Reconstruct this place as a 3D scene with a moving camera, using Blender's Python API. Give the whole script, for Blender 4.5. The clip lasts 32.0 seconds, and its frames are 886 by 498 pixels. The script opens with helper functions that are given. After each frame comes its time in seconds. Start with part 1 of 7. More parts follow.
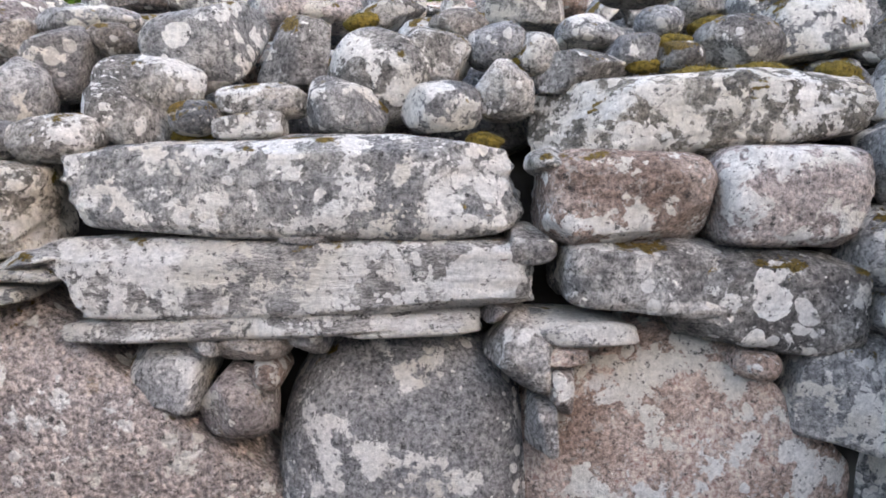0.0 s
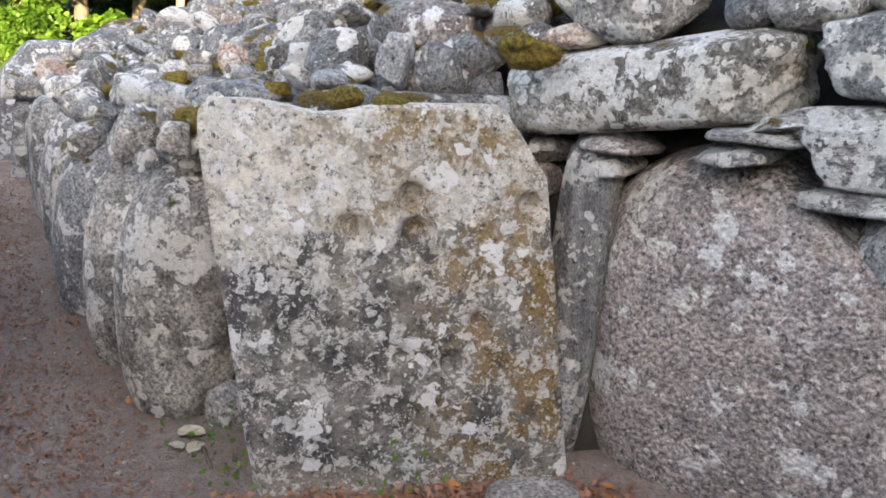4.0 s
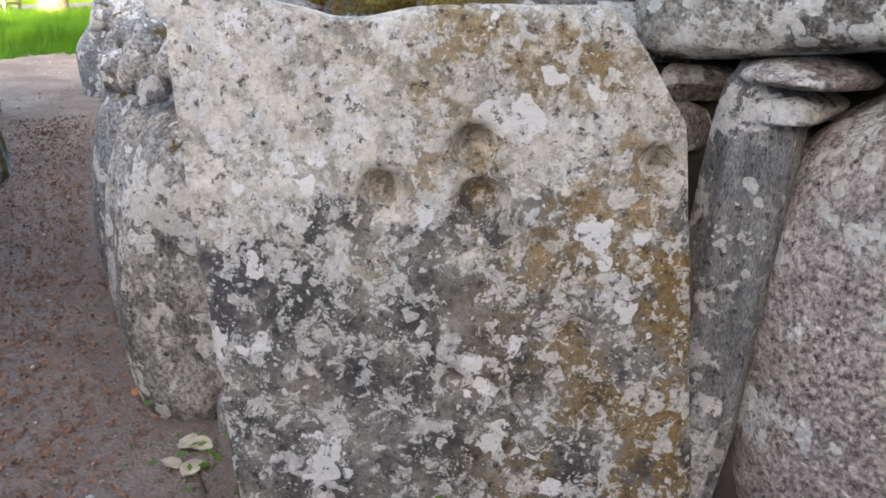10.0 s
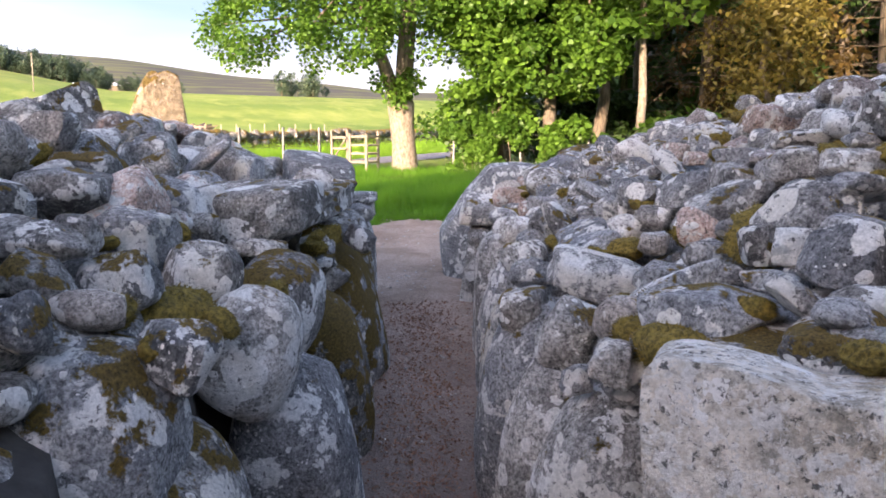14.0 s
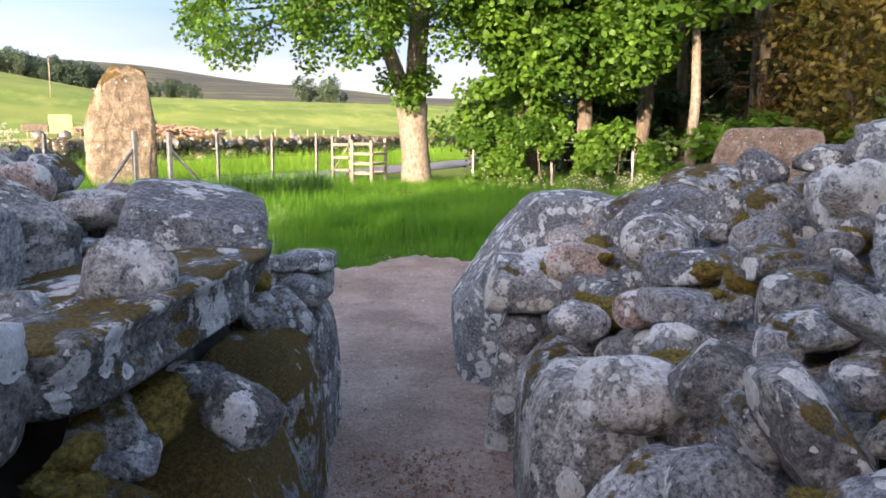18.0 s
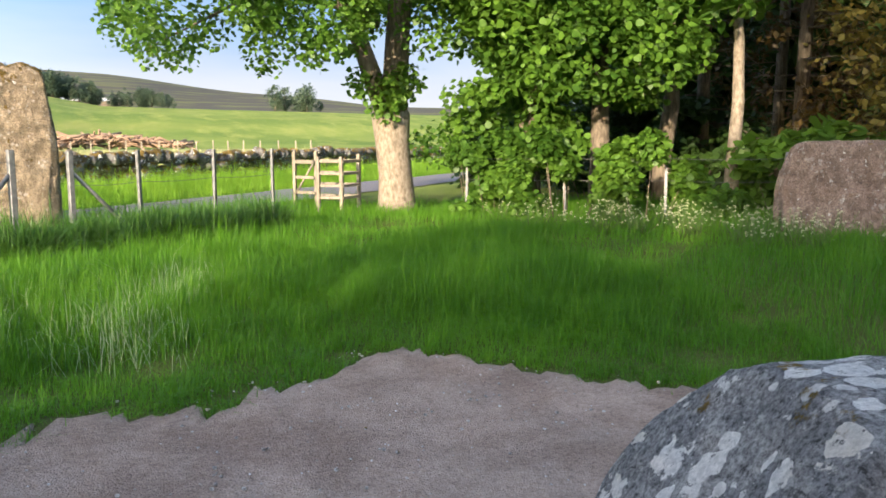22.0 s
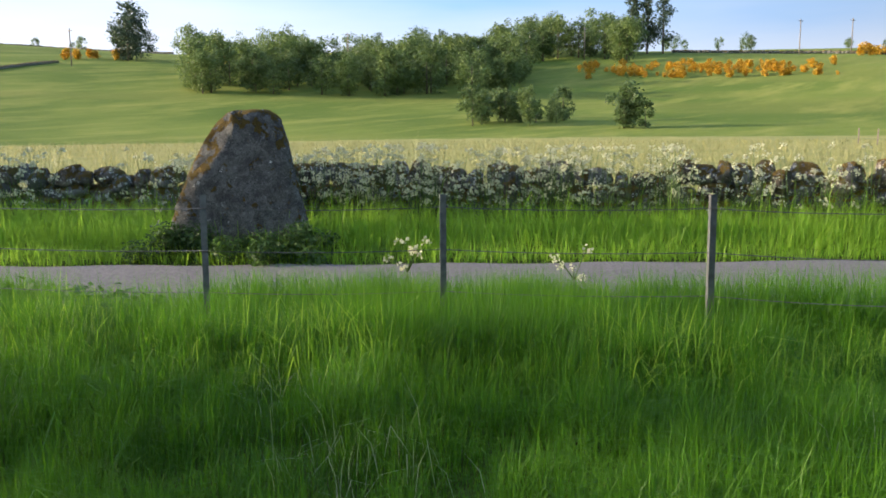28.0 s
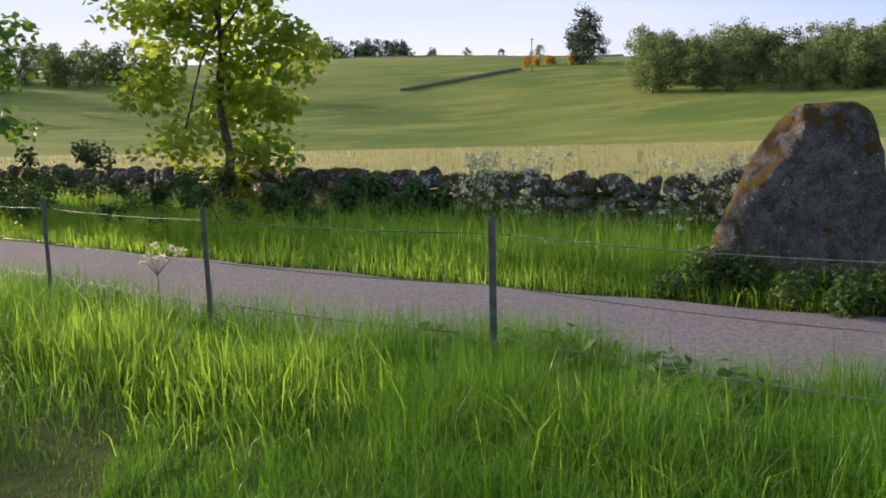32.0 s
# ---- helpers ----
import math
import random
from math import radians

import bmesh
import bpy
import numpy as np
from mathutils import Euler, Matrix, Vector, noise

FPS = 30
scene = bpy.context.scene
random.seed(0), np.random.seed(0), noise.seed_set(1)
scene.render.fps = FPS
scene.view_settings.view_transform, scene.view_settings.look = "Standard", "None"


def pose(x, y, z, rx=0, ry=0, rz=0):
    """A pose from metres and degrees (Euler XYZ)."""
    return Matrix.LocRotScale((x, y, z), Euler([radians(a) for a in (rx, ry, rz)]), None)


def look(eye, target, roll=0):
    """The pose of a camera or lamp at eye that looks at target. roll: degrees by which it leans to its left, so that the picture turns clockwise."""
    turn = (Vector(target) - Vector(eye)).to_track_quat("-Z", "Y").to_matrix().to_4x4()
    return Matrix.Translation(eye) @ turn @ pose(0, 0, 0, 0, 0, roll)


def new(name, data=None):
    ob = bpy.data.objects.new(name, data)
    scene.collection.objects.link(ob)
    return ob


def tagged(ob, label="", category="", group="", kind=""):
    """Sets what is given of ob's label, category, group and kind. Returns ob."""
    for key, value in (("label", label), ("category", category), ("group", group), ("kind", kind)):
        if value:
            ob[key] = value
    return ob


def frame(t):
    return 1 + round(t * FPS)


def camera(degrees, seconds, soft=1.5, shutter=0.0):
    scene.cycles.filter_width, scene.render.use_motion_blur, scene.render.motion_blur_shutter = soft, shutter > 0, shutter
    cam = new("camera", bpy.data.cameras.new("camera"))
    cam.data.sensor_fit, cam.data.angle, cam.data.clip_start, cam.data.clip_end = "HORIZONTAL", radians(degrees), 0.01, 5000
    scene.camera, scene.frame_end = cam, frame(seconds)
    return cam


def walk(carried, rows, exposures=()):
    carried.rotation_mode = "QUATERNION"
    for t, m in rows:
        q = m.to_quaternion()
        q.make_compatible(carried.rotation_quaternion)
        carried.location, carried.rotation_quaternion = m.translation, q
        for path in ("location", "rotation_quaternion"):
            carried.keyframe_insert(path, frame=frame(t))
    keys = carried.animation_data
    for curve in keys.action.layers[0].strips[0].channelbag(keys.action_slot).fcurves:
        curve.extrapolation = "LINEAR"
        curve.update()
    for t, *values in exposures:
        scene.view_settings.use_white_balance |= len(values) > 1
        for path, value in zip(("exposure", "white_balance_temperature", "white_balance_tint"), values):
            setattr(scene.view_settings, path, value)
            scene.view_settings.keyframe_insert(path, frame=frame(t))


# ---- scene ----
cam = camera(56.3, 32.0, 1.7)
EXPOSURES = [(0, 3.5, 8300, 23), (3, 3.15, 7900, 19), (4, 3.25, 7650, 17), (10, 3.3, 7550, 18), (12, 3.2, 7500, 22), (13, 2.85, 7150, 28), (16, 2.48, 6800, 25), (20, 2.2, 6600, 23), (24, 1.92, 6500, 8), (28, 1.38, 6400, 15), (32, 1.08, 6600, 24)]
PATH = [
    (0, (-0.058, -0.035, 1.488), (-0.004, 1.954, 1.287), 0.4),
    (0.5, (-0.127, -0.065, 1.482), (-0.343, 1.911, 1.269), 0.6),
    (1, (-0.184, -0.113, 1.476), (-0.659, 1.817, 1.254), 0.6),
    (1.5, (-0.245, -0.153, 1.501), (-1.0, 1.682, 1.252), 0.5),
    (2, (-0.287, -0.17, 1.495), (-1.299, 1.536, 1.24), 0.5),
    (2.5, (-0.335, -0.201, 1.466), (-1.499, 1.405, 1.211), 0.7),
    (3, (-0.329, -0.194, 1.445), (-1.566, 1.346, 1.131), 0.9),
    (3.5, (-0.314, -0.181, 1.449), (-1.571, 1.328, 1.073), 0.7),
    (4, (-0.298, -0.174, 1.451), (-1.55, 1.306, 0.961), 0.7),
    (4.5, (-0.291, -0.179, 1.449), (-1.545, 1.294, 0.942), 0.8),
    (6.5, (-0.495, 0.001, 1.335), (-1.733, 1.452, 0.734), 0.9),
    (7, (-0.592, 0.233, 1.285), (-1.846, 1.67, 0.684), 0.9),
    (7.5, (-0.634, 0.391, 1.248), (-1.997, 1.722, 0.638), 0.5),
    (8, (-0.697, 0.442, 1.231), (-2.109, 1.725, 0.632), 0.7),
    (8.5, (-0.715, 0.477, 1.261), (-2.142, 1.74, 0.655), 0.4),
    (9, (-0.726, 0.505, 1.291), (-2.16, 1.76, 0.685), 0.5),
    (9.5, (-0.727, 0.517, 1.271), (-2.169, 1.765, 0.667), 0.6),
    (10, (-0.74, 0.518, 1.3), (-2.192, 1.753, 0.695), 0.6),
    (10.5, (-0.791, 0.456, 1.357), (-2.269, 1.661, 0.752), 0.9),
    (11, (-0.836, 0.397, 1.394), (-2.406, 1.476, 0.786), 0.9),
    (11.5, (-0.873, 0.333, 1.46), (-2.536, 1.255, 0.841), 1.0),
    (12, (-0.89, 0.304, 1.553), (-2.61, 1.131, 0.955), 0.4),
    (12.5, (-0.911, 0.295, 1.646), (-2.699, 1.105, 1.263), 0.2),
    (13, (-0.876, 0.276, 1.739), (-2.691, 1.06, 1.437), -0.1),
    (13.5, (-0.859, 0.273, 1.753), (-2.703, 0.99, 1.46), -0.1),
    (14, (-1.001, 0.287, 1.733), (-2.868, 0.941, 1.441), -0.0),
    (14.5, (-1.293, 0.282, 1.726), (-3.168, 0.912, 1.435), 0.1),
    (16.5, (-2.708, 0.797, 1.696), (-4.589, 1.413, 1.412), -0.1),
    (17, (-3.044, 1.02, 1.715), (-4.927, 1.635, 1.434), -0.2),
    (17.5, (-3.431, 1.153, 1.708), (-5.314, 1.765, 1.427), -0.0),
    (18, (-3.788, 1.291, 1.737), (-5.671, 1.903, 1.458), 0.0),
    (18.5, (-4.206, 1.46, 1.769), (-6.089, 2.077, 1.494), -0.1),
    (19, (-4.633, 1.545, 1.751), (-6.509, 2.183, 1.478), -0.0),
    (19.5, (-5.01, 1.634, 1.734), (-6.88, 2.291, 1.463), -0.1),
    (20, (-5.445, 1.793, 1.796), (-7.311, 2.459, 1.527), -0.1),
    (20.5, (-5.858, 1.871, 1.807), (-7.724, 2.54, 1.54), -0.1),
    (21, (-6.251, 1.955, 1.817), (-8.117, 2.623, 1.554), -0.1),
    (21.5, (-6.662, 2.06, 1.823), (-8.529, 2.727, 1.562), -0.2),
    (22, (-7.005, 2.162, 1.828), (-8.874, 2.827, 1.57), -0.2),
    (22.5, (-7.396, 2.201, 1.857), (-9.264, 2.865, 1.598), -0.0),
    (23, (-7.793, 2.266, 1.881), (-9.692, 2.837, 1.622), 0.0),
    (23.5, (-8.039, 2.32, 1.964), (-9.988, 2.684, 1.701), 0.0),
    (24, (-8.406, 2.28, 2.021), (-10.376, 2.501, 1.755), 0.2),
    (24.5, (-8.828, 2.347, 2.063), (-10.809, 2.393, 1.795), -0.1),
    (26.5, (-9.893, 1.932, 2.16), (-11.675, 1.067, 1.882), -0.5),
    (27, (-9.99, 1.727, 2.182), (-11.621, 0.605, 1.895), -0.5),
    (27.5, (-10.051, 1.434, 2.181), (-11.509, 0.096, 1.895), -0.3),
    (28, (-10.056, 1.251, 2.212), (-11.408, -0.193, 1.92), -0.4),
    (28.5, (-10.163, 1.041, 2.178), (-11.395, -0.508, 1.887), -0.6),
    (29, (-10.346, 0.82, 2.193), (-11.454, -0.82, 1.906), -0.8),
    (29.5, (-10.388, 0.607, 2.181), (-11.382, -1.105, 1.896), -0.5),
    (30, (-10.357, 0.191, 2.2), (-11.27, -1.566, 1.918), -0.3),
    (30.5, (-10.34, -0.202, 2.193), (-11.192, -1.989, 1.913), -0.3),
    (31, (-10.318, -0.66, 2.222), (-11.046, -2.502, 1.942), -0.7),
    (31.5, (-10.225, -1.097, 2.234), (-10.791, -2.995, 1.954), -1.0),
    (32, (-10.14, -1.46, 2.236), (-10.601, -3.387, 1.959), -1.3),
]
walk(cam, [(t, look(eye, target, roll)) for t, eye, target, roll in PATH], EXPOSURES)

# ---- world, sun, exposure ----
SUN_AZ = Vector((0.72, -0.68))
SUN_EL = radians(13)
world = bpy.data.worlds.new("sky")
scene.world = world
world.use_nodes = True
wn = world.node_tree
sky = wn.nodes.new("ShaderNodeTexSky")
sky.sky_type = "NISHITA"
sky.sun_disc = False
sky.sun_elevation = SUN_EL
sky.sun_rotation = math.atan2(SUN_AZ.x, SUN_AZ.y)
sky.air_density, sky.dust_density, sky.ozone_density = 1.0, 1.6, 1.0
wn.links.new(sky.outputs[0], wn.nodes["Background"].inputs[0])
wn.nodes["Background"].inputs[1].default_value = 0.15
sun = new("sun", bpy.data.lights.new("sun", "SUN"))
sun.data.energy, sun.data.angle, sun.data.color = 3.0, radians(0.6), (1.0, 0.84, 0.62)
sun_dir = Vector((SUN_AZ.x * math.cos(SUN_EL), SUN_AZ.y * math.cos(SUN_EL), math.sin(SUN_EL))).normalized()
sun.matrix_world = look((0, 0, 40), Vector((0, 0, 40)) - sun_dir)




def sky_backdrop():
    """The pale blue evening sky low over the hills, far past all the ground."""
    mat = bpy.data.materials.new("low_sky")
    mat.use_nodes = True
    t = mat.node_tree
    t.nodes.remove(t.nodes["Principled BSDF"])
    em = t.nodes.new("ShaderNodeEmission")
    xyz = t.nodes.new("ShaderNodeSeparateXYZ")
    pos = t.nodes.new("ShaderNodeNewGeometry").outputs["Position"]
    t.links.new(pos, xyz.inputs[0])
    noise = t.nodes.new("ShaderNodeTexNoise")
    noise.inputs["Scale"].default_value = 0.0016
    noise.inputs["Detail"].default_value = 4.0
    squash = t.nodes.new("ShaderNodeVectorMath")
    squash.operation = "MULTIPLY"
    squash.inputs[1].default_value = (0.5, 0.5, 3.0)
    t.links.new(pos, squash.inputs[0])
    t.links.new(squash.outputs[0], noise.inputs["Vector"])
    add = t.nodes.new("ShaderNodeMath")
    add.operation = "MULTIPLY_ADD"
    t.links.new(noise.outputs[0], add.inputs[0])
    add.inputs[1].default_value = -420.0
    t.links.new(xyz.outputs[2], add.inputs[2])
    ramp = t.nodes.new("ShaderNodeMapRange")
    ramp.inputs[1].default_value, ramp.inputs[2].default_value = -100.0, 380.0
    t.links.new(add.outputs[0], ramp.inputs[0])
    mix = t.nodes.new("ShaderNodeMix")
    mix.data_type = "RGBA"
    t.links.new(ramp.outputs[0], mix.inputs[0])
    mix.inputs[6].default_value, mix.inputs[7].default_value = (0.215, 0.228, 0.238, 1), (0.080, 0.148, 0.238, 1)
    haze = t.nodes.new("ShaderNodeMapRange")
    haze.inputs[1].default_value, haze.inputs[2].default_value = -2400.0, -3300.0
    haze.inputs[3].default_value, haze.inputs[4].default_value = 0.0, 0.5
    t.links.new(xyz.outputs[1], haze.inputs[0])
    veil = t.nodes.new("ShaderNodeMix")
    veil.data_type = "RGBA"
    t.links.new(haze.outputs[0], veil.inputs[0])
    t.links.new(mix.outputs[2], veil.inputs[6])
    veil.inputs[7].default_value = (0.225, 0.224, 0.222, 1)
    t.links.new(veil.outputs[2], em.inputs[0])
    glow = t.nodes.new("ShaderNodeMapRange")
    glow.inputs[1].default_value, glow.inputs[2].default_value = 0.0, -3300.0
    glow.inputs[3].default_value, glow.inputs[4].default_value = 1.0, 2.2
    t.links.new(xyz.outputs[1], glow.inputs[0])
    t.links.new(glow.outputs[0], em.inputs[1])
    t.links.new(em.outputs[0], t.nodes["Material Output"].inputs[0])
    a = np.radians(np.arange(15, 206, 2.0))
    v = [(-9 - math.sin(w) * r, -1 + math.cos(w) * r, z) for w in a for r, z in ((3390, -60), (3370, 500), (3280, 1080))]
    f = [(3 * i + j, 3 * i + j + 1, 3 * i + j + 4, 3 * i + j + 3) for i in range(len(a) - 1) for j in range(2)]
    me = bpy.data.meshes.new("sky_backdrop")
    me.from_pydata(v, [], f)
    me.materials.append(mat)
    tagged(new("backdrop", me), "pale blue evening sky over the hills", "sky", kind="structure")


sky_backdrop()


# ---- materials ----
class Nodes:
    """Short hand for a node material."""

    def __init__(self, name):
        self.mat = bpy.data.materials.new(name)
        self.mat.use_nodes = True
        self.tree = self.mat.node_tree
        self.bsdf = self.tree.nodes["Principled BSDF"]

    def put(self, socket, value):
        if hasattr(value, "is_linked") or isinstance(value, bpy.types.NodeSocket):
            self.tree.links.new(value, socket)
        elif isinstance(value, (tuple, list)):
            socket.default_value = (*value, 1.0) if len(socket.default_value) == 4 and len(value) == 3 else value
        else:
            socket.default_value = value

    def position(self, spread=True):
        p = self.tree.nodes.new("ShaderNodeNewGeometry").outputs["Position"]
        if not spread:
            return p
        info = self.tree.nodes.new("ShaderNodeObjectInfo").outputs["Random"]
        return self.vmath("ADD", p, self.vmath("SCALE", (31.0, 17.0, 53.0), scale=info))

    def vmath(self, op, a, b=None, scale=None):
        n = self.tree.nodes.new("ShaderNodeVectorMath")
        n.operation = op
        self.put(n.inputs[0], a)
        if b is not None:
            self.put(n.inputs[1], b)
        if scale is not None:
            self.put(n.inputs["Scale"], scale)
        return n.outputs[0]

    def math(self, op, a, b=0.0, clamp=False):
        n = self.tree.nodes.new("ShaderNodeMath")
        n.operation, n.use_clamp = op, clamp
        self.put(n.inputs[0], a)
        self.put(n.inputs[1], b)
        return n.outputs[0]

    def noise(self, vec, scale, detail=4.0, rough=0.55, distort=0.0):
        n = self.tree.nodes.new("ShaderNodeTexNoise")
        self.put(n.inputs["Vector"], vec)
        self.put(n.inputs["Scale"], scale)
        self.put(n.inputs["Detail"], detail)
        self.put(n.inputs["Roughness"], rough)
        self.put(n.inputs["Distortion"], distort)
        return n.outputs["Fac"]

    def cells(self, vec, scale, out="Distance", feature="F1"):
        n = self.tree.nodes.new("ShaderNodeTexVoronoi")
        n.feature = feature
        self.put(n.inputs["Vector"], vec)
        self.put(n.inputs["Scale"], scale)
        return n.outputs[out]

    def ramp(self, fac, lo, hi):
        n = self.tree.nodes.new("ShaderNodeMapRange")
        n.interpolation_type = "SMOOTHSTEP"
        self.put(n.inputs["Value"], fac)
        self.put(n.inputs["From Min"], lo)
        self.put(n.inputs["From Max"], hi)
        return n.outputs[0]

    def mix(self, fac, a, b, blend="MIX"):
        n = self.tree.nodes.new("ShaderNodeMix")
        n.data_type, n.blend_type = "RGBA", blend
        self.put(n.inputs[0], fac)
        self.put(n.inputs[6], a)
        self.put(n.inputs[7], b)
        return n.outputs[2]

    def bump(self, height, strength=0.5, distance=0.02):
        n = self.tree.nodes.new("ShaderNodeBump")
        self.put(n.inputs["Height"], height)
        n.inputs["Strength"].default_value = strength
        n.inputs["Distance"].default_value = distance
        self.put(self.bsdf.inputs["Normal"], n.outputs[0])

    def finish(self, colour, rough=0.9, metal=0.0, spec=0.3):
        self.put(self.bsdf.inputs["Base Color"], colour)
        self.put(self.bsdf.inputs["Roughness"], rough)
        self.bsdf.inputs["Metallic"].default_value = metal
        self.bsdf.inputs["Specular IOR Level"].default_value = spec
        return self.mat


def rock_material(name, dark, pale, lichen=0.5, moss=0.4, ochre=0.3, streak=0.0, pebbly=0.0, blotch=7.0, discs=0.0, cap=0.22):
    """Weathered stone: two-tone body, crusts of pale lichen, ochre stain, moss on what faces up."""
    k = Nodes(name)
    p = k.position()
    p_body = k.vmath("MULTIPLY", p, (1.0, 1.0, 1.0 + streak) if streak > 0 else (1.0 - streak, 1.0 - streak, 1.0)) if streak else p
    rnd = k.tree.nodes.new("ShaderNodeObjectInfo").outputs["Random"]
    body = k.mix(k.ramp(k.noise(p_body, 6.0, 10.0, 0.72), 0.40, 0.62), dark, pale)
    body = k.mix(k.math("MULTIPLY", rnd, 0.18), body, k.mix(0.6, body, (0.20, 0.14, 0.10)))
    other = k.math("FRACT", k.math("MULTIPLY", rnd, 7.31))
    third = k.math("FRACT", k.math("MULTIPLY", rnd, 23.7))
    body = k.mix(k.math("MULTIPLY", k.ramp(third, 0.50, 0.58), 0.5), body, (0.235, 0.255, 0.285))
    body = k.mix(1.0, body, k.mix(other, (0.62, 0.62, 0.62), (1.25, 1.25, 1.25)), "MULTIPLY")
    grain = k.noise(p_body, 75.0, 6.0, 0.78)
    body = k.mix(0.9, body, k.mix(k.ramp(grain, 0.32, 0.68), (0.12, 0.12, 0.12), (0.90, 0.89, 0.87)), "OVERLAY")
    cell_h = None
    if pebbly:
        v = k.tree.nodes.new("ShaderNodeTexVoronoi")
        k.put(v.inputs["Vector"], k.vmath("ADD", p, k.vmath("SCALE", k.tree_noise(p, 22.0), scale=0.03)))
        v.inputs["Scale"].default_value = 52.0
        bw = k.tree.nodes.new("ShaderNodeRGBToBW")
        k.put(bw.inputs[0], v.outputs["Color"])
        body = k.mix(pebbly, body, k.mix(bw.outputs[0], (0.36, 0.34, 0.33), (0.70, 0.66, 0.64)), "OVERLAY")
        cell_h = k.math("SUBTRACT", 0.6, v.outputs["Distance"])
    stain = k.ramp(k.noise(p, 2.6, 8.0, 0.72), 0.70 - 0.22 * ochre, 0.82 - 0.22 * ochre)
    body = k.mix(k.math("MULTIPLY", stain, 0.7), body, k.mix(grain, (0.13, 0.07, 0.02), (0.42, 0.27, 0.10)))
    warp = k.vmath("ADD", p, k.vmath("SCALE", k.tree_noise(p, 18.0), scale=0.045))
    crumble = k.math("MULTIPLY", k.math("SUBTRACT", k.noise(p, 48.0, 6.0, 0.8), 0.5), 0.20)
    field = k.math("ADD", k.noise(warp, blotch, 6.0, 0.62), crumble)
    crust = k.ramp(field, 0.69 - 0.28 * lichen, 0.715 - 0.28 * lichen)
    disc = k.math("ADD", k.cells(warp, 15.0), crumble)
    size = k.math("MULTIPLY", k.ramp(k.noise(p, 4.0, 2.0), 0.38, 0.75), 0.46)
    spots = k.math("MULTIPLY", k.math("LESS_THAN", disc, size), min(1.0, 2.2 * lichen))
    dust = k.math("MULTIPLY", k.ramp(k.noise(p, 34.0, 7.0, 0.75), 0.60 - 0.10 * lichen, 0.66 - 0.10 * lichen), 0.45)
    tone = k.mix(k.ramp(k.noise(p, 70.0, 5.0, 0.8), 0.3, 0.7), (0.58, 0.585, 0.57), (1.0, 0.99, 0.96))
    warm = k.ramp(k.noise(p, 2.1, 3.0), 0.50, 0.60)
    tone = k.mix(k.math("MULTIPLY", warm, 0.30), tone, (0.55, 0.47, 0.33))
    body = k.mix(dust, body, k.mix(0.30, tone, (0.40, 0.41, 0.40)))
    both = k.math("MAXIMUM", crust, spots)
    if discs:
        soft = k.vmath("ADD", p, k.vmath("SCALE", k.tree_noise(p, 26.0), scale=0.035))
        for grain_size, reach in ((9.0, 0.44), (4.2, 0.34)):
            wide = k.math("MULTIPLY", k.ramp(k.noise(k.vmath("ADD", p, (3.1 * grain_size, 7.7, 1.3)), 3.4, 3.0, 0.6), 0.60 - 0.16 * discs, 0.80 - 0.16 * discs), reach)
            ring = k.math("ADD", k.cells(soft, grain_size), k.math("MULTIPLY", crumble, 0.5))
            both = k.math("MAXIMUM", both, k.math("LESS_THAN", ring, wide))
    fleck = k.math("ADD", k.cells(warp, 46.0), crumble)
    flecks = k.math("LESS_THAN", fleck, k.math("MULTIPLY", k.ramp(k.noise(k.vmath("ADD", p, (9.1, 2.3, 5.7)), 6.0, 4.0, 0.65), 0.60 - 0.22 * lichen, 0.86 - 0.22 * lichen), 0.52))
    both = k.math("MAXIMUM", both, flecks)
    body = k.mix(k.math("MULTIPLY", both, 0.96), body, tone)
    black = k.ramp(k.noise(p, 42.0, 7.0, 0.78), 0.565, 0.62)
    body = k.mix(k.math("MULTIPLY", black, 0.86), body, (0.030, 0.030, 0.029))
    up = k.tree.nodes.new("ShaderNodeSeparateXYZ")
    k.put(up.inputs[0], k.tree.nodes.new("ShaderNodeNewGeometry").outputs["Normal"])
    tilt = k.math("MULTIPLY", k.ramp(up.outputs[2], -0.5, 0.75), cap)
    fluff = k.noise(p, 95.0, 6.0, 0.8)
    grow = k.math("ADD", k.math("ADD", k.noise(p, 7.5, 6.0, 0.62), tilt), k.math("MULTIPLY", k.math("SUBTRACT", fluff, 0.5), 0.12))
    green = k.ramp(grow, 0.85 - 0.20 * moss, 0.90 - 0.20 * moss)
    body = k.mix(green, body, k.mix(k.ramp(fluff, 0.25, 0.75), (0.022, 0.018, 0.004), (0.36, 0.235, 0.05)))
    h = k.math("MULTIPLY", k.noise(p_body, 9.0, 10.0, 0.74), 1.0)
    h = k.math("ADD", h, k.math("MULTIPLY", grain, 0.55))
    h = k.math("ADD", h, k.math("MULTIPLY", both, 0.07))
    h = k.math("ADD", h, k.math("MULTIPLY", green, k.math("ADD", k.math("MULTIPLY", fluff, 1.8), 0.4)))
    if cell_h is not None:
        h = k.math("ADD", h, k.math("MULTIPLY", cell_h, 0.9 * pebbly))
    k.bump(h, 1.0, 0.042)
    return k.finish(body, 0.9)


def tree_noise(self, vec, scale):
    n = self.tree.nodes.new("ShaderNodeTexNoise")
    self.put(n.inputs["Vector"], vec)
    self.put(n.inputs["Scale"], scale)
    n.inputs["Detail"].default_value = 3.0
    return self.vmath("SUBTRACT", n.outputs["Color"], (0.5, 0.5, 0.5))


Nodes.tree_noise = tree_noise


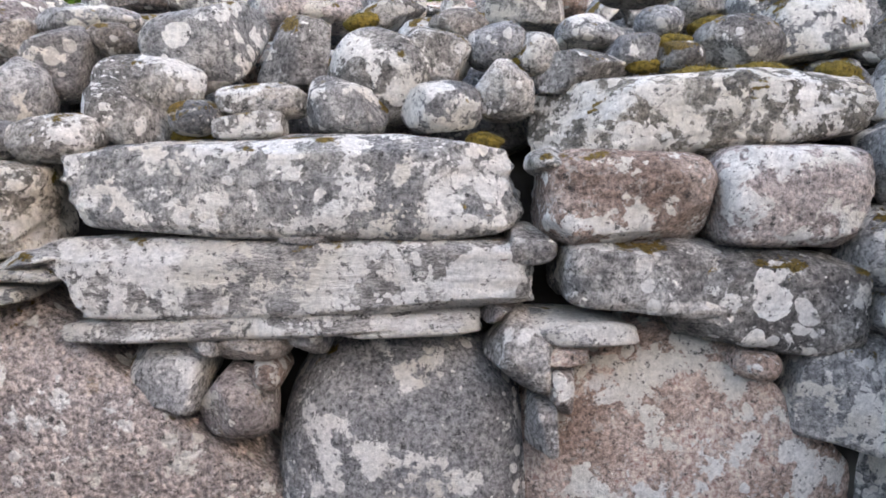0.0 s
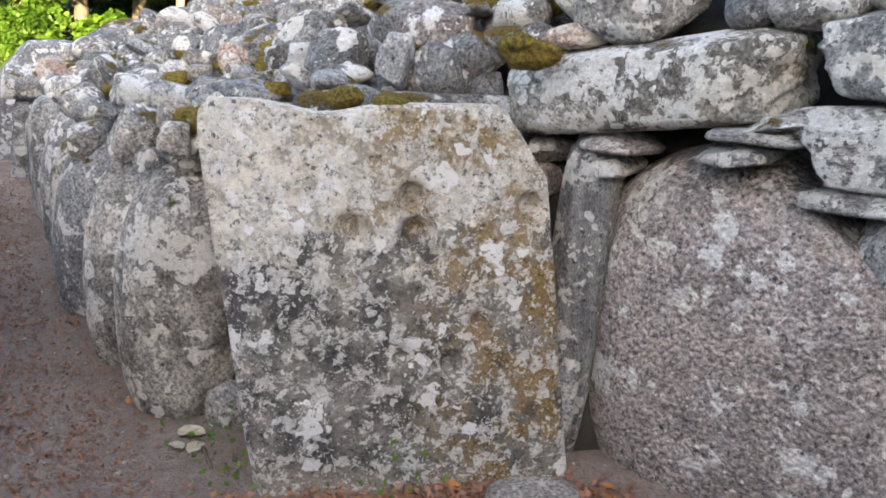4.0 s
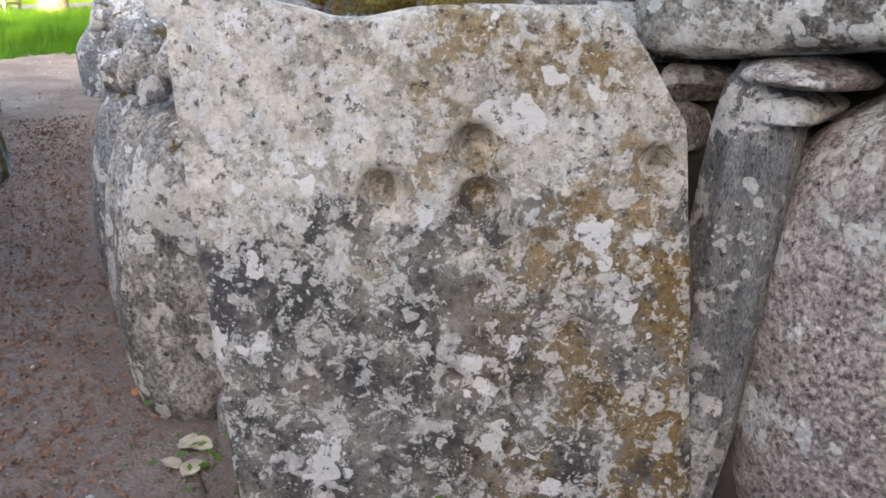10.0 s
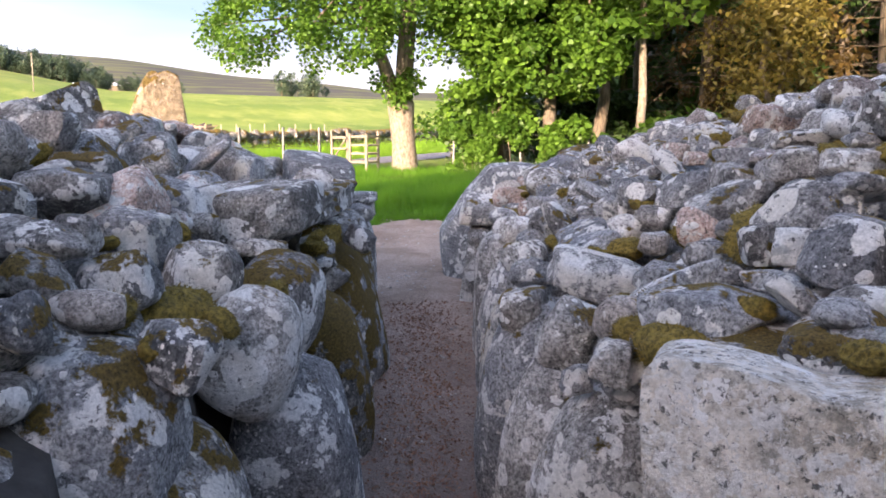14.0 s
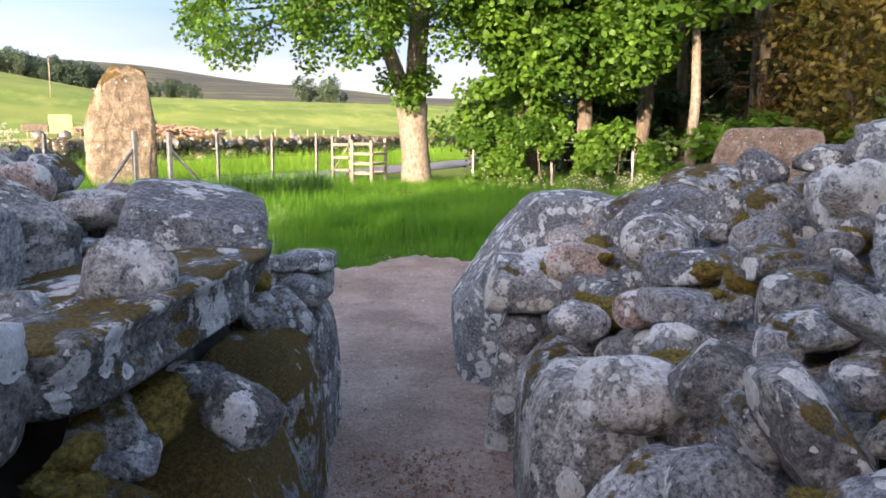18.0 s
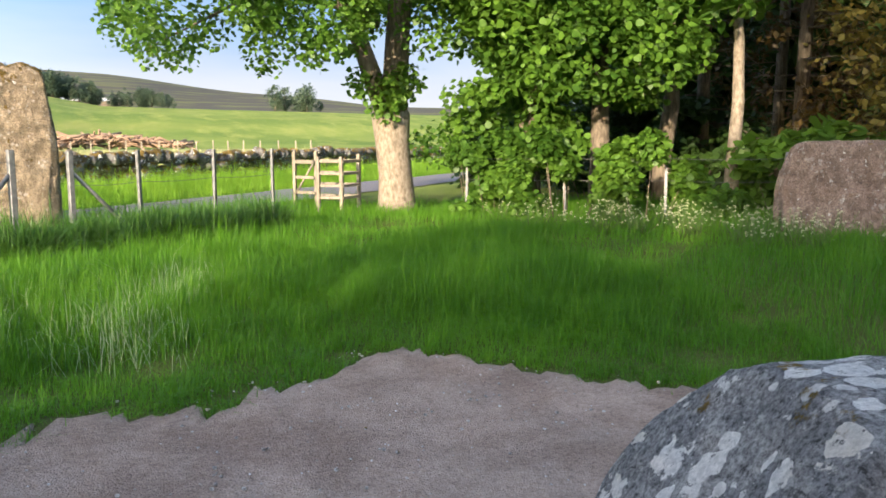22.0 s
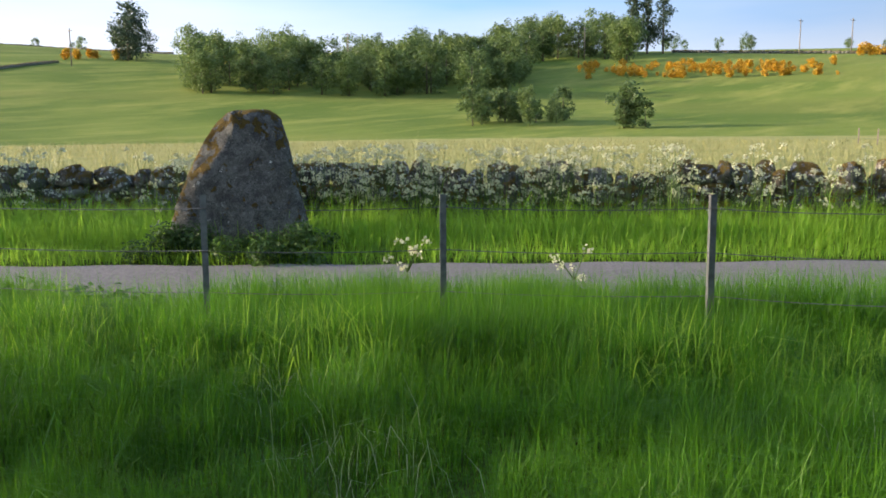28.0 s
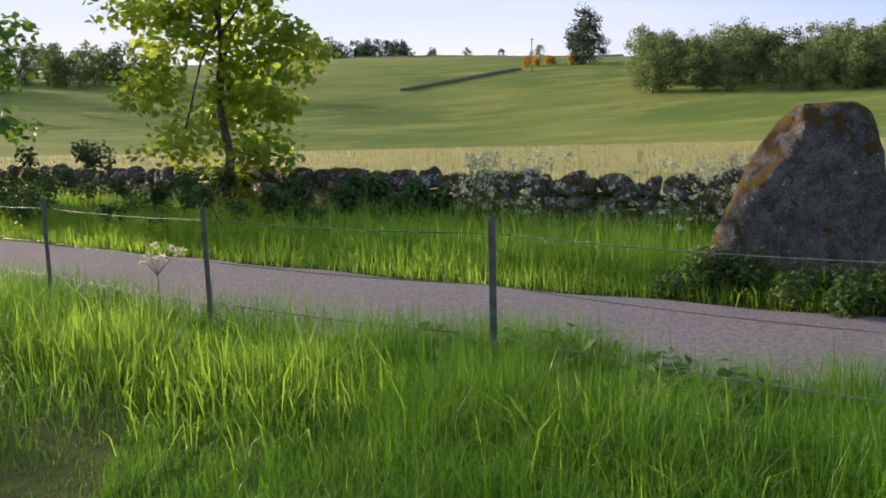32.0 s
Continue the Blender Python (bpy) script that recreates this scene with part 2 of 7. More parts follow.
def plain(name, colour, colour2=None, scale=20.0, rough=0.8, metal=0.0, bump=0.3, stretch=None, spread=True):
    k = Nodes(name)
    p = k.position(spread)
    if stretch:
        p = k.vmath("MULTIPLY", p, stretch)
    c2 = colour2 or tuple(c * 0.6 for c in colour)
    n = k.noise(p, scale, 6.0, 0.65)
    col = k.mix(k.ramp(n, 0.3, 0.7), colour, c2)
    if bump:
        k.bump(k.math("ADD", n, k.math("MULTIPLY", k.noise(p, scale * 5, 4.0, 0.7), 0.4)), bump, 0.02)
    return k.finish(col, rough, metal)


def leaf_material(name, dark, pale, glow=0.35, rough=0.5, patch=0.9):
    k = Nodes(name)
    geo = k.tree.nodes.new("ShaderNodeNewGeometry")
    r = geo.outputs["Random Per Island"]
    big = k.ramp(k.noise(geo.outputs["Position"], patch, 3.0), 0.3, 0.7)
    col = k.mix(k.math("ADD", k.math("MULTIPLY", r, 0.5), k.math("MULTIPLY", big, 0.5)), dark, pale)
    k.finish(col, rough, 0.0, 0.35)
    t = k.tree.nodes.new("ShaderNodeBsdfTranslucent")
    k.put(t.inputs[0], k.mix(0.5, col, tuple(min(1.0, c * 1.5) for c in pale)))
    m = k.tree.nodes.new("ShaderNodeMixShader")
    m.inputs[0].default_value = glow
    k.tree.links.new(k.bsdf.outputs[0], m.inputs[1])
    k.tree.links.new(t.outputs[0], m.inputs[2])
    k.tree.links.new(m.outputs[0], k.tree.nodes["Material Output"].inputs[0])
    return k.mat


def cup_slab_material():
    """Sandstone slab: cream crusted head with ochre stains, grey speckled foot, white lichen discs."""
    k = Nodes("lichened_sandstone")
    p = k.tree.nodes.new("ShaderNodeTexCoord").outputs["Object"]
    xyz = k.tree.nodes.new("ShaderNodeSeparateXYZ")
    k.put(xyz.inputs[0], p)
    warp = k.vmath("ADD", p, k.vmath("SCALE", k.tree_noise(p, 24.0), scale=0.085))
    rim = k.math("MULTIPLY", k.math("SUBTRACT", k.noise(p, 50.0, 6.0, 0.8), 0.5), 0.22)
    head = k.math("ADD", xyz.outputs[2], k.math("MULTIPLY", k.math("SUBTRACT", k.noise(warp, 5.0, 6.0, 0.68), 0.5), 1.1))
    head = k.math("ADD", head, k.math("MULTIPLY", xyz.outputs[0], -0.05))
    head = k.ramp(head, 0.20, 0.26)
    grain = k.noise(p, 85.0, 7.0, 0.8)
    foot = k.mix(k.ramp(k.noise(p, 9.0, 9.0, 0.72), 0.36, 0.64), (0.075, 0.072, 0.070), (0.33, 0.305, 0.27))
    cream = k.mix(k.ramp(k.noise(p, 14.0, 8.0, 0.7), 0.35, 0.65), (0.50, 0.455, 0.385), (0.92, 0.865, 0.78))
    col = k.mix(head, foot, cream)
    low = k.ramp(k.math("ADD", xyz.outputs[2], k.math("MULTIPLY", k.noise(p, 4.0, 4.0), 0.3)), -0.28, -0.42)
    col = k.mix(k.math("MULTIPLY", low, 0.7), col, k.mix(grain, (0.22, 0.18, 0.14), (0.56, 0.48, 0.40)))
    rust = k.math("MULTIPLY", k.ramp(k.noise(k.vmath("ADD", p, (4.4, 0.0, 1.9)), 5.0, 8.0, 0.72), 0.45, 0.55), k.ramp(k.math("ADD", xyz.outputs[0], k.math("MULTIPLY", head, 0.35)), -0.10, 0.42))
    col = k.mix(k.math("MULTIPLY", rust, 0.85), col, k.mix(grain, (0.11, 0.065, 0.018), (0.46, 0.29, 0.10)))
    slate = k.math("MULTIPLY", k.ramp(k.noise(k.vmath("ADD", p, (1.4, 3.0, 7.9)), 3.6, 7.0, 0.65), 0.52, 0.57), k.ramp(xyz.outputs[0], -0.05, -0.40))
    slate = k.math("MULTIPLY", slate, k.ramp(xyz.outputs[2], 0.25, 0.10))
    col = k.mix(k.math("MULTIPLY", slate, 0.85), col, (0.085, 0.082, 0.092))
    crust = k.ramp(k.math("ADD", k.noise(k.vmath("ADD", p, (6.0, 1.0, 2.0)), 11.0, 8.0, 0.72), rim), 0.50, 0.56)
    col = k.mix(k.math("MULTIPLY", crust, k.math("MULTIPLY", head, 0.6)), col, k.mix(grain, (0.12, 0.105, 0.085), (0.42, 0.39, 0.33)))
    spots = None
    for scale, reach, seed in ((70.0, 0.30, 2.0), (32.0, 0.36, 5.0), (15.0, 0.36, 9.0), (7.5, 0.26, 14.0)):
        field = k.math("ADD", k.cells(k.vmath("ADD", warp, (seed, 0.0, seed)), scale), k.math("MULTIPLY", rim, 0.8))
        wide = k.math("MULTIPLY", k.ramp(k.noise(k.vmath("ADD", p, (0.0, seed, seed)), 5.5, 4.0, 0.65), 0.33, 0.66), reach)
        one = k.math("LESS_THAN", field, wide)
        spots = one if spots is None else k.math("MAXIMUM", spots, one)
    flake = k.ramp(k.math("ADD", k.noise(k.vmath("ADD", warp, (3.0, 5.0, 9.0)), 15.0, 8.0, 0.72), k.math("MULTIPLY", rim, 0.5)), 0.525, 0.555)
    spots = k.math("MAXIMUM", spots, flake)
    pale = k.mix(k.ramp(k.noise(p, 60.0, 6.0, 0.8), 0.3, 0.7), (0.52, 0.51, 0.48), (0.97, 0.955, 0.92))
    col = k.mix(k.math("MULTIPLY", spots, 0.80), col, pale)
    white = k.math("LESS_THAN", k.math("ADD", k.cells(k.vmath("ADD", warp, (21.0, 3.0, 8.0)), 10.0), rim), k.math("MULTIPLY", k.ramp(k.noise(k.vmath("ADD", p, (2.0, 8.0, 4.0)), 5.0, 3.0), 0.46, 0.66), 0.40))
    col = k.mix(k.math("MULTIPLY", white, 0.92), col, (0.90, 0.89, 0.87))
    pit = k.ramp(k.noise(p, 46.0, 7.0, 0.78), 0.555, 0.61)
    col = k.mix(k.math("MULTIPLY", pit, 0.85), col, (0.032, 0.031, 0.029))
    col = k.mix(0.5, col, k.mix(k.ramp(grain, 0.28, 0.72), (0.18, 0.18, 0.18), (0.84, 0.84, 0.83)), "OVERLAY")
    h = k.math("ADD", k.math("MULTIPLY", k.noise(p, 8.0, 10.0, 0.72), 1.1), k.math("MULTIPLY", grain, 0.5))
    h = k.math("ADD", h, k.math("MULTIPLY", spots, 0.06))
    k.bump(h, 1.0, 0.038)
    return k.finish(col, 0.92)


ROCK = rock_material("grey_schist", (0.15, 0.148, 0.150), (0.50, 0.495, 0.485), 0.36, 0.34, 0.3, discs=0.8)
ROCK_PALE = rock_material("pale_granite", (0.19, 0.185, 0.178), (0.60, 0.585, 0.56), 0.56, 0.30, 0.4, discs=1.0)
ROCK_KERB = rock_material("kerb_gneiss", (0.17, 0.168, 0.163), (0.54, 0.53, 0.51), 0.36, 0.12, 0.25, discs=1.15)
ROCK_PINK = rock_material("pink_granite", (0.34, 0.245, 0.21), (0.68, 0.555, 0.50), 0.52, 0.10, 0.3)
ROCK_SLATE = rock_material("streaked_slate", (0.24, 0.235, 0.235), (0.66, 0.65, 0.64), 0.80, 0.10, 0.25, streak=1.8)
ROCK_GRIT = rock_material("conglomerate", (0.40, 0.325, 0.29), (0.78, 0.67, 0.615), 0.42, 0.02, 0.35, pebbly=0.8)
ROCK_CUP = cup_slab_material()
ROCK_UPRIGHT = rock_material("split_slate", (0.17, 0.168, 0.165), (0.56, 0.55, 0.53), 0.50, 0.0, 0.2, streak=-4.0)
ROCK_WHITE = rock_material("lichen_white_slab", (0.17, 0.165, 0.15), (0.55, 0.53, 0.48), 0.68, 0.12, 0.4, blotch=12.0, discs=1.0)
ROCK_BLUE = rock_material("blue_grey_boulder", (0.28, 0.272, 0.27), (0.58, 0.57, 0.565), 0.50, 0.05, 0.15, blotch=5.0)
ROCK_MOSSY = rock_material("mossy_schist", (0.15, 0.15, 0.148), (0.48, 0.475, 0.46), 0.48, 0.78, 0.4, discs=0.9)
ROCK_MOSSED = rock_material("moss_grown_schist", (0.12, 0.12, 0.112), (0.40, 0.395, 0.37), 0.40, 1.35, 0.4, discs=0.7)
ROCK_PLAIN = rock_material("smooth_cobble", (0.26, 0.24, 0.225), (0.54, 0.50, 0.465), 0.26, 0.03, 0.25)
ROCK_TAN = rock_material("tan_sandstone", (0.19, 0.15, 0.10), (0.37, 0.30, 0.21), 0.12, 0.34, 0.15, cap=0.36)
ROCK_DARK = rock_material("dark_standing_stone", (0.12, 0.118, 0.110), (0.25, 0.245, 0.225), 0.06, 0.30, 0.25, cap=0.42)
ROCK_RED = rock_material("reddish_sandstone", (0.17, 0.12, 0.095), (0.31, 0.235, 0.195), 0.12, 0.10, 0.4)
SOIL = plain("bare_soil", (0.16, 0.115, 0.08), (0.09, 0.065, 0.045), 8.0, 0.95, spread=False)
# Near black: the shade of crevices between stones is put into the colour.
CORE = plain("shade_dark_rubble", (0.045, 0.042, 0.038), (0.02, 0.018, 0.016), 9.0)


def gravel_material():
    k = Nodes("gravel")
    p = k.position(False)
    a = k.mix(k.ramp(k.noise(p, 1.6, 8.0, 0.7), 0.36, 0.64), (0.29, 0.212, 0.168), (0.45, 0.345, 0.282))
    bw = k.tree.nodes.new("ShaderNodeRGBToBW")
    k.put(bw.inputs[0], k.cells(p, 85.0, "Color"))
    a = k.mix(0.6, a, k.mix(bw.outputs[0], (0.2, 0.19, 0.18), (0.85, 0.8, 0.78)), "SOFT_LIGHT")
    a = k.mix(k.math("MULTIPLY", k.ramp(k.noise(p, 30.0, 5.0, 0.75), 0.52, 0.66), 0.5), a, (0.13, 0.09, 0.075))
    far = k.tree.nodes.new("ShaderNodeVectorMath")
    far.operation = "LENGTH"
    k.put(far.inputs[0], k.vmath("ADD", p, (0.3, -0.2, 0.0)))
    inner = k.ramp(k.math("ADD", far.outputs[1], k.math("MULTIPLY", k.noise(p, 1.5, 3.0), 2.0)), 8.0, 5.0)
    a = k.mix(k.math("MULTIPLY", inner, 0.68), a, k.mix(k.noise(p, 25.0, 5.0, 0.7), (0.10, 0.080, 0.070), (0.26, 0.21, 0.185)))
    k.bump(k.math("ADD", k.math("MULTIPLY", k.cells(p, 85.0), 0.5), k.noise(p, 12.0, 8.0, 0.78)), 0.9, 0.03)
    return k.finish(a, 0.95)


GRAVEL = gravel_material()
ASPHALT = plain("asphalt", (0.27, 0.25, 0.245), (0.12, 0.112, 0.115), 28.0, 0.9, bump=0.35, spread=False)


def field_material():
    k = Nodes("pasture")
    p = k.position(False)
    a = k.mix(k.ramp(k.noise(p, 0.02, 5.0, 0.6), 0.35, 0.65), (0.125, 0.190, 0.038), (0.225, 0.278, 0.062))
    a = k.mix(k.ramp(k.noise(k.vmath("MULTIPLY", p, (0.3, 1.0, 1.0)), 0.16, 6.0, 0.7), 0.45, 0.7), a, (0.30, 0.325, 0.085))
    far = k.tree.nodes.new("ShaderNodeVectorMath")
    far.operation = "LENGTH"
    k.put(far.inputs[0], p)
    # Distance fade: moor tint with far haze mixed into the colour.
    moor_haze = k.ramp(k.math("ADD", far.outputs[1], k.math("MULTIPLY", k.noise(p, 0.004, 4.0), 400.0)), 800.0, 1100.0)
    a = k.mix(moor_haze, a, k.mix(k.noise(p, 0.01, 6.0, 0.7), (0.070, 0.060, 0.068), (0.105, 0.105, 0.082)))
    strip = k.ramp(k.noise(k.vmath("MULTIPLY", p, (0.006, 0.006, 0.25)), 1.0, 3.0), 0.48, 0.60)
    a = k.mix(k.math("MULTIPLY", strip, 0.35), a, (0.24, 0.25, 0.07))
    a = k.mix(0.4, a, k.mix(k.noise(p, 14.0, 5.0, 0.8), (0.02, 0.03, 0.01), (0.75, 0.8, 0.6)), "OVERLAY")
    thatch = k.ramp(far.outputs[1], 32.0, 22.0)
    a = k.mix(k.math("MULTIPLY", thatch, 0.85), a, k.mix(k.noise(p, 22.0, 5.0, 0.75), (0.035, 0.05, 0.012), (0.11, 0.13, 0.035)))
    k.bump(k.noise(p, 6.0, 6.0, 0.8), 0.7, 0.1)
    return k.finish(a, 0.95, 0.0, 0.1)


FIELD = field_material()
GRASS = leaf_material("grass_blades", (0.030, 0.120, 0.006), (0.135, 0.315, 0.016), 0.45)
# Lighter, yellower than the lawn: sun on the verge is put into the colour.
GRASS_VERGE_SUNNY = leaf_material("sun_bright_verge_blades", (0.115, 0.26, 0.018), (0.34, 0.54, 0.055), 0.55)
GRASS_PALE = leaf_material("seeding_blades", (0.24, 0.32, 0.17), (0.48, 0.54, 0.36), 0.4)
GRASS_DRY = leaf_material("hay_blades", (0.20, 0.22, 0.07), (0.38, 0.36, 0.16), 0.3)
LEAF = leaf_material("broad_leaves", (0.026, 0.080, 0.009), (0.125, 0.245, 0.026), 0.42)
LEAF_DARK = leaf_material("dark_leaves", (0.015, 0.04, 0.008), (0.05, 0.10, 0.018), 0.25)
NEEDLE = leaf_material("dry_needles", (0.035, 0.024, 0.008), (0.13, 0.085, 0.022), 0.25)
NETTLE = leaf_material("nettle_leaves", (0.03, 0.07, 0.015), (0.09, 0.17, 0.035), 0.3)
GORSE = leaf_material("gorse_flowers", (0.36, 0.20, 0.015), (0.66, 0.40, 0.03), 0.2)
WHITE_FLOWER = leaf_material("white_flowers", (0.46, 0.47, 0.28), (0.74, 0.72, 0.48), 0.4)
LITTER = leaf_material("fallen_leaves", (0.15, 0.070, 0.045), (0.38, 0.19, 0.11), 0.1)
# Far foliage: bluish distance haze is mixed into these two leaf colours.
LEAF_FAR = leaf_material("far_leaves", (0.038, 0.078, 0.034), (0.20, 0.275, 0.08), 0.3, patch=0.07)
LEAF_RIDGE = leaf_material("ridge_leaves", (0.022, 0.045, 0.032), (0.085, 0.125, 0.070), 0.2, patch=0.05)
# Brighter, yellower leaf copy: sunlight is put into the colour.
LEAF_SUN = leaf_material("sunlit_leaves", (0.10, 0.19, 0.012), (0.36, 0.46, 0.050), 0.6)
MOSS = plain("moss", (0.29, 0.205, 0.040), (0.060, 0.048, 0.010), 70.0, 1.0, bump=1.0)
LARCH = leaf_material("larch_needles", (0.07, 0.06, 0.012), (0.21, 0.17, 0.035), 0.3)
HAY = plain("hay", (0.36, 0.34, 0.11), (0.25, 0.27, 0.075), 0.5, 0.95, bump=0.6, spread=False)
STALK = plain("green_stalk", (0.12, 0.18, 0.05), (0.08, 0.13, 0.03), 9.0, 0.7, bump=0.0)
BARK = plain("bark", (0.20, 0.165, 0.12), (0.075, 0.06, 0.045), 6.0, 0.95, bump=0.9, stretch=(3.0, 3.0, 0.7))
BARK_PALE = plain("pale_bark", (0.30, 0.255, 0.20), (0.13, 0.105, 0.075), 9.0, 0.95, bump=0.9, stretch=(2.0, 2.0, 1.0))
STEEL = plain("galvanised_steel", (0.21, 0.215, 0.215), (0.12, 0.122, 0.125), 14.0, 0.5, 0.35, 0.1)
WIRE = plain("fence_wire", (0.18, 0.18, 0.18), (0.10, 0.10, 0.10), 30.0, 0.5, 0.6, 0.0)
TIMBER = plain("weathered_timber", (0.30, 0.26, 0.21), (0.15, 0.13, 0.10), 12.0, 0.85, bump=0.5, stretch=(4.0, 4.0, 0.5))


# ---- mesh helpers ----
def mesh_of(name, verts, faces, mat, smooth=True):
    me = bpy.data.meshes.new(name)
    if isinstance(faces, np.ndarray):
        n, k = faces.shape
        me.vertices.add(len(verts))
        me.vertices.foreach_set("co", np.asarray(verts, np.float32).ravel())
        me.loops.add(n * k)
        me.loops.foreach_set("vertex_index", faces.astype(np.int32).ravel())
        me.polygons.add(n)
        me.polygons.foreach_set("loop_start", np.arange(0, n * k, k, dtype=np.int32))
        me.update(calc_edges=True)
    else:
        me.from_pydata([tuple(v) for v in verts], [], faces)
    me.materials.append(mat)
    if smooth:
        me.polygons.foreach_set("use_smooth", np.ones(len(me.polygons), bool))
    return me


def put(name, me, parent=None, m=None):
    ob = new(name, me)
    if m is not None:
        ob.matrix_world = m
    if parent is not None:
        ob.parent = parent
        ob.matrix_parent_inverse = parent.matrix_basis.inverted()
    return ob


def part(name, bm, mat, parent, label=""):
    """Links a bmesh as one mesh under a thing or a part."""
    me = bpy.data.meshes.new(name)
    bm.to_mesh(me)
    bm.free()
    me.materials.append(mat)
    ob = put(name, me, parent)
    return tagged(ob, label)


def root(name, at, label, category, group="", kind=""):
    ob = new(name)
    ob.location = at
    ob.empty_display_size = 0.1
    bpy.context.view_layer.update()
    return tagged(ob, label, category, group, kind)


def ss(a, b, x):
    t = np.clip((np.asarray(x, float) - a) / (b - a), 0.0, 1.0)
    return t * t * (3 - 2 * t)


ICO = {}


def ico(sub):
    if sub not in ICO:
        bm = bmesh.new()
        bmesh.ops.create_icosphere(bm, subdivisions=sub, radius=1.0)
        bm.verts.ensure_lookup_table()
        v = np.array([x.co[:] for x in bm.verts])
        f = np.array([[x.index for x in p.verts] for p in bm.faces])
        bm.free()
        ICO[sub] = (v / np.linalg.norm(v, axis=1)[:, None], f)
    return ICO[sub]


def waves(v, seed, octaves=4, first=1.2):
    """Smooth pseudo noise on points, from sums of tilted sines."""
    rng = np.random.default_rng(seed)
    out, amp, f = np.zeros(len(v)), 1.0, first
    for _ in range(octaves):
        for _ in range(5):
            d = rng.normal(size=3)
            d /= np.linalg.norm(d)
            e = rng.normal(size=3)
            out += amp * np.sin(f * 3.1 * (v @ d) + rng.uniform(0, 6.28) + 0.8 * np.sin(f * 2.3 * (v @ e))) / 5
        amp *= 0.5
        f *= 2.05
    return out


def rock_shape(seed, sub=3, blocky=0.0, rough=0.08, facets=5, cut=(0.72, 0.98), planes=()):
    """A stone of unit half size: a ball pressed towards a block, chopped by planes and roughened."""
    rng = np.random.default_rng(seed)
    v, f = ico(sub)
    e = 2.0 + 6.0 * blocky
    v = v / (np.sum(np.abs(v) ** e, axis=1) ** (1 / e))[:, None]
    for _ in range(facets):
        n = rng.normal(size=3)
        n /= np.linalg.norm(n)
        h = rng.uniform(*cut) * np.max(v @ n)
        over = np.clip(v @ n - h, 0, None)
        v = v - 0.94 * over[:, None] * n
    for n, h in planes:
        n = np.array(n) / np.linalg.norm(n)
        v = v - 0.93 * np.clip(v @ n - h, 0, None)[:, None] * n
    w = waves(v, seed + 77, 5, 0.7)
    u = v / np.linalg.norm(v, axis=1)[:, None]
    v = v * (1 + rough * w)[:, None] + u * (0.25 * rough * waves(v, seed + 5, 3, 5.0))[:, None]
    lo, hi = v.min(0), v.max(0)
    v = (v - (lo + hi) / 2) / ((hi - lo) / 2)
    return v, f


PROTO = {}


def proto(kind, i, mat):
    key = (kind, i, mat.name)
    if key not in PROTO:
        if kind == "cobble":
            v, f = rock_shape(100 + i, 4, 0.06, 0.055, 8, (0.70, 0.96))
        elif kind == "block":
            v, f = rock_shape(300 + i, 4, 0.35, 0.07, 13, (0.60, 0.94))
        elif kind == "slab":
            v, f = rock_shape(500 + i, 4, 0.6, 0.07, 13, (0.66, 0.96))
        else:
            v, f = rock_shape(700 + i, 3, 0.4, 0.13, 9, (0.66, 0.95))
        PROTO[key] = mesh_of(kind + "_stone", v, f, mat)
    return PROTO[key]


def lay(name, me, parent, at, size, turn=(0, 0, 0)):
    """A stone of full size (w, d, h) centred at a place, turned by degrees."""
    m = pose(*at, *turn) @ Matrix.Diagonal((size[0] / 2, size[1] / 2, size[2] / 2, 1))
    return put(name, me, parent, m)


def tube(points, radii, sides=8):
    """Verts and faces of a tapered tube along points."""
    pts = [Vector(p) for p in points]
    vs, fs = [], []
    for i, p in enumerate(pts):
        d = (pts[min(i + 1, len(pts) - 1)] - pts[max(i - 1, 0)]).normalized()
        a = d.orthogonal().normalized() if abs(d.z) < 0.9 else Vector((1, 0, 0)).cross(d).normalized()
        b = d.cross(a)
        for s in range(sides):
            t = 2 * math.pi * s / sides
            vs.append(p + float(radii[i]) * (a * math.cos(t) + b * math.sin(t)))
    for i in range(len(pts) - 1):
        for s in range(sides):
            j, n = i * sides, (s + 1) % sides
            fs.append((j + s, j + n, j + sides + n, j + sides + s))
    fs.append(tuple(reversed(range(sides))))
    fs.append(tuple(range(len(vs) - sides, len(vs))))
    return vs, fs


def rod(name, points, radii, mat, parent, sides=8, label=""):
    vs, fs = tube(points, radii, sides)
    return tagged(put(name, mesh_of(name, vs, fs, mat, True), parent), label)


def box(name, size, m, mat, parent, bevel=0.006, label=""):
    bm = bmesh.new()
    bmesh.ops.create_cube(bm, size=1.0, matrix=m @ Matrix.Diagonal((*size, 1)))
    if bevel:
        bmesh.ops.bevel(bm, geom=list(bm.edges), offset=bevel, segments=1, affect="EDGES")
    return part(name, bm, mat, parent, label)


# ---- the lie of the land ----
CX, CY = -0.3, 0.2
ALONG = np.array((-0.951, 0.308))
ENTRY = np.array((-2.6, 0.82))
ROAD = [(30, -52), (2, -24.5), (-4.9, -16.6), (-11.9, -9.1), (-18.4, -3.0), (-28.7, 6.4), (-48, 24), (-90, 64)]
DYKE = [(16, -44), (-4, -26), (-12.6, -16.8), (-17.6, -10.6), (-21.0, -6.9), (-24.7, -3.0), (-31, 3.0), (-42, 13), (-62, 32)]
FENCE = [(-6.8, -11.8), (-8.3, -9.94), (-9.85, -8.0), (-11.6, -6.3), (-12.95, -4.5), (-14.25, -3.26), (-15.5, -1.75), (-16.3, -0.4)]


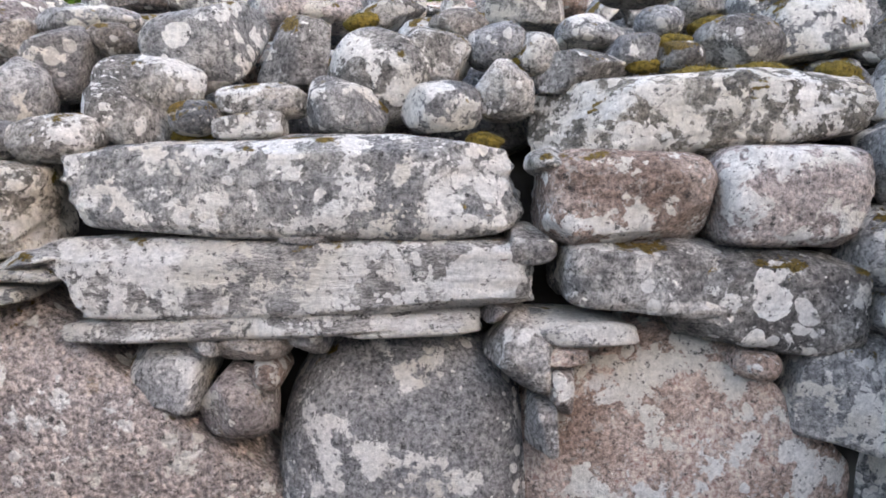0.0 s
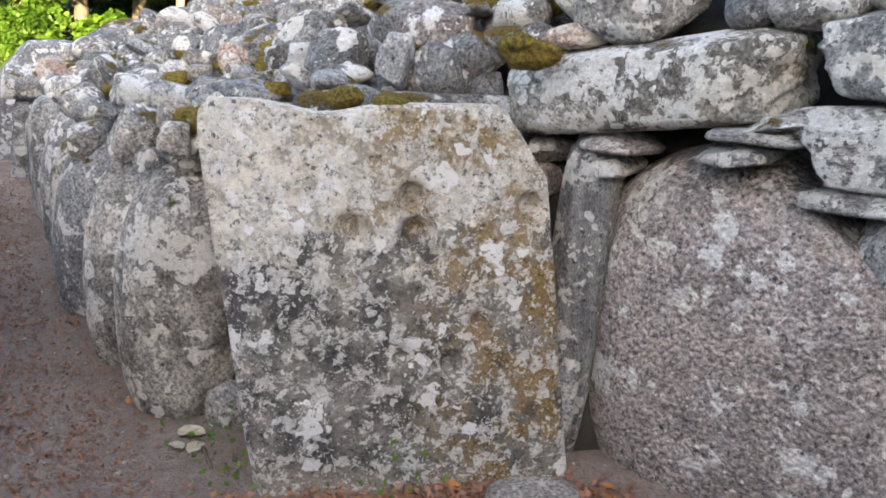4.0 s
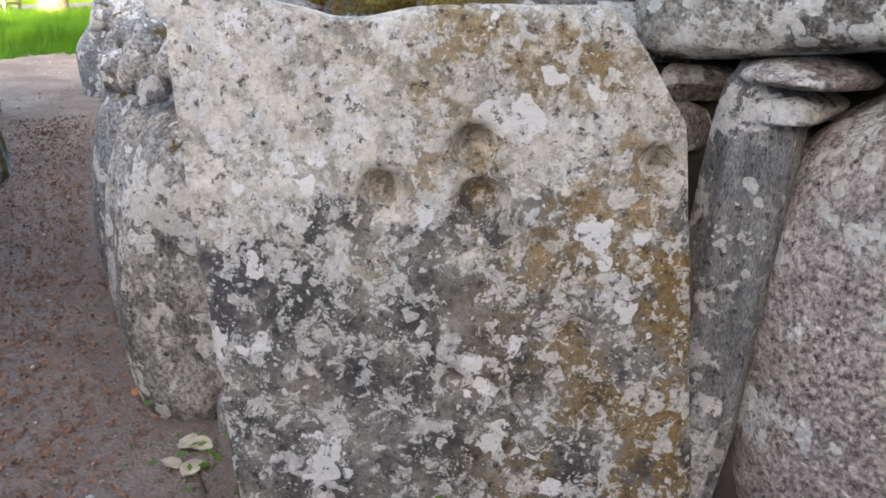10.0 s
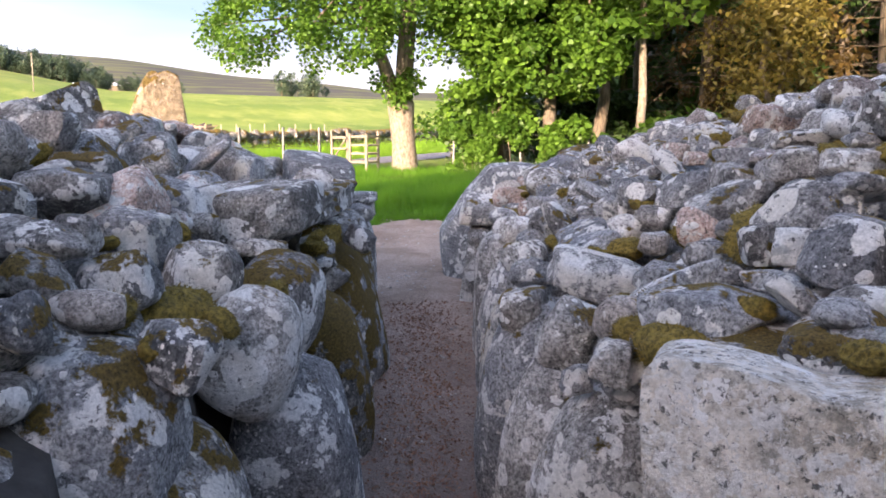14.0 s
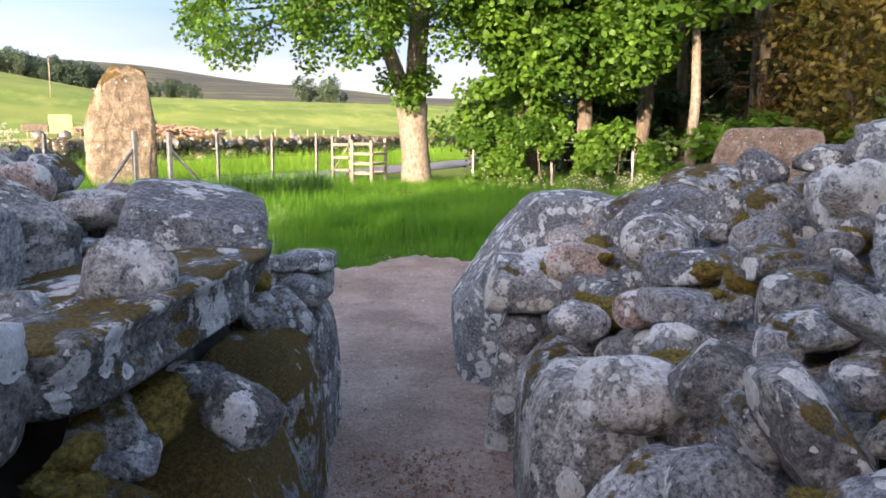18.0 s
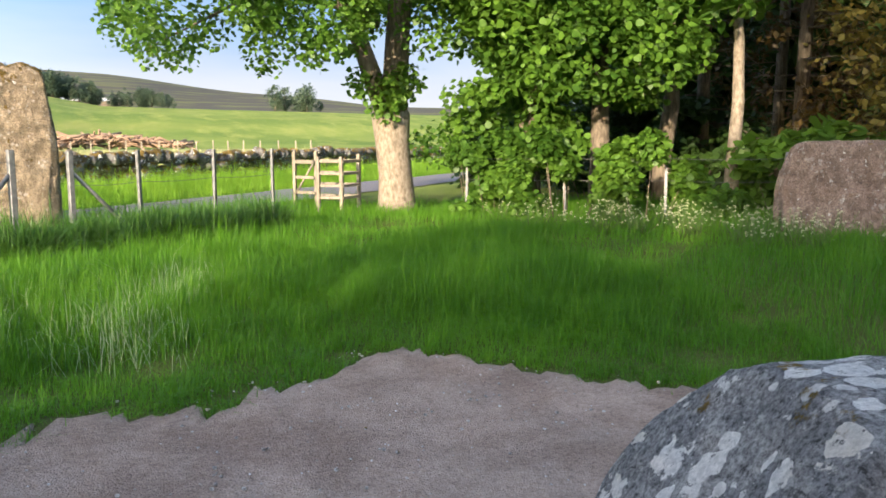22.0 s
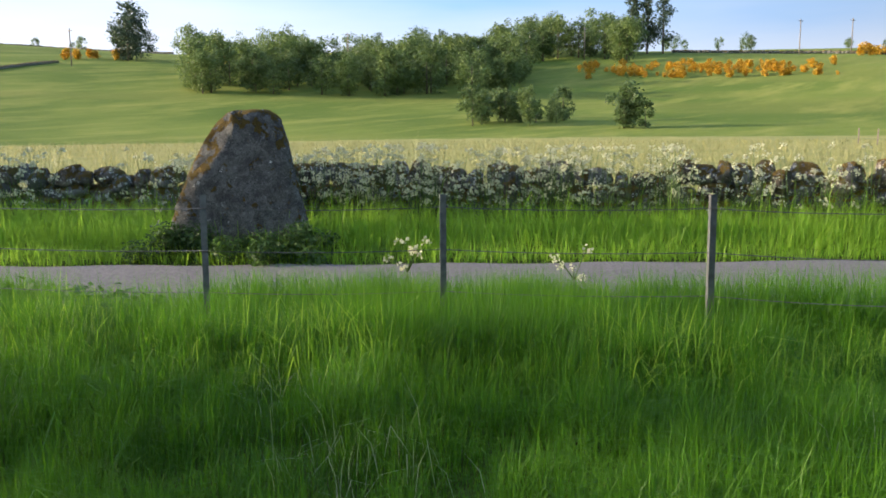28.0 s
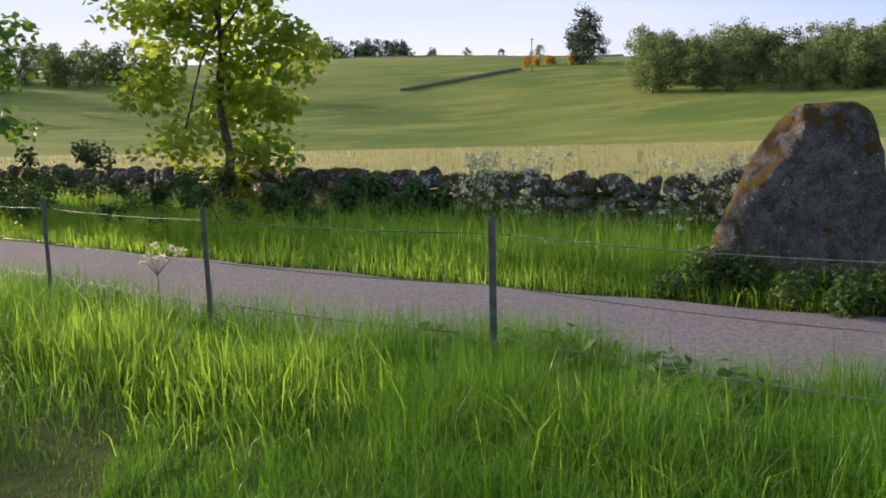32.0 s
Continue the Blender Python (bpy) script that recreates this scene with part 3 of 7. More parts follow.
def track_distance(x, y, line):
    """Signed distance (over the far side) from a broken line, for arrays."""
    best = np.full(np.shape(x), 1e9)
    sign = np.ones(np.shape(x))
    for (ax, ay), (bx, by) in zip(line, line[1:]):
        dx, dy = bx - ax, by - ay
        t = np.clip(((x - ax) * dx + (y - ay) * dy) / (dx * dx + dy * dy), 0, 1)
        d = np.hypot(x - ax - t * dx, y - ay - t * dy)
        s = np.sign((x - ax) * dy - (y - ay) * dx)
        near = d < best
        best = np.where(near, d, best)
        sign = np.where(near, s, sign)
    return best * -sign


def passage(x, y):
    """Distance along the passage from its inner end, and from its middle line."""
    px, py = x - ENTRY[0], y - ENTRY[1]
    return px * ALONG[0] + py * ALONG[1], -px * ALONG[1] + py * ALONG[0]


def ground(x, y):
    x, y = np.asarray(x, float), np.asarray(y, float)
    r = np.hypot(x - CX, y - CY)
    z = 0.05 + 0.33 * ss(2.5, 8.5, r)
    z = z + 0.20 * np.maximum(ss(11.5, 15, r), ss(2.4, 0.0, y) * ss(8.6, 10.2, r) * ss(4, -6, x))
    z = z + 0.02 * np.sin(1.7 * x + 0.6 * y) * ss(9, 12, r) + 0.015 * np.sin(2.9 * y - 1.1 * x) * ss(9, 12, r)
    road = track_distance(x, y, ROAD)
    z = np.where(r > 9, z + (0.50 - z) * ss(3.0, 1.6, np.abs(road)), z)
    ex, ey = x + 9.0, y + 1.0
    d = np.hypot(ex, ey)
    yaw = np.degrees(np.arctan2(-ex, ey)) % 360
    ang = np.interp(yaw, [0, 55, 75, 92, 101, 110, 128, 150, 172, 192, 215, 260, 360], [1.2, 1.5, 1.9, 2.4, 4.1, 4.7, 5.0, 5.1, 5.3, 4.2, 3.0, 1.5, 1.2])
    fold = 1 + 0.03 * np.sin(yaw * 0.11) * ss(120, 260, d)
    hill = np.tan(np.radians(ang)) * 370 * fold * (0.35 * ss(80, 230, d) + 0.65 * ss(120, 390, d))
    far = np.interp(yaw, [0, 50, 75, 84, 92, 100, 112, 135, 360], [0.8, 1.8, 2.6, 3.4, 4.2, 4.6, 3.5, 1.5, 0.8])
    ridge = np.clip(np.tan(np.radians(far)) * 2100 * (1 + 0.02 * np.sin(yaw * 0.5)) - 20, 0, None) * ss(900, 2100, d)
    lift = 0.6 * np.sin(0.05 * x) * ss(60, 120, d)
    return z + hill + ridge + lift


def ground_sheet():
    n = 360
    rings = np.concatenate([np.linspace(0.05, 26, 105), np.geomspace(26.5, 3400, 90)])
    a = np.radians(np.arange(n))
    x = -9.0 + rings[:, None] * np.cos(a)[None, :]
    y = -1.0 + rings[:, None] * np.sin(a)[None, :]
    v = np.stack([x, y, ground(x, y)], -1).reshape(-1, 3)
    i, j = np.meshgrid(np.arange(len(rings) - 1), np.arange(n), indexing="ij")
    k = (j + 1) % n
    f = np.stack([i * n + j, (i + 1) * n + j, (i + 1) * n + k, i * n + k], -1).reshape(-1, 4)
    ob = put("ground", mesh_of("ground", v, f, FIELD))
    return tagged(ob, "rolling green pasture ground under long grass", "ground", kind="structure")


def gravel_edge(x, y):
    """Positive where the trodden gravel lies."""
    r = np.hypot(x - CX, y - CY)
    wob = 0.06 * np.sin(2.1 * x + 1.3 * y) + 0.07 * np.sin(5.7 * x - 4.9 * y) + 0.06 * np.sin(13 * x + 11 * y) + 0.05 * np.sin(23 * x - 19 * y) * np.sin(7 * y) + 0.04 * np.sin(37 * y + 29 * x)
    rim = 11.55 + 1.1 * np.exp(-((y - 3.68) / 0.72) ** 2) + wob * 1.6
    rim = rim - 1.15 * ss(2.1, 0.6, y) - 0.5 * ss(-1.5, -4.0, y)
    return rim - r


def lumps(x, y):
    return 0.022 + 0.008 * np.sin(3.1 * x + 2 * y) + 0.005 * np.sin(7.3 * y - 4 * x) + 0.003 * np.sin(17 * x + 13 * y)


def gravel_sheet():
    """Gravel in the chamber and passage, and the worn apron round the cairn with its ragged rim."""
    step = 0.10
    xs, ys = np.arange(-8.8, 3.0, step), np.arange(-3.0, 3.6, step)
    x, y = np.meshgrid(xs, ys, indexing="ij")
    v1 = np.stack([x, y, ground(x, y) + lumps(x, y)], -1).reshape(-1, 3)
    n = len(ys)
    i, j = np.meshgrid(np.arange(len(xs) - 1), np.arange(n - 1), indexing="ij")
    ok = np.hypot(x - CX, y - CY)[:-1, :-1] < 8.3
    i, j = i[ok], j[ok]
    f1 = np.stack([i * n + j, (i + 1) * n + j, (i + 1) * n + j + 1, i * n + j + 1], -1)
    a = np.radians(np.arange(0, 360, 0.25))
    m = len(a)
    rim = np.full(m, 11.0)
    for _ in range(30):
        rim = rim + 0.5 * gravel_edge(CX + rim * np.cos(a), CY + rim * np.sin(a))
    t = np.linspace(0, 1, 26)
    r = 8.1 + (rim[None, :] - 8.1) * t[:, None]
    x, y = CX + r * np.cos(a)[None, :], CY + r * np.sin(a)[None, :]
    drop = -0.03 * (t[:, None] > 0.99)
    v2 = np.stack([x, y, ground(x, y) + lumps(x, y) + drop], -1).reshape(-1, 3)
    i, j = np.meshgrid(np.arange(25), np.arange(m), indexing="ij")
    k = (j + 1) % m
    f2 = np.stack([i * m + j, (i + 1) * m + j, (i + 1) * m + k, i * m + k], -1).reshape(-1, 4) + len(v1)
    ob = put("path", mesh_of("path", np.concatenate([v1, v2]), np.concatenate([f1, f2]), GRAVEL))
    return tagged(ob, "trodden pinkish grey gravel path around and into the cairn", "path", kind="structure")


def ribbon(name, line, half, lift, mat, steps=40):
    """A strip of ground along a broken line."""
    pts = []
    for (ax, ay), (bx, by) in zip(line, line[1:]):
        for s in range(steps):
            pts.append((ax + (bx - ax) * s / steps, ay + (by - ay) * s / steps))
    pts = np.array(pts)
    for _ in range(60):
        pts[1:-1] = 0.25 * pts[:-2] + 0.5 * pts[1:-1] + 0.25 * pts[2:]
    d = np.gradient(pts, axis=0)
    d /= np.linalg.norm(d, axis=1)[:, None]
    nrm = np.stack([-d[:, 1], d[:, 0]], -1)
    rows = np.linspace(-1, 1, 9)
    grid = pts[:, None, :] + nrm[:, None, :] * (rows * half)[None, :, None]
    grid += nrm[:, None, :] * (0.06 * np.sin(np.arange(len(pts)) * 0.7)[:, None] * (np.abs(rows) > 0.9))[:, :, None]
    z = ground(grid[..., 0], grid[..., 1]) + lift + 0.03 * (1 - rows[None, :] ** 2)
    v = np.concatenate([grid, z[..., None]], -1).reshape(-1, 3)
    i, j = np.meshgrid(np.arange(len(pts) - 1), np.arange(8), indexing="ij")
    f = np.stack([i * 9 + j, i * 9 + j + 1, (i + 1) * 9 + j + 1, (i + 1) * 9 + j], -1).reshape(-1, 4)
    return put(name, mesh_of(name, v, f, mat))


ground_sheet()
gravel_sheet()
tagged(ribbon("road", ROAD, 1.35, 0.03, ASPHALT), "narrow worn single-track asphalt road between verges", "road", kind="structure")

# ---- the cairn ----
def heap(x, y):
    """Height of the heaped stones."""
    r = np.hypot(x - CX, y - CY)
    h = np.interp(r, [2.0, 2.6, 3.2, 4.2, 5.5, 6.6, 7.6, 8.3, 8.6], [1.48, 1.72, 1.90, 2.02, 2.00, 1.78, 1.5, 1.18, 0.9])
    crown = np.interp(r, [2.4, 2.8, 3.2, 4.2, 5.5, 6.6, 7.6], [0.0, 0.12, 0.18, 0.26, 0.28, 0.2, 0.0])
    h = h + crown * ss(-2.6, -0.9, x)
    s, c = passage(x, y)
    h = np.where(c > 0, np.minimum(h, 1.70), h)
    h = np.where((c > 0) & (s > 4.9), np.minimum(h, 1.10 - 0.9 * (s - 4.9) + 0.3 * np.clip(c - 1.6, 0, 9)), h)
    d = np.abs(c) - 0.40
    return np.minimum(h, np.where(s > -0.5, 1.05 + 0.45 * np.clip(d, 0, 9), h))


def in_cairn(x, y):
    r = np.hypot(x - CX, y - CY)
    s, c = passage(x, y)
    return (r > 2.25) & (r < 8.45) & ~((s > -0.4) & (np.abs(c) < 0.52))


def heap_core(name, side, parent):
    """The packed body of one half of the cairn, under its stones."""
    step = 0.16
    xs = np.arange(-9, 8.6, step)
    ys = np.arange(-8.6, 9, step)
    x, y = np.meshgrid(xs, ys, indexing="ij")
    s, c = passage(x, y)
    half = (c < 0) if side > 0 else (c >= 0)
    keep = in_cairn(x, y) & half
    z = heap(x, y) - 0.25
    edge = np.zeros_like(keep)
    for di in (-1, 0, 1):
        for dj in (-1, 0, 1):
            edge |= ~np.roll(np.roll(keep, di, 0), dj, 1)
    z = np.where(edge, -0.05, z)
    v = np.stack([x, y, z], -1).reshape(-1, 3)
    n = len(ys)
    ok = keep[:-1, :-1] & keep[1:, :-1] & keep[1:, 1:] & keep[:-1, 1:]
    i, j = np.nonzero(ok)
    f = np.stack([i * n + j, (i + 1) * n + j, (i + 1) * n + j + 1, i * n + j + 1], -1)
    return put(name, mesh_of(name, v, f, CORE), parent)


north = root("cairn_north", (-3, 4, 0.1), "grey lichened drystone cairn with mossy heaped stones beside the passage", "cairn")
south = root("cairn_south", (-3, -2, 0.1), "mossy grey drystone cairn half with heaped boulders beside the passage", "cairn")
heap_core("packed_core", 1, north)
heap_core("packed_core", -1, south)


FAR_ROCKS = [rock_shape(900 + i, 3, 0.1, 0.08, 5) for i in range(12)]


TAKEN = []
COUNT = [0]


def rock(parent, name, kind, mat, at, size, turn):
    """One stone laid by hand; remembers its place so that heaped stones keep clear of it."""
    COUNT[0] += 1
    TAKEN.append((*at, 0.5 * sum(size) / 3))
    return lay(name, proto(kind, COUNT[0] * 5 % 9, mat), parent, at, size, turn)


def clear_of(x, y, z, r):
    return all((x - a) ** 2 + (y - b) ** 2 + (z - c) ** 2 > (0.66 * (r + q)) ** 2 for a, b, c, q in TAKEN)


def scatter_heap():
    rng = np.random.default_rng(4)
    mats = [ROCK, ROCK, ROCK, ROCK_PALE, ROCK_PLAIN, ROCK_MOSSY, ROCK_SLATE, ROCK_PINK]
    step = 0.235
    spots = {1: [], -1: []}
    for x in np.arange(-8.8, 8.4, step):
        for y in np.arange(-8.4, 8.8, step):
            qx, qy = x + rng.uniform(-0.10, 0.10), y + rng.uniform(-0.10, 0.10)
            r = math.hypot(qx - CX, qy - CY)
            s, c = passage(qx, qy)
            if not in_cairn(qx, qy) or r < 2.55 or r > 8.35:
                continue
            if abs(c) < (0.75 if c < 0 else 0.95) and s > -0.2:
                continue
            side = 1 if c < 0 else -1
            spots[side].append((abs(c) + (0 if qx < 1.5 else 6), qx, qy))
    for side, parent in ((1, north), (-1, south)):
        few = sorted(spots[side])
        vs, fs, count = [], [], 0
        for i, (_, x, y) in enumerate(few):
            kind = rng.choice(["cobble", "block", "block", "slab", "slab"])
            w = 0.235 * rng.lognormal(0.10, 0.30)
            d, h = w * rng.uniform(0.55, 0.85), w * rng.uniform(0.45, 0.80)
            if kind == "slab":
                w, h = w * 1.3, h * 0.5
            turn = (rng.normal(0, 20), rng.normal(0, 20), rng.uniform(0, 360))
            z = float(heap(x, y)) + rng.uniform(-0.06, 0.07)
            if not clear_of(x, y, z, w * 0.42):
                continue
            if i < 420:
                me = proto(kind, int(rng.integers(9)), mats[int(rng.integers(len(mats)))])
                lay("stone", me, parent, (x, y, z), (w, d, h), turn)
            else:
                v, f = FAR_ROCKS[count % 12]
                rot = np.array(pose(0, 0, 0, *turn).to_3x3())
                vs.append((v * (w / 2, d / 2, h / 2)) @ rot.T + (x, y, z))
                fs.append(f + len(v) * count)
                count += 1
        small, low = [], []
        for _ in range(6000):
            x, y = rng.uniform(-8.6, 1.6), rng.uniform(-3.5, 7.5)
            s, c = passage(x, y)
            if not in_cairn(x, y) or abs(c) > 4.2 or abs(c) < (0.57 if c < 0 else 0.85) or (c < 0) != (side > 0) or math.hypot(x - CX, y - CY) < 2.5:
                continue
            v, f = FAR_ROCKS[int(rng.integers(12))]
            w = rng.uniform(0.13, 0.27)
            rot = np.array(pose(0, 0, 0, *rng.uniform(-30, 30, 2), rng.uniform(0, 360)).to_3x3())
            low.append(f + len(small) * len(v))
            small.append((v * (w / 2, w * 0.4, w * 0.32)) @ rot.T + (x, y, float(heap(x, y)) - 0.11 + rng.uniform(-0.06, 0.02)))
        tagged(put("chinking", mesh_of("chinking", np.concatenate(small), np.concatenate(low), ROCK), parent), kind="stuff")
        if count:
            ob = put("far_stones", mesh_of("far_stones", np.concatenate(vs), np.concatenate(fs), ROCK), parent)
            tagged(ob, kind="stuff")


def passage_point(s, c):
    x, y = ENTRY + ALONG * s + np.array((ALONG[1], -ALONG[0])) * -c
    return x, y


HEAD = math.degrees(math.atan2(ALONG[1], ALONG[0]))


def hero(parent, name, mat, at, size, turn, seed, blocky=0.15, rough=0.05, planes=(), sub=6, facets=6):
    """A large single boulder or slab with its own shape."""
    v, f = rock_shape(seed, sub, blocky, rough, facets, (0.82, 0.98), planes)
    TAKEN.append((*at, 0.5 * sum(size) / 3))
    return lay(name, mesh_of(name, v, f, mat), parent, at, size, turn)


def cup_marked_stone():
    """The upright slab with small round hollows in its face."""
    w, d, h = 1.02, 0.40, 1.34
    v, f = rock_shape(1001, 7, 2.6, 0.012, 0, (0.93, 0.995), (((0.80, 0, 0.60), 1.20), ((0, 0.4, 0.9), 1.1), ((-0.3, -0.8, 0.2), 1.12)))
    v = v * (w / 2, d / 2, h / 2)
    v[:, 0] -= 0.085 * v[:, 2] / (h / 2)
    v[:, 1] += 0.014 * waves(v * 2.2, 31, 6, 1.6) + 0.005 * waves(v * 5.0, 32, 5, 3.0)
    v[:, 2] -= 0.035 * np.exp(-((v[:, 0] + 0.22) / 0.13) ** 2) * ss(0.2, 0.6, v[:, 2] / h + 0.1)
    for cx, cz, r, deep in ((0.04, 0.39, 0.046, 0.050), (0.055, 0.285, 0.048, 0.055), (-0.145, 0.30, 0.040, 0.040), (0.40, 0.37, 0.036, 0.045), (0.18, 0.19, 0.040, 0.022), (0.26, 0.02, 0.036, 0.018), (0.17, -0.12, 0.038, 0.024), (0.32, -0.14, 0.034, 0.018), (0.01, -0.1, 0.03, 0.012)):
        q = np.hypot(v[:, 0] - cx, v[:, 2] - cz) / r
        v[:, 1] += np.where(v[:, 1] < 0, 1.5 * deep * np.exp(-q ** 4), 0)
    TAKEN.append((-1.99, 1.62, 0.9, 0.5))
    ob = put("cup_marked_slab", mesh_of("cup_marked_slab", v, f, ROCK_CUP), chamber_wall, pose(-2.08, 1.68, 0.60, -2, 1, 48))
    return tagged(ob, "lichened upright slab with small cup marks")


def orthostats():
    """Upright boulders that line the passage: owner, name, rock, along, across, size (along, across, height), top, tilts, shape."""
    rows = (
        (north, "orthostat", ROCK_PALE, 0.60, -0.53, (0.55, 0.52, 1.12), 1.01, (4, 0, 4), 0.02, 3),
        (north, "orthostat", ROCK_KERB, 1.19, -0.50, (0.47, 0.50, 1.12), 1.00, (5, 3, -3), 0.03, 4),
        (north, "orthostat", ROCK, 1.80, -0.47, (0.54, 0.52, 1.12), 1.01, (6, -3, 2), 0.04, 4),
        (north, "orthostat", ROCK_MOSSY, 2.42, -0.51, (0.46, 0.48, 1.02), 0.97, (3, 4, -5), 0.04, 4),
        (north, "orthostat", ROCK_PALE, 2.96, -0.55, (0.48, 0.52, 1.14), 1.08, (6, -2, 5), 0.04, 4),
        (north, "orthostat", ROCK_KERB, 3.64, -0.54, (0.72, 0.46, 1.10), 1.06, (2, 3, -2), 0.45, 8),
        (north, "orthostat", ROCK_MOSSY, 4.34, -0.58, (0.58, 0.44, 0.92), 0.96, (0, -4, 3), 0.3, 7),
        (north, "upright_slab", ROCK_KERB, 4.96, -0.40, (0.48, 0.20, 0.95), 0.96, (7, 4, -6), 0.6, 8),
        (south, "orthostat", ROCK_MOSSY, 0.42, 0.72, (0.74, 0.52, 1.08), 0.94, (-6, 4, 0), 0.15, 6),
        (south, "boulder", ROCK_MOSSY, 0.36, 0.86, (0.52, 0.48, 0.54), 1.21, (0, 8, 10), 0.05, 4),
        (south, "boulder", ROCK, 0.02, 1.04, (0.50, 0.44, 0.62), 1.06, (0, -6, 25), 0.12, 5),
        (south, "orthostat", ROCK_BLUE, 1.42, 0.51, (0.70, 0.48, 1.10), 0.95, (-8, -6, 3), 0.10, 6),
        (south, "boulder", ROCK_PALE, 1.10, 0.62, (0.46, 0.36, 0.47), 1.20, (14, 20, 6), 0.08, 5),
        (south, "boulder", ROCK_MOSSY, 1.72, 0.62, (0.50, 0.36, 0.44), 1.21, (10, -12, -8), 0.12, 6),
        (south, "orthostat", ROCK_MOSSED, 2.34, 0.51, (0.68, 0.48, 1.06), 0.94, (-5, 5, 4), 0.06, 5),
        (south, "orthostat", ROCK_MOSSED, 3.38, 0.54, (0.98, 0.54, 1.05), 0.99, (-12, 3, 0), 0.22, 7),
        (south, "orthostat", ROCK_MOSSED, 4.32, 0.60, (0.82, 0.46, 0.98), 0.98, (-3, -4, 2), 0.3, 7),
        (south, "capstone", ROCK_KERB, 2.26, 0.92, (0.62, 0.80, 0.25), 1.46, (-6, -5, -12), 1.3, 14),
        (south, "capstone", ROCK_MOSSY, 3.50, 0.98, (1.45, 1.04, 0.17), 1.36, (-4, -3, -8), 1.6, 16),
        (south, "capstone", ROCK_BLUE, 4.02, 0.74, (0.62, 0.46, 0.22), 1.53, (8, -10, 14), 1.3, 12),
        (south, "boulder", ROCK_BLUE, 3.26, 0.68, (0.28, 0.22, 0.17), 1.46, (12, 24, 30), 0.5, 16),
        (south, "boulder", ROCK_KERB, 3.60, 1.16, (0.40, 0.32, 0.28), 1.58, (6, -20, 60), 0.4, 16),
    )
    for i, (owner, name, mat, along_, across, size, top, tilt, blocky, facets) in enumerate(rows):
        x, y = passage_point(along_, across)
        hero(owner, name, mat, (x, y, top - size[2] / 2), size, (tilt[0], tilt[1], HEAD + tilt[2]), 2100 + i, blocky, 0.045, (), 6 if size[2] > 0.6 else 5, facets)


def chamber_round():
    """The rest of the chamber's ring of upright boulders and courses."""
    rng = np.random.default_rng(5)
    a = -205.0
    while a < 55:
        w = rng.uniform(0.6, 0.9)
        x, y = CX + 2.32 * math.cos(radians(a)), CY + 2.32 * math.sin(radians(a))
        s, c = passage(x, y)
        if not (abs(c) < 0.75 and s > -0.8) and not (y > 1.4 and -3 < x < 1.3):
            h = rng.uniform(0.8, 1.1)
            rock(chamber_wall, "boulder", "block", ROCK_PALE, (x, y, h / 2 - 0.05), (w * 1.05, 0.5, h + 0.1), (0, 0, a + 90))
            for i in range(2):
                b = radians(a + (i - 0.5) * 8)
                rock(chamber_wall, "stone", "slab", ROCK, (CX + 2.4 * math.cos(b), CY + 2.4 * math.sin(b), h + 0.12 + 0.02 * i), (w * 0.6, 0.5, 0.3), (0, 0, a + 90))
        a += math.degrees(w / 2.32)


def kerb_ring():
    """Kerb boulders round the foot of the cairn."""
    rng = np.random.default_rng(33)
    a = 0.0
    while a < 360:
        w = rng.uniform(0.7, 1.1)
        x, y = CX + 8.45 * math.cos(radians(a)), CY + 8.45 * math.sin(radians(a))
        s, c = passage(x, y)
        if not (s > 0 and abs(c) < 1.25):
            h = rng.uniform(0.7, 1.0)
            g = float(ground(x, y))
            parent = north if c < 0 else south
            lay("kerbstone", proto("block", int(rng.integers(9)), ROCK), parent, (x, y, g + h / 2 - 0.1), (w, 0.5, h + 0.2), (0, rng.normal(0, 4), a + 90))
        a += math.degrees(w / 8.45)


def standing_stone(name, at, size, turn, taper, seed, mat, label, lean=0.0, chip=(0.0, 0.5, 1.0), block=0.8, facets=18):
    """A tall slab with a narrowing, chipped head."""
    v, f = rock_shape(seed, 6, block, 0.06, facets, (0.84, 0.985))
    t = (v[:, 2] + 1) / 2
    k = 1 - taper[0] * ss(taper[1], 1.05, t)
    v[:, 0] = np.where(v[:, 0] < 0, v[:, 0] * (1 - chip[0] * np.clip((t - chip[1]) / (1 - chip[1]), 0, 1) ** chip[2]), v[:, 0]) * k + lean * t
    v[:, 1] *= 1 - 0.25 * t
    v += 0.014 * waves(v, seed + 9, 5, 4.0)[:, None] * np.array((1, 2.5, 1)) + 0.03 * (np.abs(waves(v, seed + 19, 4, 1.5)) - 0.3)[:, None] * np.array((1, 1.2, 0.6))
    v += (0.018 * np.abs(waves(v, seed + 29, 4, 5.0)) + 0.006 * waves(v, seed + 31, 4, 14.0))[:, None] * np.array((0.6, 2.2, 0.5))
    ob = put(name, mesh_of(name, v, f, mat), None, pose(at[0], at[1], at[2] + size[2] / 2, 0, 0, turn) @ Matrix.Diagonal((size[0] / 2, size[1] / 2, size[2] / 2, 1)))
    return tagged(ob, label, "standing stone")


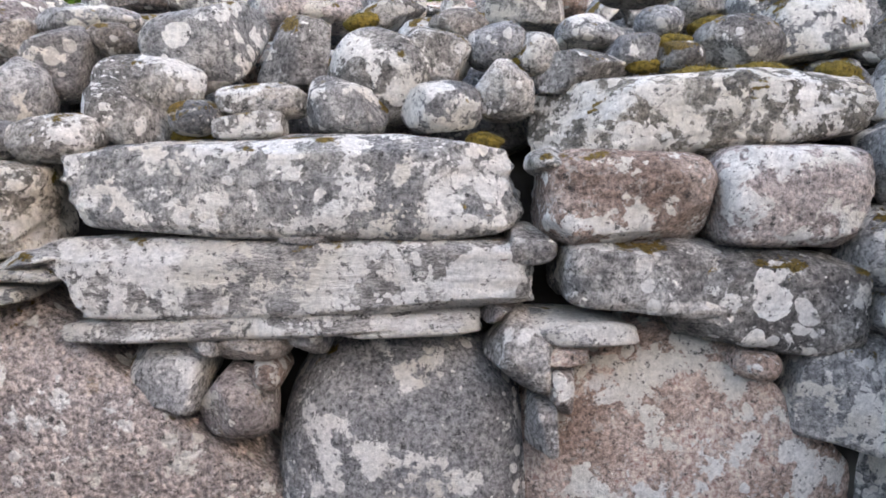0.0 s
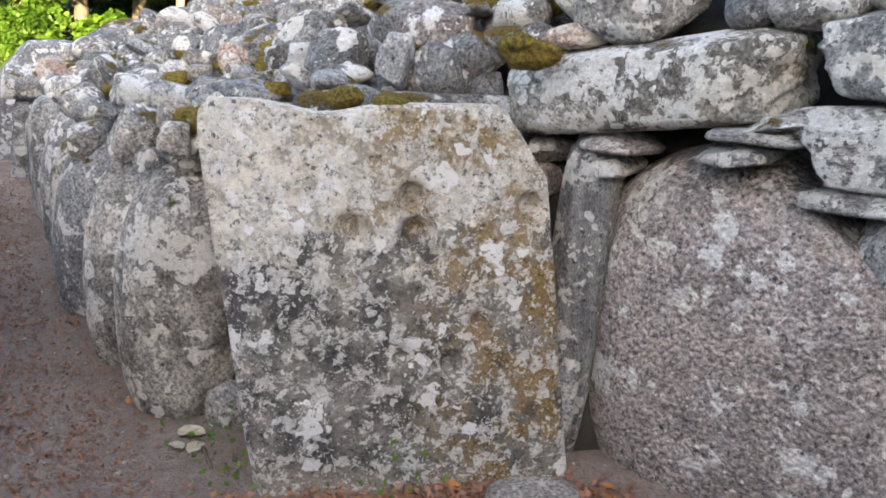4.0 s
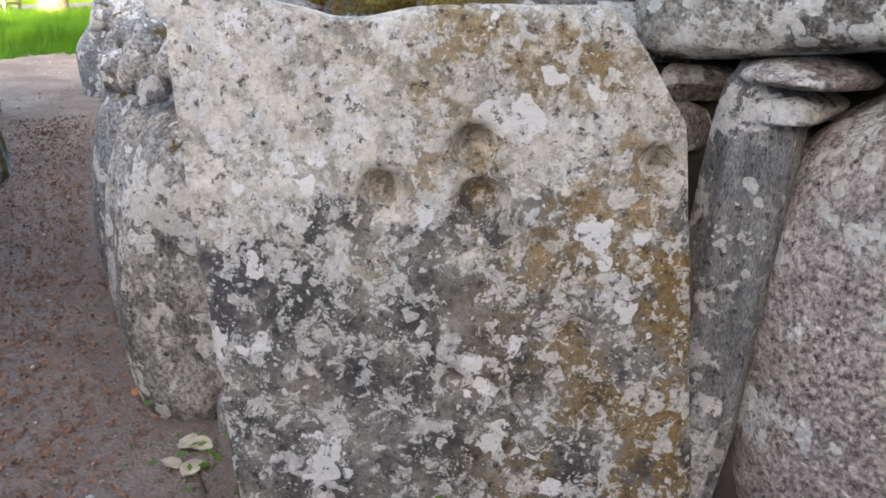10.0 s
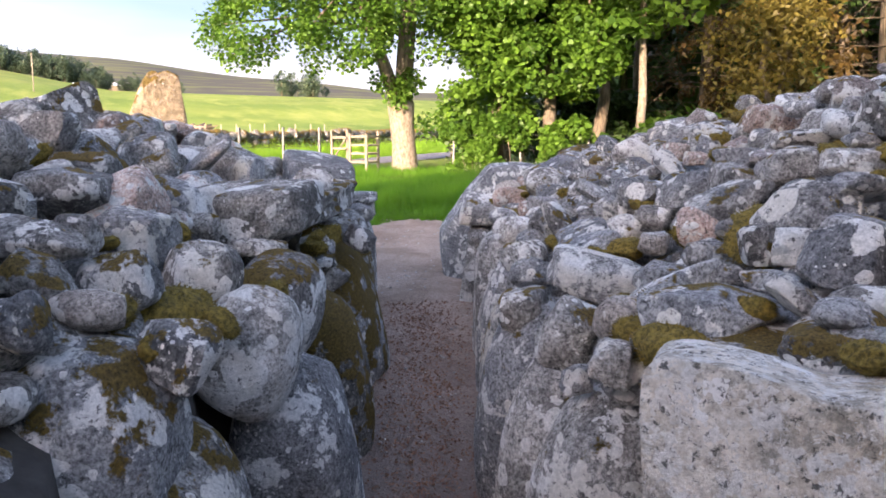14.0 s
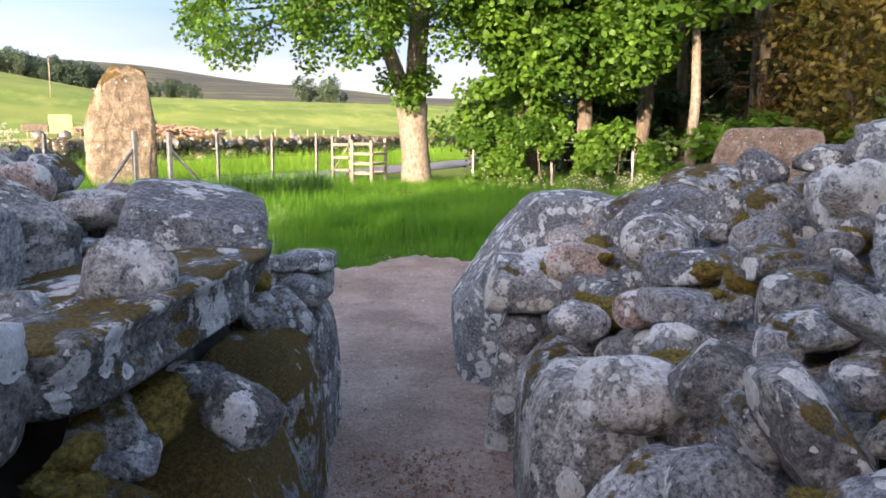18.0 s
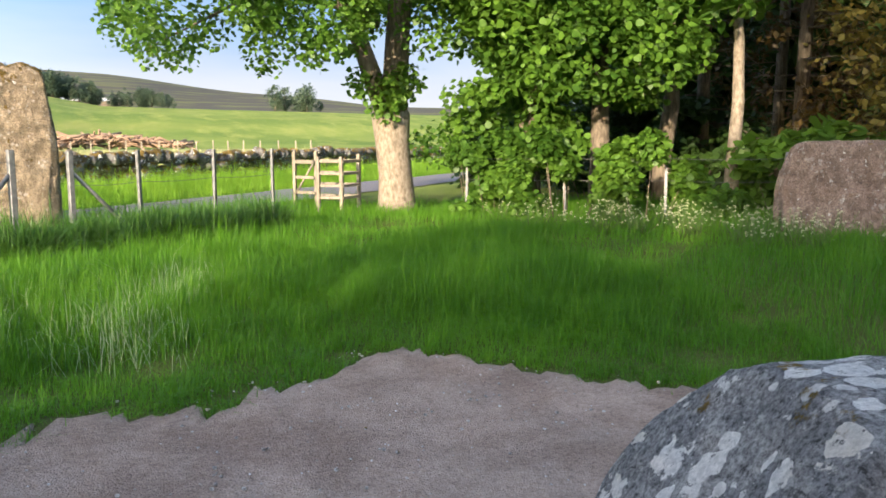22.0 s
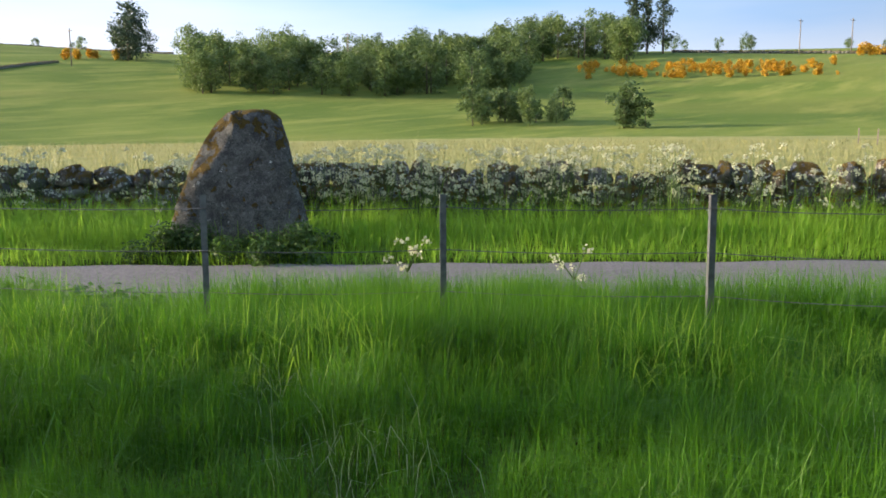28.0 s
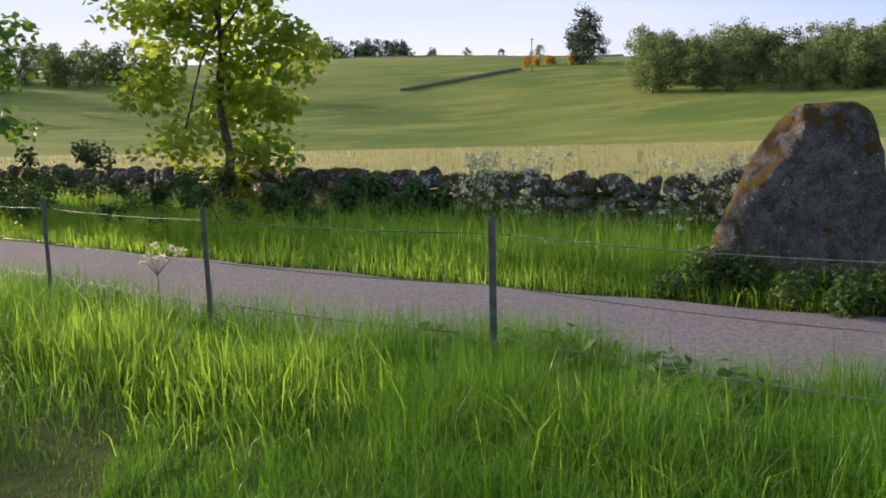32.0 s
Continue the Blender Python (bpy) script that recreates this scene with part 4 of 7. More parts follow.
def fence_post(x, y, top=1.72, lean=0.0):
    """A galvanised angle-iron stake."""
    g = float(ground(x, y))
    ob = root("fence_post", (x, y, g), "thin galvanised steel fence stake in long grass", "fence post", "roadside fence")
    h = top - g + 0.25
    bm = bmesh.new()
    for size, off in (((0.042, 0.005, h), (0, 0, 0)), ((0.005, 0.042, h), (0.0185, 0.0185 + 0.005, 0))):
        m = pose(x, y, g - 0.25, 0, lean, 50) @ pose(off[0], off[1], h / 2)
        bmesh.ops.create_cube(bm, size=1.0, matrix=m @ Matrix.Diagonal((*size, 1)))
    part("stake", bm, STEEL, ob)
    return ob


def fence_run(points, group, heights=(1.62, 1.30, 0.98), sag=0.02):
    """Wires strung along points."""
    ob = root("fence_wire", (points[0][0], points[0][1], 1.0), "slack plain steel fence wires between stakes", "wire", group)
    for h in heights:
        pts = []
        for (ax, ay), (bx, by) in zip(points, points[1:]):
            for t in np.linspace(0, 1, 9)[:-1]:
                pts.append((ax + (bx - ax) * t, ay + (by - ay) * t, h - sag * 4 * t * (1 - t)))
        pts.append((*points[-1], h))
        rod("strand", pts, [0.0035] * len(pts), WIRE, ob, 5)


def blades(xy, height, width, lean, rng, base=None):
    """Verts and faces for bent grass blades rooted at the points."""
    n = len(xy)
    z = ground(xy[:, 0], xy[:, 1]) if base is None else base
    a = rng.uniform(0, 2 * math.pi, n)
    side = np.stack([np.cos(a), np.sin(a), np.zeros(n)], -1)
    b = a + math.pi / 2 + rng.normal(0, 0.5, n)
    bend = np.stack([np.cos(b), np.sin(b), np.zeros(n)], -1)
    root_ = np.stack([xy[:, 0], xy[:, 1], z - 0.02], -1)
    l = (lean * np.abs(rng.normal(0.6, 0.5, n)))[:, None]
    hh = height[:, None]
    up = np.array((0, 0, 1.0))
    w = width[:, None] / 2
    mid = root_ + up * hh * 0.55 + bend * hh * l * 0.3
    tip = root_ + up * hh * (1 - 0.35 * np.clip(l, 0, 1.2)) + bend * hh * l
    v = np.stack([root_ - side * w, root_ + side * w, mid + side * w * 0.8, mid - side * w * 0.8, tip], 1).reshape(-1, 3)
    k = np.arange(n)[:, None] * 5
    quad = k + np.array([[0, 1, 2, 3]])
    tri = k + np.array([[3, 2, 4]])
    return v, quad, tri


def grass_patch(name, xy, height, width, lean, mat, label, seed):
    rng = np.random.default_rng(seed)
    v, q, t = blades(xy, height, width, lean, rng)
    f = np.concatenate([q[:, [0, 1, 2]], q[:, [0, 2, 3]], t])
    ob = put(name, mesh_of(name, v, f, mat, False))
    return tagged(ob, label, "grass", kind="stuff")


BARE = ((-19.9, 4.1, 0.34),)


def lawn(name, n, xs, ys, wide, seed, label):
    rng = np.random.default_rng(seed)
    x, y = rng.uniform(*xs, n), rng.uniform(*ys, n)
    side = track_distance(x, y, ROAD) * NEAR_SIDE
    edge = -gravel_edge(x, y) + 0.10 * rng.normal(size=n)
    for bx, by, br in BARE:
        edge = np.minimum(edge, 2.0 * (np.hypot(x - bx, y - by) - br) + 0.15 * rng.normal(size=n))
    ok = (edge > 0) & (side > 1.3 + 0.25 * rng.random(n))
    ok &= rng.random(n) < np.clip(edge / 0.2, 0.6, 1)
    x, y, edge, road = x[ok], y[ok], edge[ok], side[ok]
    tall = 0.09 + 0.10 * ss(0.0, 1.2, edge) + 0.22 * ss(4.2, 2.4, road) + 0.12 * ss(1.8, -1.5, y) * ss(0.4, 2.0, edge)
    tall *= 0.80 + 0.30 * np.sin(6.3 * x + 2.1 * np.sin(3.1 * y)) * np.sin(5.7 * y + 1.7 * np.sin(2.9 * x)) + 0.40 * (np.sin(1.3 * x + 0.7 * y) * np.sin(0.9 * y - 0.5 * x) + 0.3) + 0.15 * np.sin(4.1 * x) * np.sin(3.7 * y)
    tall *= 1 - 0.62 * np.exp(-((x + 9.6) ** 2 + (y + 5.6) ** 2) / 1.6)
    h = np.clip(tall * rng.lognormal(0, 0.30, len(x)), 0.04, 0.62)
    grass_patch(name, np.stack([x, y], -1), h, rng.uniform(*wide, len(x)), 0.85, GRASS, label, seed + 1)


def rim_tufts():
    """Short tufts that hang over the ragged rim of the gravel."""
    rng = np.random.default_rng(23)
    x, y = rng.uniform(-14.5, -8.5, 330000), rng.uniform(-7, 7, 330000)
    e = -gravel_edge(x, y)
    tuft = np.sin(9 * x + 4 * y) * np.sin(8 * y - 5 * x) + 0.5 * np.sin(21 * x) * np.sin(19 * y)
    ok = (e > -0.06 - 0.26 * np.clip(tuft, 0, 1)) & (e < 0.22) & (rng.random(len(e)) < np.clip(1 + 3.2 * e, 0.25, 1))
    x, y, e = x[ok], y[ok], e[ok]
    h = (0.055 + 0.25 * np.clip(e + 0.05, 0, 0.25)) * rng.lognormal(0, 0.35, len(x))
    grass_patch("rim_grass", np.stack([x, y], -1), h, rng.uniform(0.003, 0.007, len(x)), 1.2, GRASS, "short tufted grass at the rim of the path", 24)


def grow_grass():
    rng = np.random.default_rng(8)
    rim_tufts()
    lawn("grass", 290000, (-23, -6), (-13, 12.5), (0.004, 0.008), 8, "long fresh green meadow grass")
    lawn("near_grass", 320000, (-16.5, -9.4), (-7, 6.5), (0.0028, 0.006), 18, "fine fresh green grass beside the path")
    mid = np.array([(x, y) for x, y, _ in along(ROAD, 0.05) if -44 < x < 2])
    pick = mid[rng.integers(len(mid), size=125000)]
    off = 1.45 + 3.6 * rng.random(len(pick))
    x, y = pick[:, 0] - 0.72 * off + rng.normal(0, 0.05, len(pick)), pick[:, 1] - 0.69 * off
    ok = (np.abs(track_distance(x, y, DYKE)) > 0.15) & (track_distance(x, y, ROAD) * NEAR_SIDE < -1.38)
    x, y, off = x[ok], y[ok], off[ok]
    h = (0.20 + 0.26 * ss(1.5, 2.6, off) + 0.02 * ss(3.2, 4.6, off)) * rng.lognormal(0, 0.28, len(x))
    grass_patch("verge_grass", np.stack([x, y], -1), h, rng.uniform(0.008, 0.015, len(x)), 0.8, GRASS_VERGE_SUNNY, "tall rank grass on the far road verge", 10)


NEAR_SIDE = 1.0 if track_distance(np.array([-9.0]), np.array([0.0]), ROAD)[0] > 0 else -1.0


def along(line, step):
    out, rest = [], 0.0
    for (ax, ay), (bx, by) in zip(line, line[1:]):
        n = math.hypot(bx - ax, by - ay)
        t = rest
        while t < n:
            out.append((ax + (bx - ax) * t / n, ay + (by - ay) * t / n, math.degrees(math.atan2(by - ay, bx - ax))))
            t += step
        rest = t - n
    return out


def dry_dyke():
    """The drystone field wall past the road."""
    rng = np.random.default_rng(12)
    ob = root("field_wall", (-18, -10, 0.5), "low tumbled drystone field wall with upright cope stones", "wall")
    near, rest = [], []
    for course, (zz, hh) in enumerate(((0.10, 0.30), (0.32, 0.30), (0.54, 0.28), (0.78, 0.34))):
        for x, y, a in along(DYKE, 0.31):
            if x > 2 or x < -45 or (course == 3 and rng.random() < 0.01):
                continue
            q = (x + rng.normal(0, 0.07), y + rng.normal(0, 0.07), float(ground(x, y)) + zz + rng.normal(0, 0.04), a, hh, course)
            (near if (-30 < x < -9 and course >= 2) else rest).append(q)
    near, rest = near[:300], rest + near[300:]
    vs, fs = [], []
    for i, (x, y, z, a, hh, course) in enumerate(near + rest):
        w = rng.uniform(0.38, 0.6) if course < 3 else rng.uniform(0.22, 0.5)
        h = hh * rng.uniform(0.9, 1.25) * (1 if course < 3 else rng.uniform(0.7, 1.25))
        turn = (rng.normal(0, 8), rng.normal(0, 8), a + rng.normal(0, 12))
        if i < len(near):
            lay("stone", proto("rubble", int(rng.integers(12)), ROCK_DYKE), ob, (x, y, z + h * 0.1), (w, 0.42, h), turn)
        else:
            v, f = RUB[i % 9]
            rot = np.array(pose(0, 0, 0, *turn).to_3x3())
            fs.append(f + len(vs) * len(v))
            vs.append((v * (w / 2, 0.24, h / 2)) @ rot.T + (x, y, z + h * 0.1))
    rest_ob = put("lower_courses", mesh_of("lower_courses", np.concatenate(vs), np.concatenate(fs), ROCK_DYKE), ob)
    tagged(rest_ob, kind="stuff")


RUB = [rock_shape(1200 + i, 3, 0.12, 0.10, 5) for i in range(9)]
ROCK_DYKE = rock_material("dyke_stone", (0.085, 0.075, 0.060), (0.26, 0.225, 0.18), 0.34, 0.95, 0.6)


def leaves(centres, spread, count, size, rng, lobed=False, droop=0.35, flat=1.0):
    """Leaf faces strewn in soft clumps round the centres."""
    idx = rng.integers(len(centres), size=count)
    off = rng.normal(size=(count, 3))
    off *= (rng.random(count) ** 0.4 / np.linalg.norm(off, axis=1))[:, None]
    p = centres[idx, :3] + off * centres[idx, 3:4] * spread * np.array((1.0, 1.0, flat))
    n = rng.normal(size=(count, 3)) * 0.55 + off * 0.5 + np.array((0, 0, 0.75))
    n /= np.linalg.norm(n, axis=1)[:, None]
    t = rng.normal(size=(count, 3)) + np.array((0, 0, -droop))
    t -= n * np.sum(t * n, 1)[:, None]
    t /= np.linalg.norm(t, axis=1)[:, None]
    b = np.cross(n, t)
    s = (size * rng.uniform(0.6, 1.25, count))[:, None]
    k = np.arange(count)[:, None]
    if lobed:
        v = np.stack([p, p + s * (0.20 * t + 0.46 * b), p + s * (0.62 * t + 0.40 * b), p + s * (0.98 * t + 0.05 * n), p + s * (0.62 * t - 0.40 * b), p + s * (0.20 * t - 0.46 * b)], 1)
        f = np.concatenate([k * 6 + np.array([[0, 1, 2]]), k * 6 + np.array([[0, 2, 3]]), k * 6 + np.array([[0, 3, 4]]), k * 6 + np.array([[0, 4, 5]])])
    else:
        v = np.stack([p, p + s * (0.45 * t + 0.30 * b + 0.08 * n), p + s * t, p + s * (0.45 * t - 0.30 * b + 0.08 * n)], 1)
        f = np.concatenate([k * 4 + np.array([[0, 1, 2]]), k * 4 + np.array([[0, 2, 3]])])
    return v.reshape(-1, 3), f


def broad_tree(at, height, trunk_r, crown, clumps, count, size, seed, label, bark=BARK, leaf=LEAF, lobed=True, lean=(0, 0), fork=0.35, limbs=7):
    """A broadleaved tree: tapered trunk, limbs and a crown of leaf clumps. crown: centre height, half width, half height."""
    rng = np.random.default_rng(seed)
    x, y = at
    g = float(ground(x, y))
    ob = root("tree", (x, y, g), label, "tree")
    top = Vector((x + lean[0], y + lean[1], g + height * 0.9))
    basep = Vector((x, y, g - 0.2))
    pts = [basep.lerp(top, t) + Vector((rng.normal(0, 0.05), rng.normal(0, 0.05), 0)) * (6 * t) for t in np.linspace(0, 1, 9)]
    rad = [trunk_r * (1.25 if t == 0 else 1.0) * (1 - 0.85 * t) for t in np.linspace(0, 1, 9)]
    rod("trunk", pts, rad, bark, ob, 12)
    cz, cw, ch = crown
    cen = []
    for i in range(clumps):
        d = rng.normal(size=3)
        d /= np.linalg.norm(d)
        q = rng.random() ** 0.45
        cen.append((x + lean[0] * 0.6 + d[0] * cw * q, y + lean[1] * 0.6 + d[1] * cw * q, g + cz + d[2] * ch * q, rng.uniform(0.45, 0.95) * (cw / 2.6) ** 0.5))
    cen = np.array(cen)
    for i in range(limbs):
        start = pts[2].lerp(pts[7], fork + (1 - fork) * i / limbs)
        end = Vector(cen[int(rng.integers(clumps))][:3])
        mid = start.lerp(end, 0.5) + Vector((0, 0, 0.25))
        rod("limb", [start, mid, end], [trunk_r * 0.36, trunk_r * 0.22, 0.02], bark, ob, 7)
    v, f = leaves(cen, 1.15, count, size, rng, lobed, 0.35, 0.5 if lobed else 1.0)
    v[:, 2] = np.maximum(v[:, 2], g + 0.05)
    put("crown", mesh_of("crown", v, f, leaf, False), ob)
    return ob


def conifer(at, height, r, seed, label, green=False, bare=0.45, count=5200):
    """A close-grown conifer: straight pole, dead lower branches, drooping sprays."""
    rng = np.random.default_rng(seed)
    x, y = at
    g = float(ground(x, y))
    ob = root("conifer", (x, y, g), label, "tree")
    rod("trunk", [(x, y, g - 0.2), (x + rng.normal(0, 0.1), y + rng.normal(0, 0.1), g + height * 0.5), (x, y, g + height)], [0.17, 0.12, 0.02], BARK, ob, 8)
    cen, vs, fs = [], [], []
    for z in np.arange(1.0, height, 0.33):
        for _ in range(3):
            a = rng.uniform(0, 6.28)
            l = r * (1 - z / height) ** 0.7 * rng.uniform(0.5, 1.1) + 0.2
            p = [(x, y, g + z), (x + l * 0.6 * math.cos(a), y + l * 0.6 * math.sin(a), g + z - 0.02), (x + l * math.cos(a), y + l * math.sin(a), g + z - 0.28 * l)]
            v, f = tube(p, [0.022, 0.014, 0.005], 4)
            fs += [tuple(k + len(vs) for k in q) for q in f]
            vs += v
            if z > height * bare or rng.random() < 0.3:
                for t in (0.55, 0.8, 1.0):
                    cen.append((x + l * t * math.cos(a), y + l * t * math.sin(a), g + z - 0.2 * l * t * t, 0.28))
    tagged(put("branchwork", mesh_of("branchwork", vs, fs, BARK), ob), kind="stuff")
    v, f = leaves(np.array(cen), 1.0, count, 0.2, rng, False, 1.2)
    put("sprays", mesh_of("sprays", v, f, LEAF_DARK if green else NEEDLE, False), ob)
    return ob


def shrub(at, w, h, count, size, seed, label, leaf=LEAF, name="shrub", base=None, lobed=True):
    rng = np.random.default_rng(seed)
    x, y = at
    g = float(ground(x, y)) if base is None else base
    ob = root(name, (x, y, g), label, "shrub")
    cen, vs, fs = [], [], []
    for _ in range(max(6, int(w * h * 7))):
        a, q = rng.uniform(0, 6.28), rng.random() ** 0.5 * w
        zz = h * rng.random() ** 0.7 * (1 - 0.35 * (q / w) ** 2)
        cen.append((x + q * math.cos(a), y + q * math.sin(a), g + zz, rng.uniform(0.16, 0.3) * max(1.0, h / 1.4)))
        if len(fs) < 80:
            v, f = tube([(x + 0.5 * q * math.cos(a), y + 0.5 * q * math.sin(a), g - 0.05), cen[-1][:3]], [0.012, 0.004], 4)
            fs += [tuple(k + len(vs) for k in qq) for qq in f]
            vs += v
    tagged(put("stemwork", mesh_of("stemwork", vs, fs, BARK), ob), kind="stuff")
    v, f = leaves(np.array(cen), 1.0, count, size, rng, lobed)
    v[:, 2] = np.maximum(v[:, 2], g + 0.02)
    put("foliage", mesh_of("foliage", v, f, leaf, False), ob)
    return ob


def far_wood(name, spots, height, label, mat, seed, count=500, leaf=0.10):
    """A far stand of trees: many small crowns of leaf clumps."""
    rng = np.random.default_rng(seed)
    x0, y0 = spots[0]
    ob = root(name, (x0, y0, float(ground(x0, y0))), label, "wood", kind="stuff")
    vs, fs, n = [], [], 0
    tv, tf = [], []
    for x, y in spots:
        g = float(ground(x, y))
        h = height * rng.uniform(0.55, 1.3)
        w = h * rng.uniform(0.32, 0.5)
        cen = []
        for _ in range(26):
            d = rng.normal(size=3)
            d /= np.linalg.norm(d)
            q = rng.uniform(0.6, 1.0)
            cen.append((x + d[0] * w * 0.8 * q, y + d[1] * w * 0.8 * q, g + h * 0.50 + d[2] * h * 0.48 * q, w * rng.uniform(0.20, 0.42)))
        v, f = leaves(np.array(cen), 1.0, count, h * leaf, rng, False)
        vs.append(v)
        fs.append(f + n)
        n += len(v)
        a, b = tube([(x, y, g - 0.5), (x, y, g + h * 0.6)], [h * 0.02, h * 0.008], 5)
        tf += [tuple(k + len(tv) for k in q) for q in b]
        tv += a
    put("foliage", mesh_of("foliage", np.concatenate(vs), np.concatenate(fs), mat, False), ob)
    put("trunks", mesh_of("trunks", tv, tf, BARK), ob)
    return ob


# ---- the cairn's stones ----
chamber_wall = root("chamber_wall", (-0.4, 2.3, 0.0), "drystone chamber wall of lichened slabs over round boulders", "wall")
hero(chamber_wall, "boulder", ROCK_GRIT, (-1.06, 2.42, 0.48), (1.30, 0.72, 1.36), (0, 0, 0), 1101, 0.16, 0.03, (((0.62, 0, 0.78), 0.72),), 6, 0)
hero(chamber_wall, "boulder", ROCK_BLUE, (-0.10, 2.42, 0.42), (0.76, 0.66, 1.28), (0, 0, 0), 1102, 0.16, 0.03, (), 6, 0)
hero(chamber_wall, "boulder", ROCK_PINK, (0.72, 2.42, 0.42), (1.08, 0.66, 1.34), (0, 0, 0), 1103, 0.14, 0.04, (((0.6, 0, 0.8), 0.80),), 6, 1)
hero(chamber_wall, "boulder", ROCK_PALE, (1.60, 2.30, 0.42), (0.95, 0.66, 1.1), (0, 0, -15), 1104, 0.1, 0.05)
hero(chamber_wall, "upright_slab", ROCK_UPRIGHT, (-1.70, 2.20, 0.58), (0.20, 0.36, 1.22), (0, 5, 20), 1105, 0.5, 0.05)
rock(chamber_wall, "stone", "slab", ROCK, (-1.63, 2.02, 0.30), (0.09, 0.10, 0.30), (0, 6, 30))
cup_marked_stone()
hero(north, "kerb_boulder", ROCK_KERB, (*passage_point(6.0, -0.76), 0.60), (1.15, 1.25, 1.62), (0, 0, HEAD), 1110, 0.14, 0.035, (((0.0, 0.72, 0.70), 0.86), ((-0.8, 0, 0.6), 0.92)), 6, 2)
hero(south, "kerb_boulder", ROCK, (*passage_point(4.98, 0.70), 0.45), (0.66, 0.60, 1.20), (0, 2, HEAD), 1111, 0.35, 0.045)
hero(south, "capstone", ROCK, (*passage_point(5.00, 0.64), 1.09), (0.56, 0.46, 0.17), (4, 3, HEAD + 8), 1117, 0.5, 0.05, (), 5, 8)
rock(south, "stone", "cobble", ROCK, (*passage_point(5.08, 0.88), 1.11), (0.36, 0.32, 0.24), (0, 0, HEAD))
rock(south, "stone", "cobble", ROCK_PALE, (*passage_point(4.60, 0.60), 0.98), (0.36, 0.32, 0.28), (0, 0, HEAD))
rock(south, "stone", "block", ROCK_MOSSY, (*passage_point(4.55, 0.92), 1.10), (0.42, 0.36, 0.28), (0, 0, HEAD + 20))
rock(south, "stone", "block", ROCK_PALE, (*passage_point(4.75, 1.25), 1.20), (0.46, 0.40, 0.30), (0, 8, HEAD - 30))
hero(south, "boulder", ROCK_PALE, (-2.60, -0.50, 0.50), (0.80, 0.62, 1.25), (0, -3, 80), 1113, 0.12, 0.06)
rock(north, "stone", "cobble", ROCK_PLAIN, (-7.48, 3.15, 1.20), (0.24, 0.22, 0.17), (0, 0, 110))
rock(north, "stone", "cobble", ROCK_PALE, (-7.46, 3.00, 1.12), (0.25, 0.20, 0.13), (0, 4, 120))
rock(north, "stone", "block", ROCK_PINK, (-7.50, 3.36, 1.27), (0.20, 0.20, 0.16), (0, 0, 100))
rock(north, "stone", "cobble", ROCK_KERB, (-7.73, 3.57, 1.30), (0.34, 0.28, 0.20), (0, 0, 100))
hero(north, "stone", ROCK_MOSSY, (-2.22, 2.02, 1.20), (0.95, 0.36, 0.16), (0, 2, 46), 1195, 0.6, 0.05, (), 5, 8)
hero(chamber_wall, "stone", ROCK_WHITE, (-0.38, 2.26, 1.43), (1.24, 0.42, 0.29), (0, 0, 0), 1300, 0.55, 0.075, (), 6, 11)
hero(chamber_wall, "stone", ROCK_SLATE, (-0.39, 2.25, 1.19), (1.32, 0.40, 0.22), (0, 0, 0), 1301, 0.85, 0.075, (), 6, 12)
rock(chamber_wall, "stone", "slab", ROCK_SLATE, (-0.52, 2.25, 1.07), (0.96, 0.40, 0.08), (0, -2, 0))
rock(chamber_wall, "stone", "slab", ROCK_SLATE, (-1.03, 2.22, 1.24), (0.34, 0.35, 0.05), (0, -3, 0))
rock(chamber_wall, "stone", "slab", ROCK_SLATE, (-1.10, 2.22, 1.20), (0.32, 0.35, 0.05), (0, 0, 0))
rock(chamber_wall, "stone", "slab", ROCK_SLATE, (-1.18, 2.22, 1.14), (0.23, 0.35, 0.06), (0, -5, 0))
hero(chamber_wall, "stone", ROCK_WHITE, (0.73, 2.40, 1.64), (0.97, 0.45, 0.23), (0, -5, 0), 1306, 0.55, 0.075, (), 6, 11)
hero(chamber_wall, "stone", ROCK_PINK, (0.49, 2.27, 1.40), (0.47, 0.45, 0.27), (0, 2, 0), 1307, 0.55, 0.075, (), 6, 11)
hero(chamber_wall, "stone", ROCK_PINK, (0.93, 2.26, 1.41), (0.44, 0.45, 0.29), (0, 0, 0), 1308, 0.55, 0.075, (), 6, 11)
hero(chamber_wall, "stone", ROCK, (0.57, 2.27, 1.19), (0.52, 0.45, 0.22), (0, 3, 0), 1309, 0.55, 0.075, (), 6, 11)
hero(chamber_wall, "stone", ROCK, (0.87, 2.25, 1.14), (0.58, 0.42, 0.28), (0, 6, 0), 1310, 0.55, 0.075, (), 6, 11)
rock(chamber_wall, "stone", "block", ROCK_PALE, (1.28, 2.26, 1.27), (0.37, 0.45, 0.25), (0, 0, 0))
rock(chamber_wall, "stone", "block", ROCK, (1.27, 2.23, 1.09), (0.25, 0.40, 0.15), (0, 0, 0))
rock(chamber_wall, "stone", "block", ROCK, (1.28, 2.23, 1.50), (0.26, 0.40, 0.24), (0, -20, 0))
rock(chamber_wall, "stone", "block", ROCK_PALE, (1.39, 2.42, 1.71), (0.30, 0.40, 0.19), (0, 0, 0))
rock(chamber_wall, "stone", "slab", ROCK_PLAIN, (-0.35, 2.20, 1.30), (0.17, 0.25, 0.05), (0, 0, 0))
rock(chamber_wall, "stone", "slab", ROCK_PINK, (0.12, 2.20, 1.26), (0.14, 0.25, 0.06), (0, -3, 0))
rock(chamber_wall, "stone", "block", ROCK, (0.23, 2.22, 1.28), (0.14, 0.30, 0.11), (0, 0, 0))
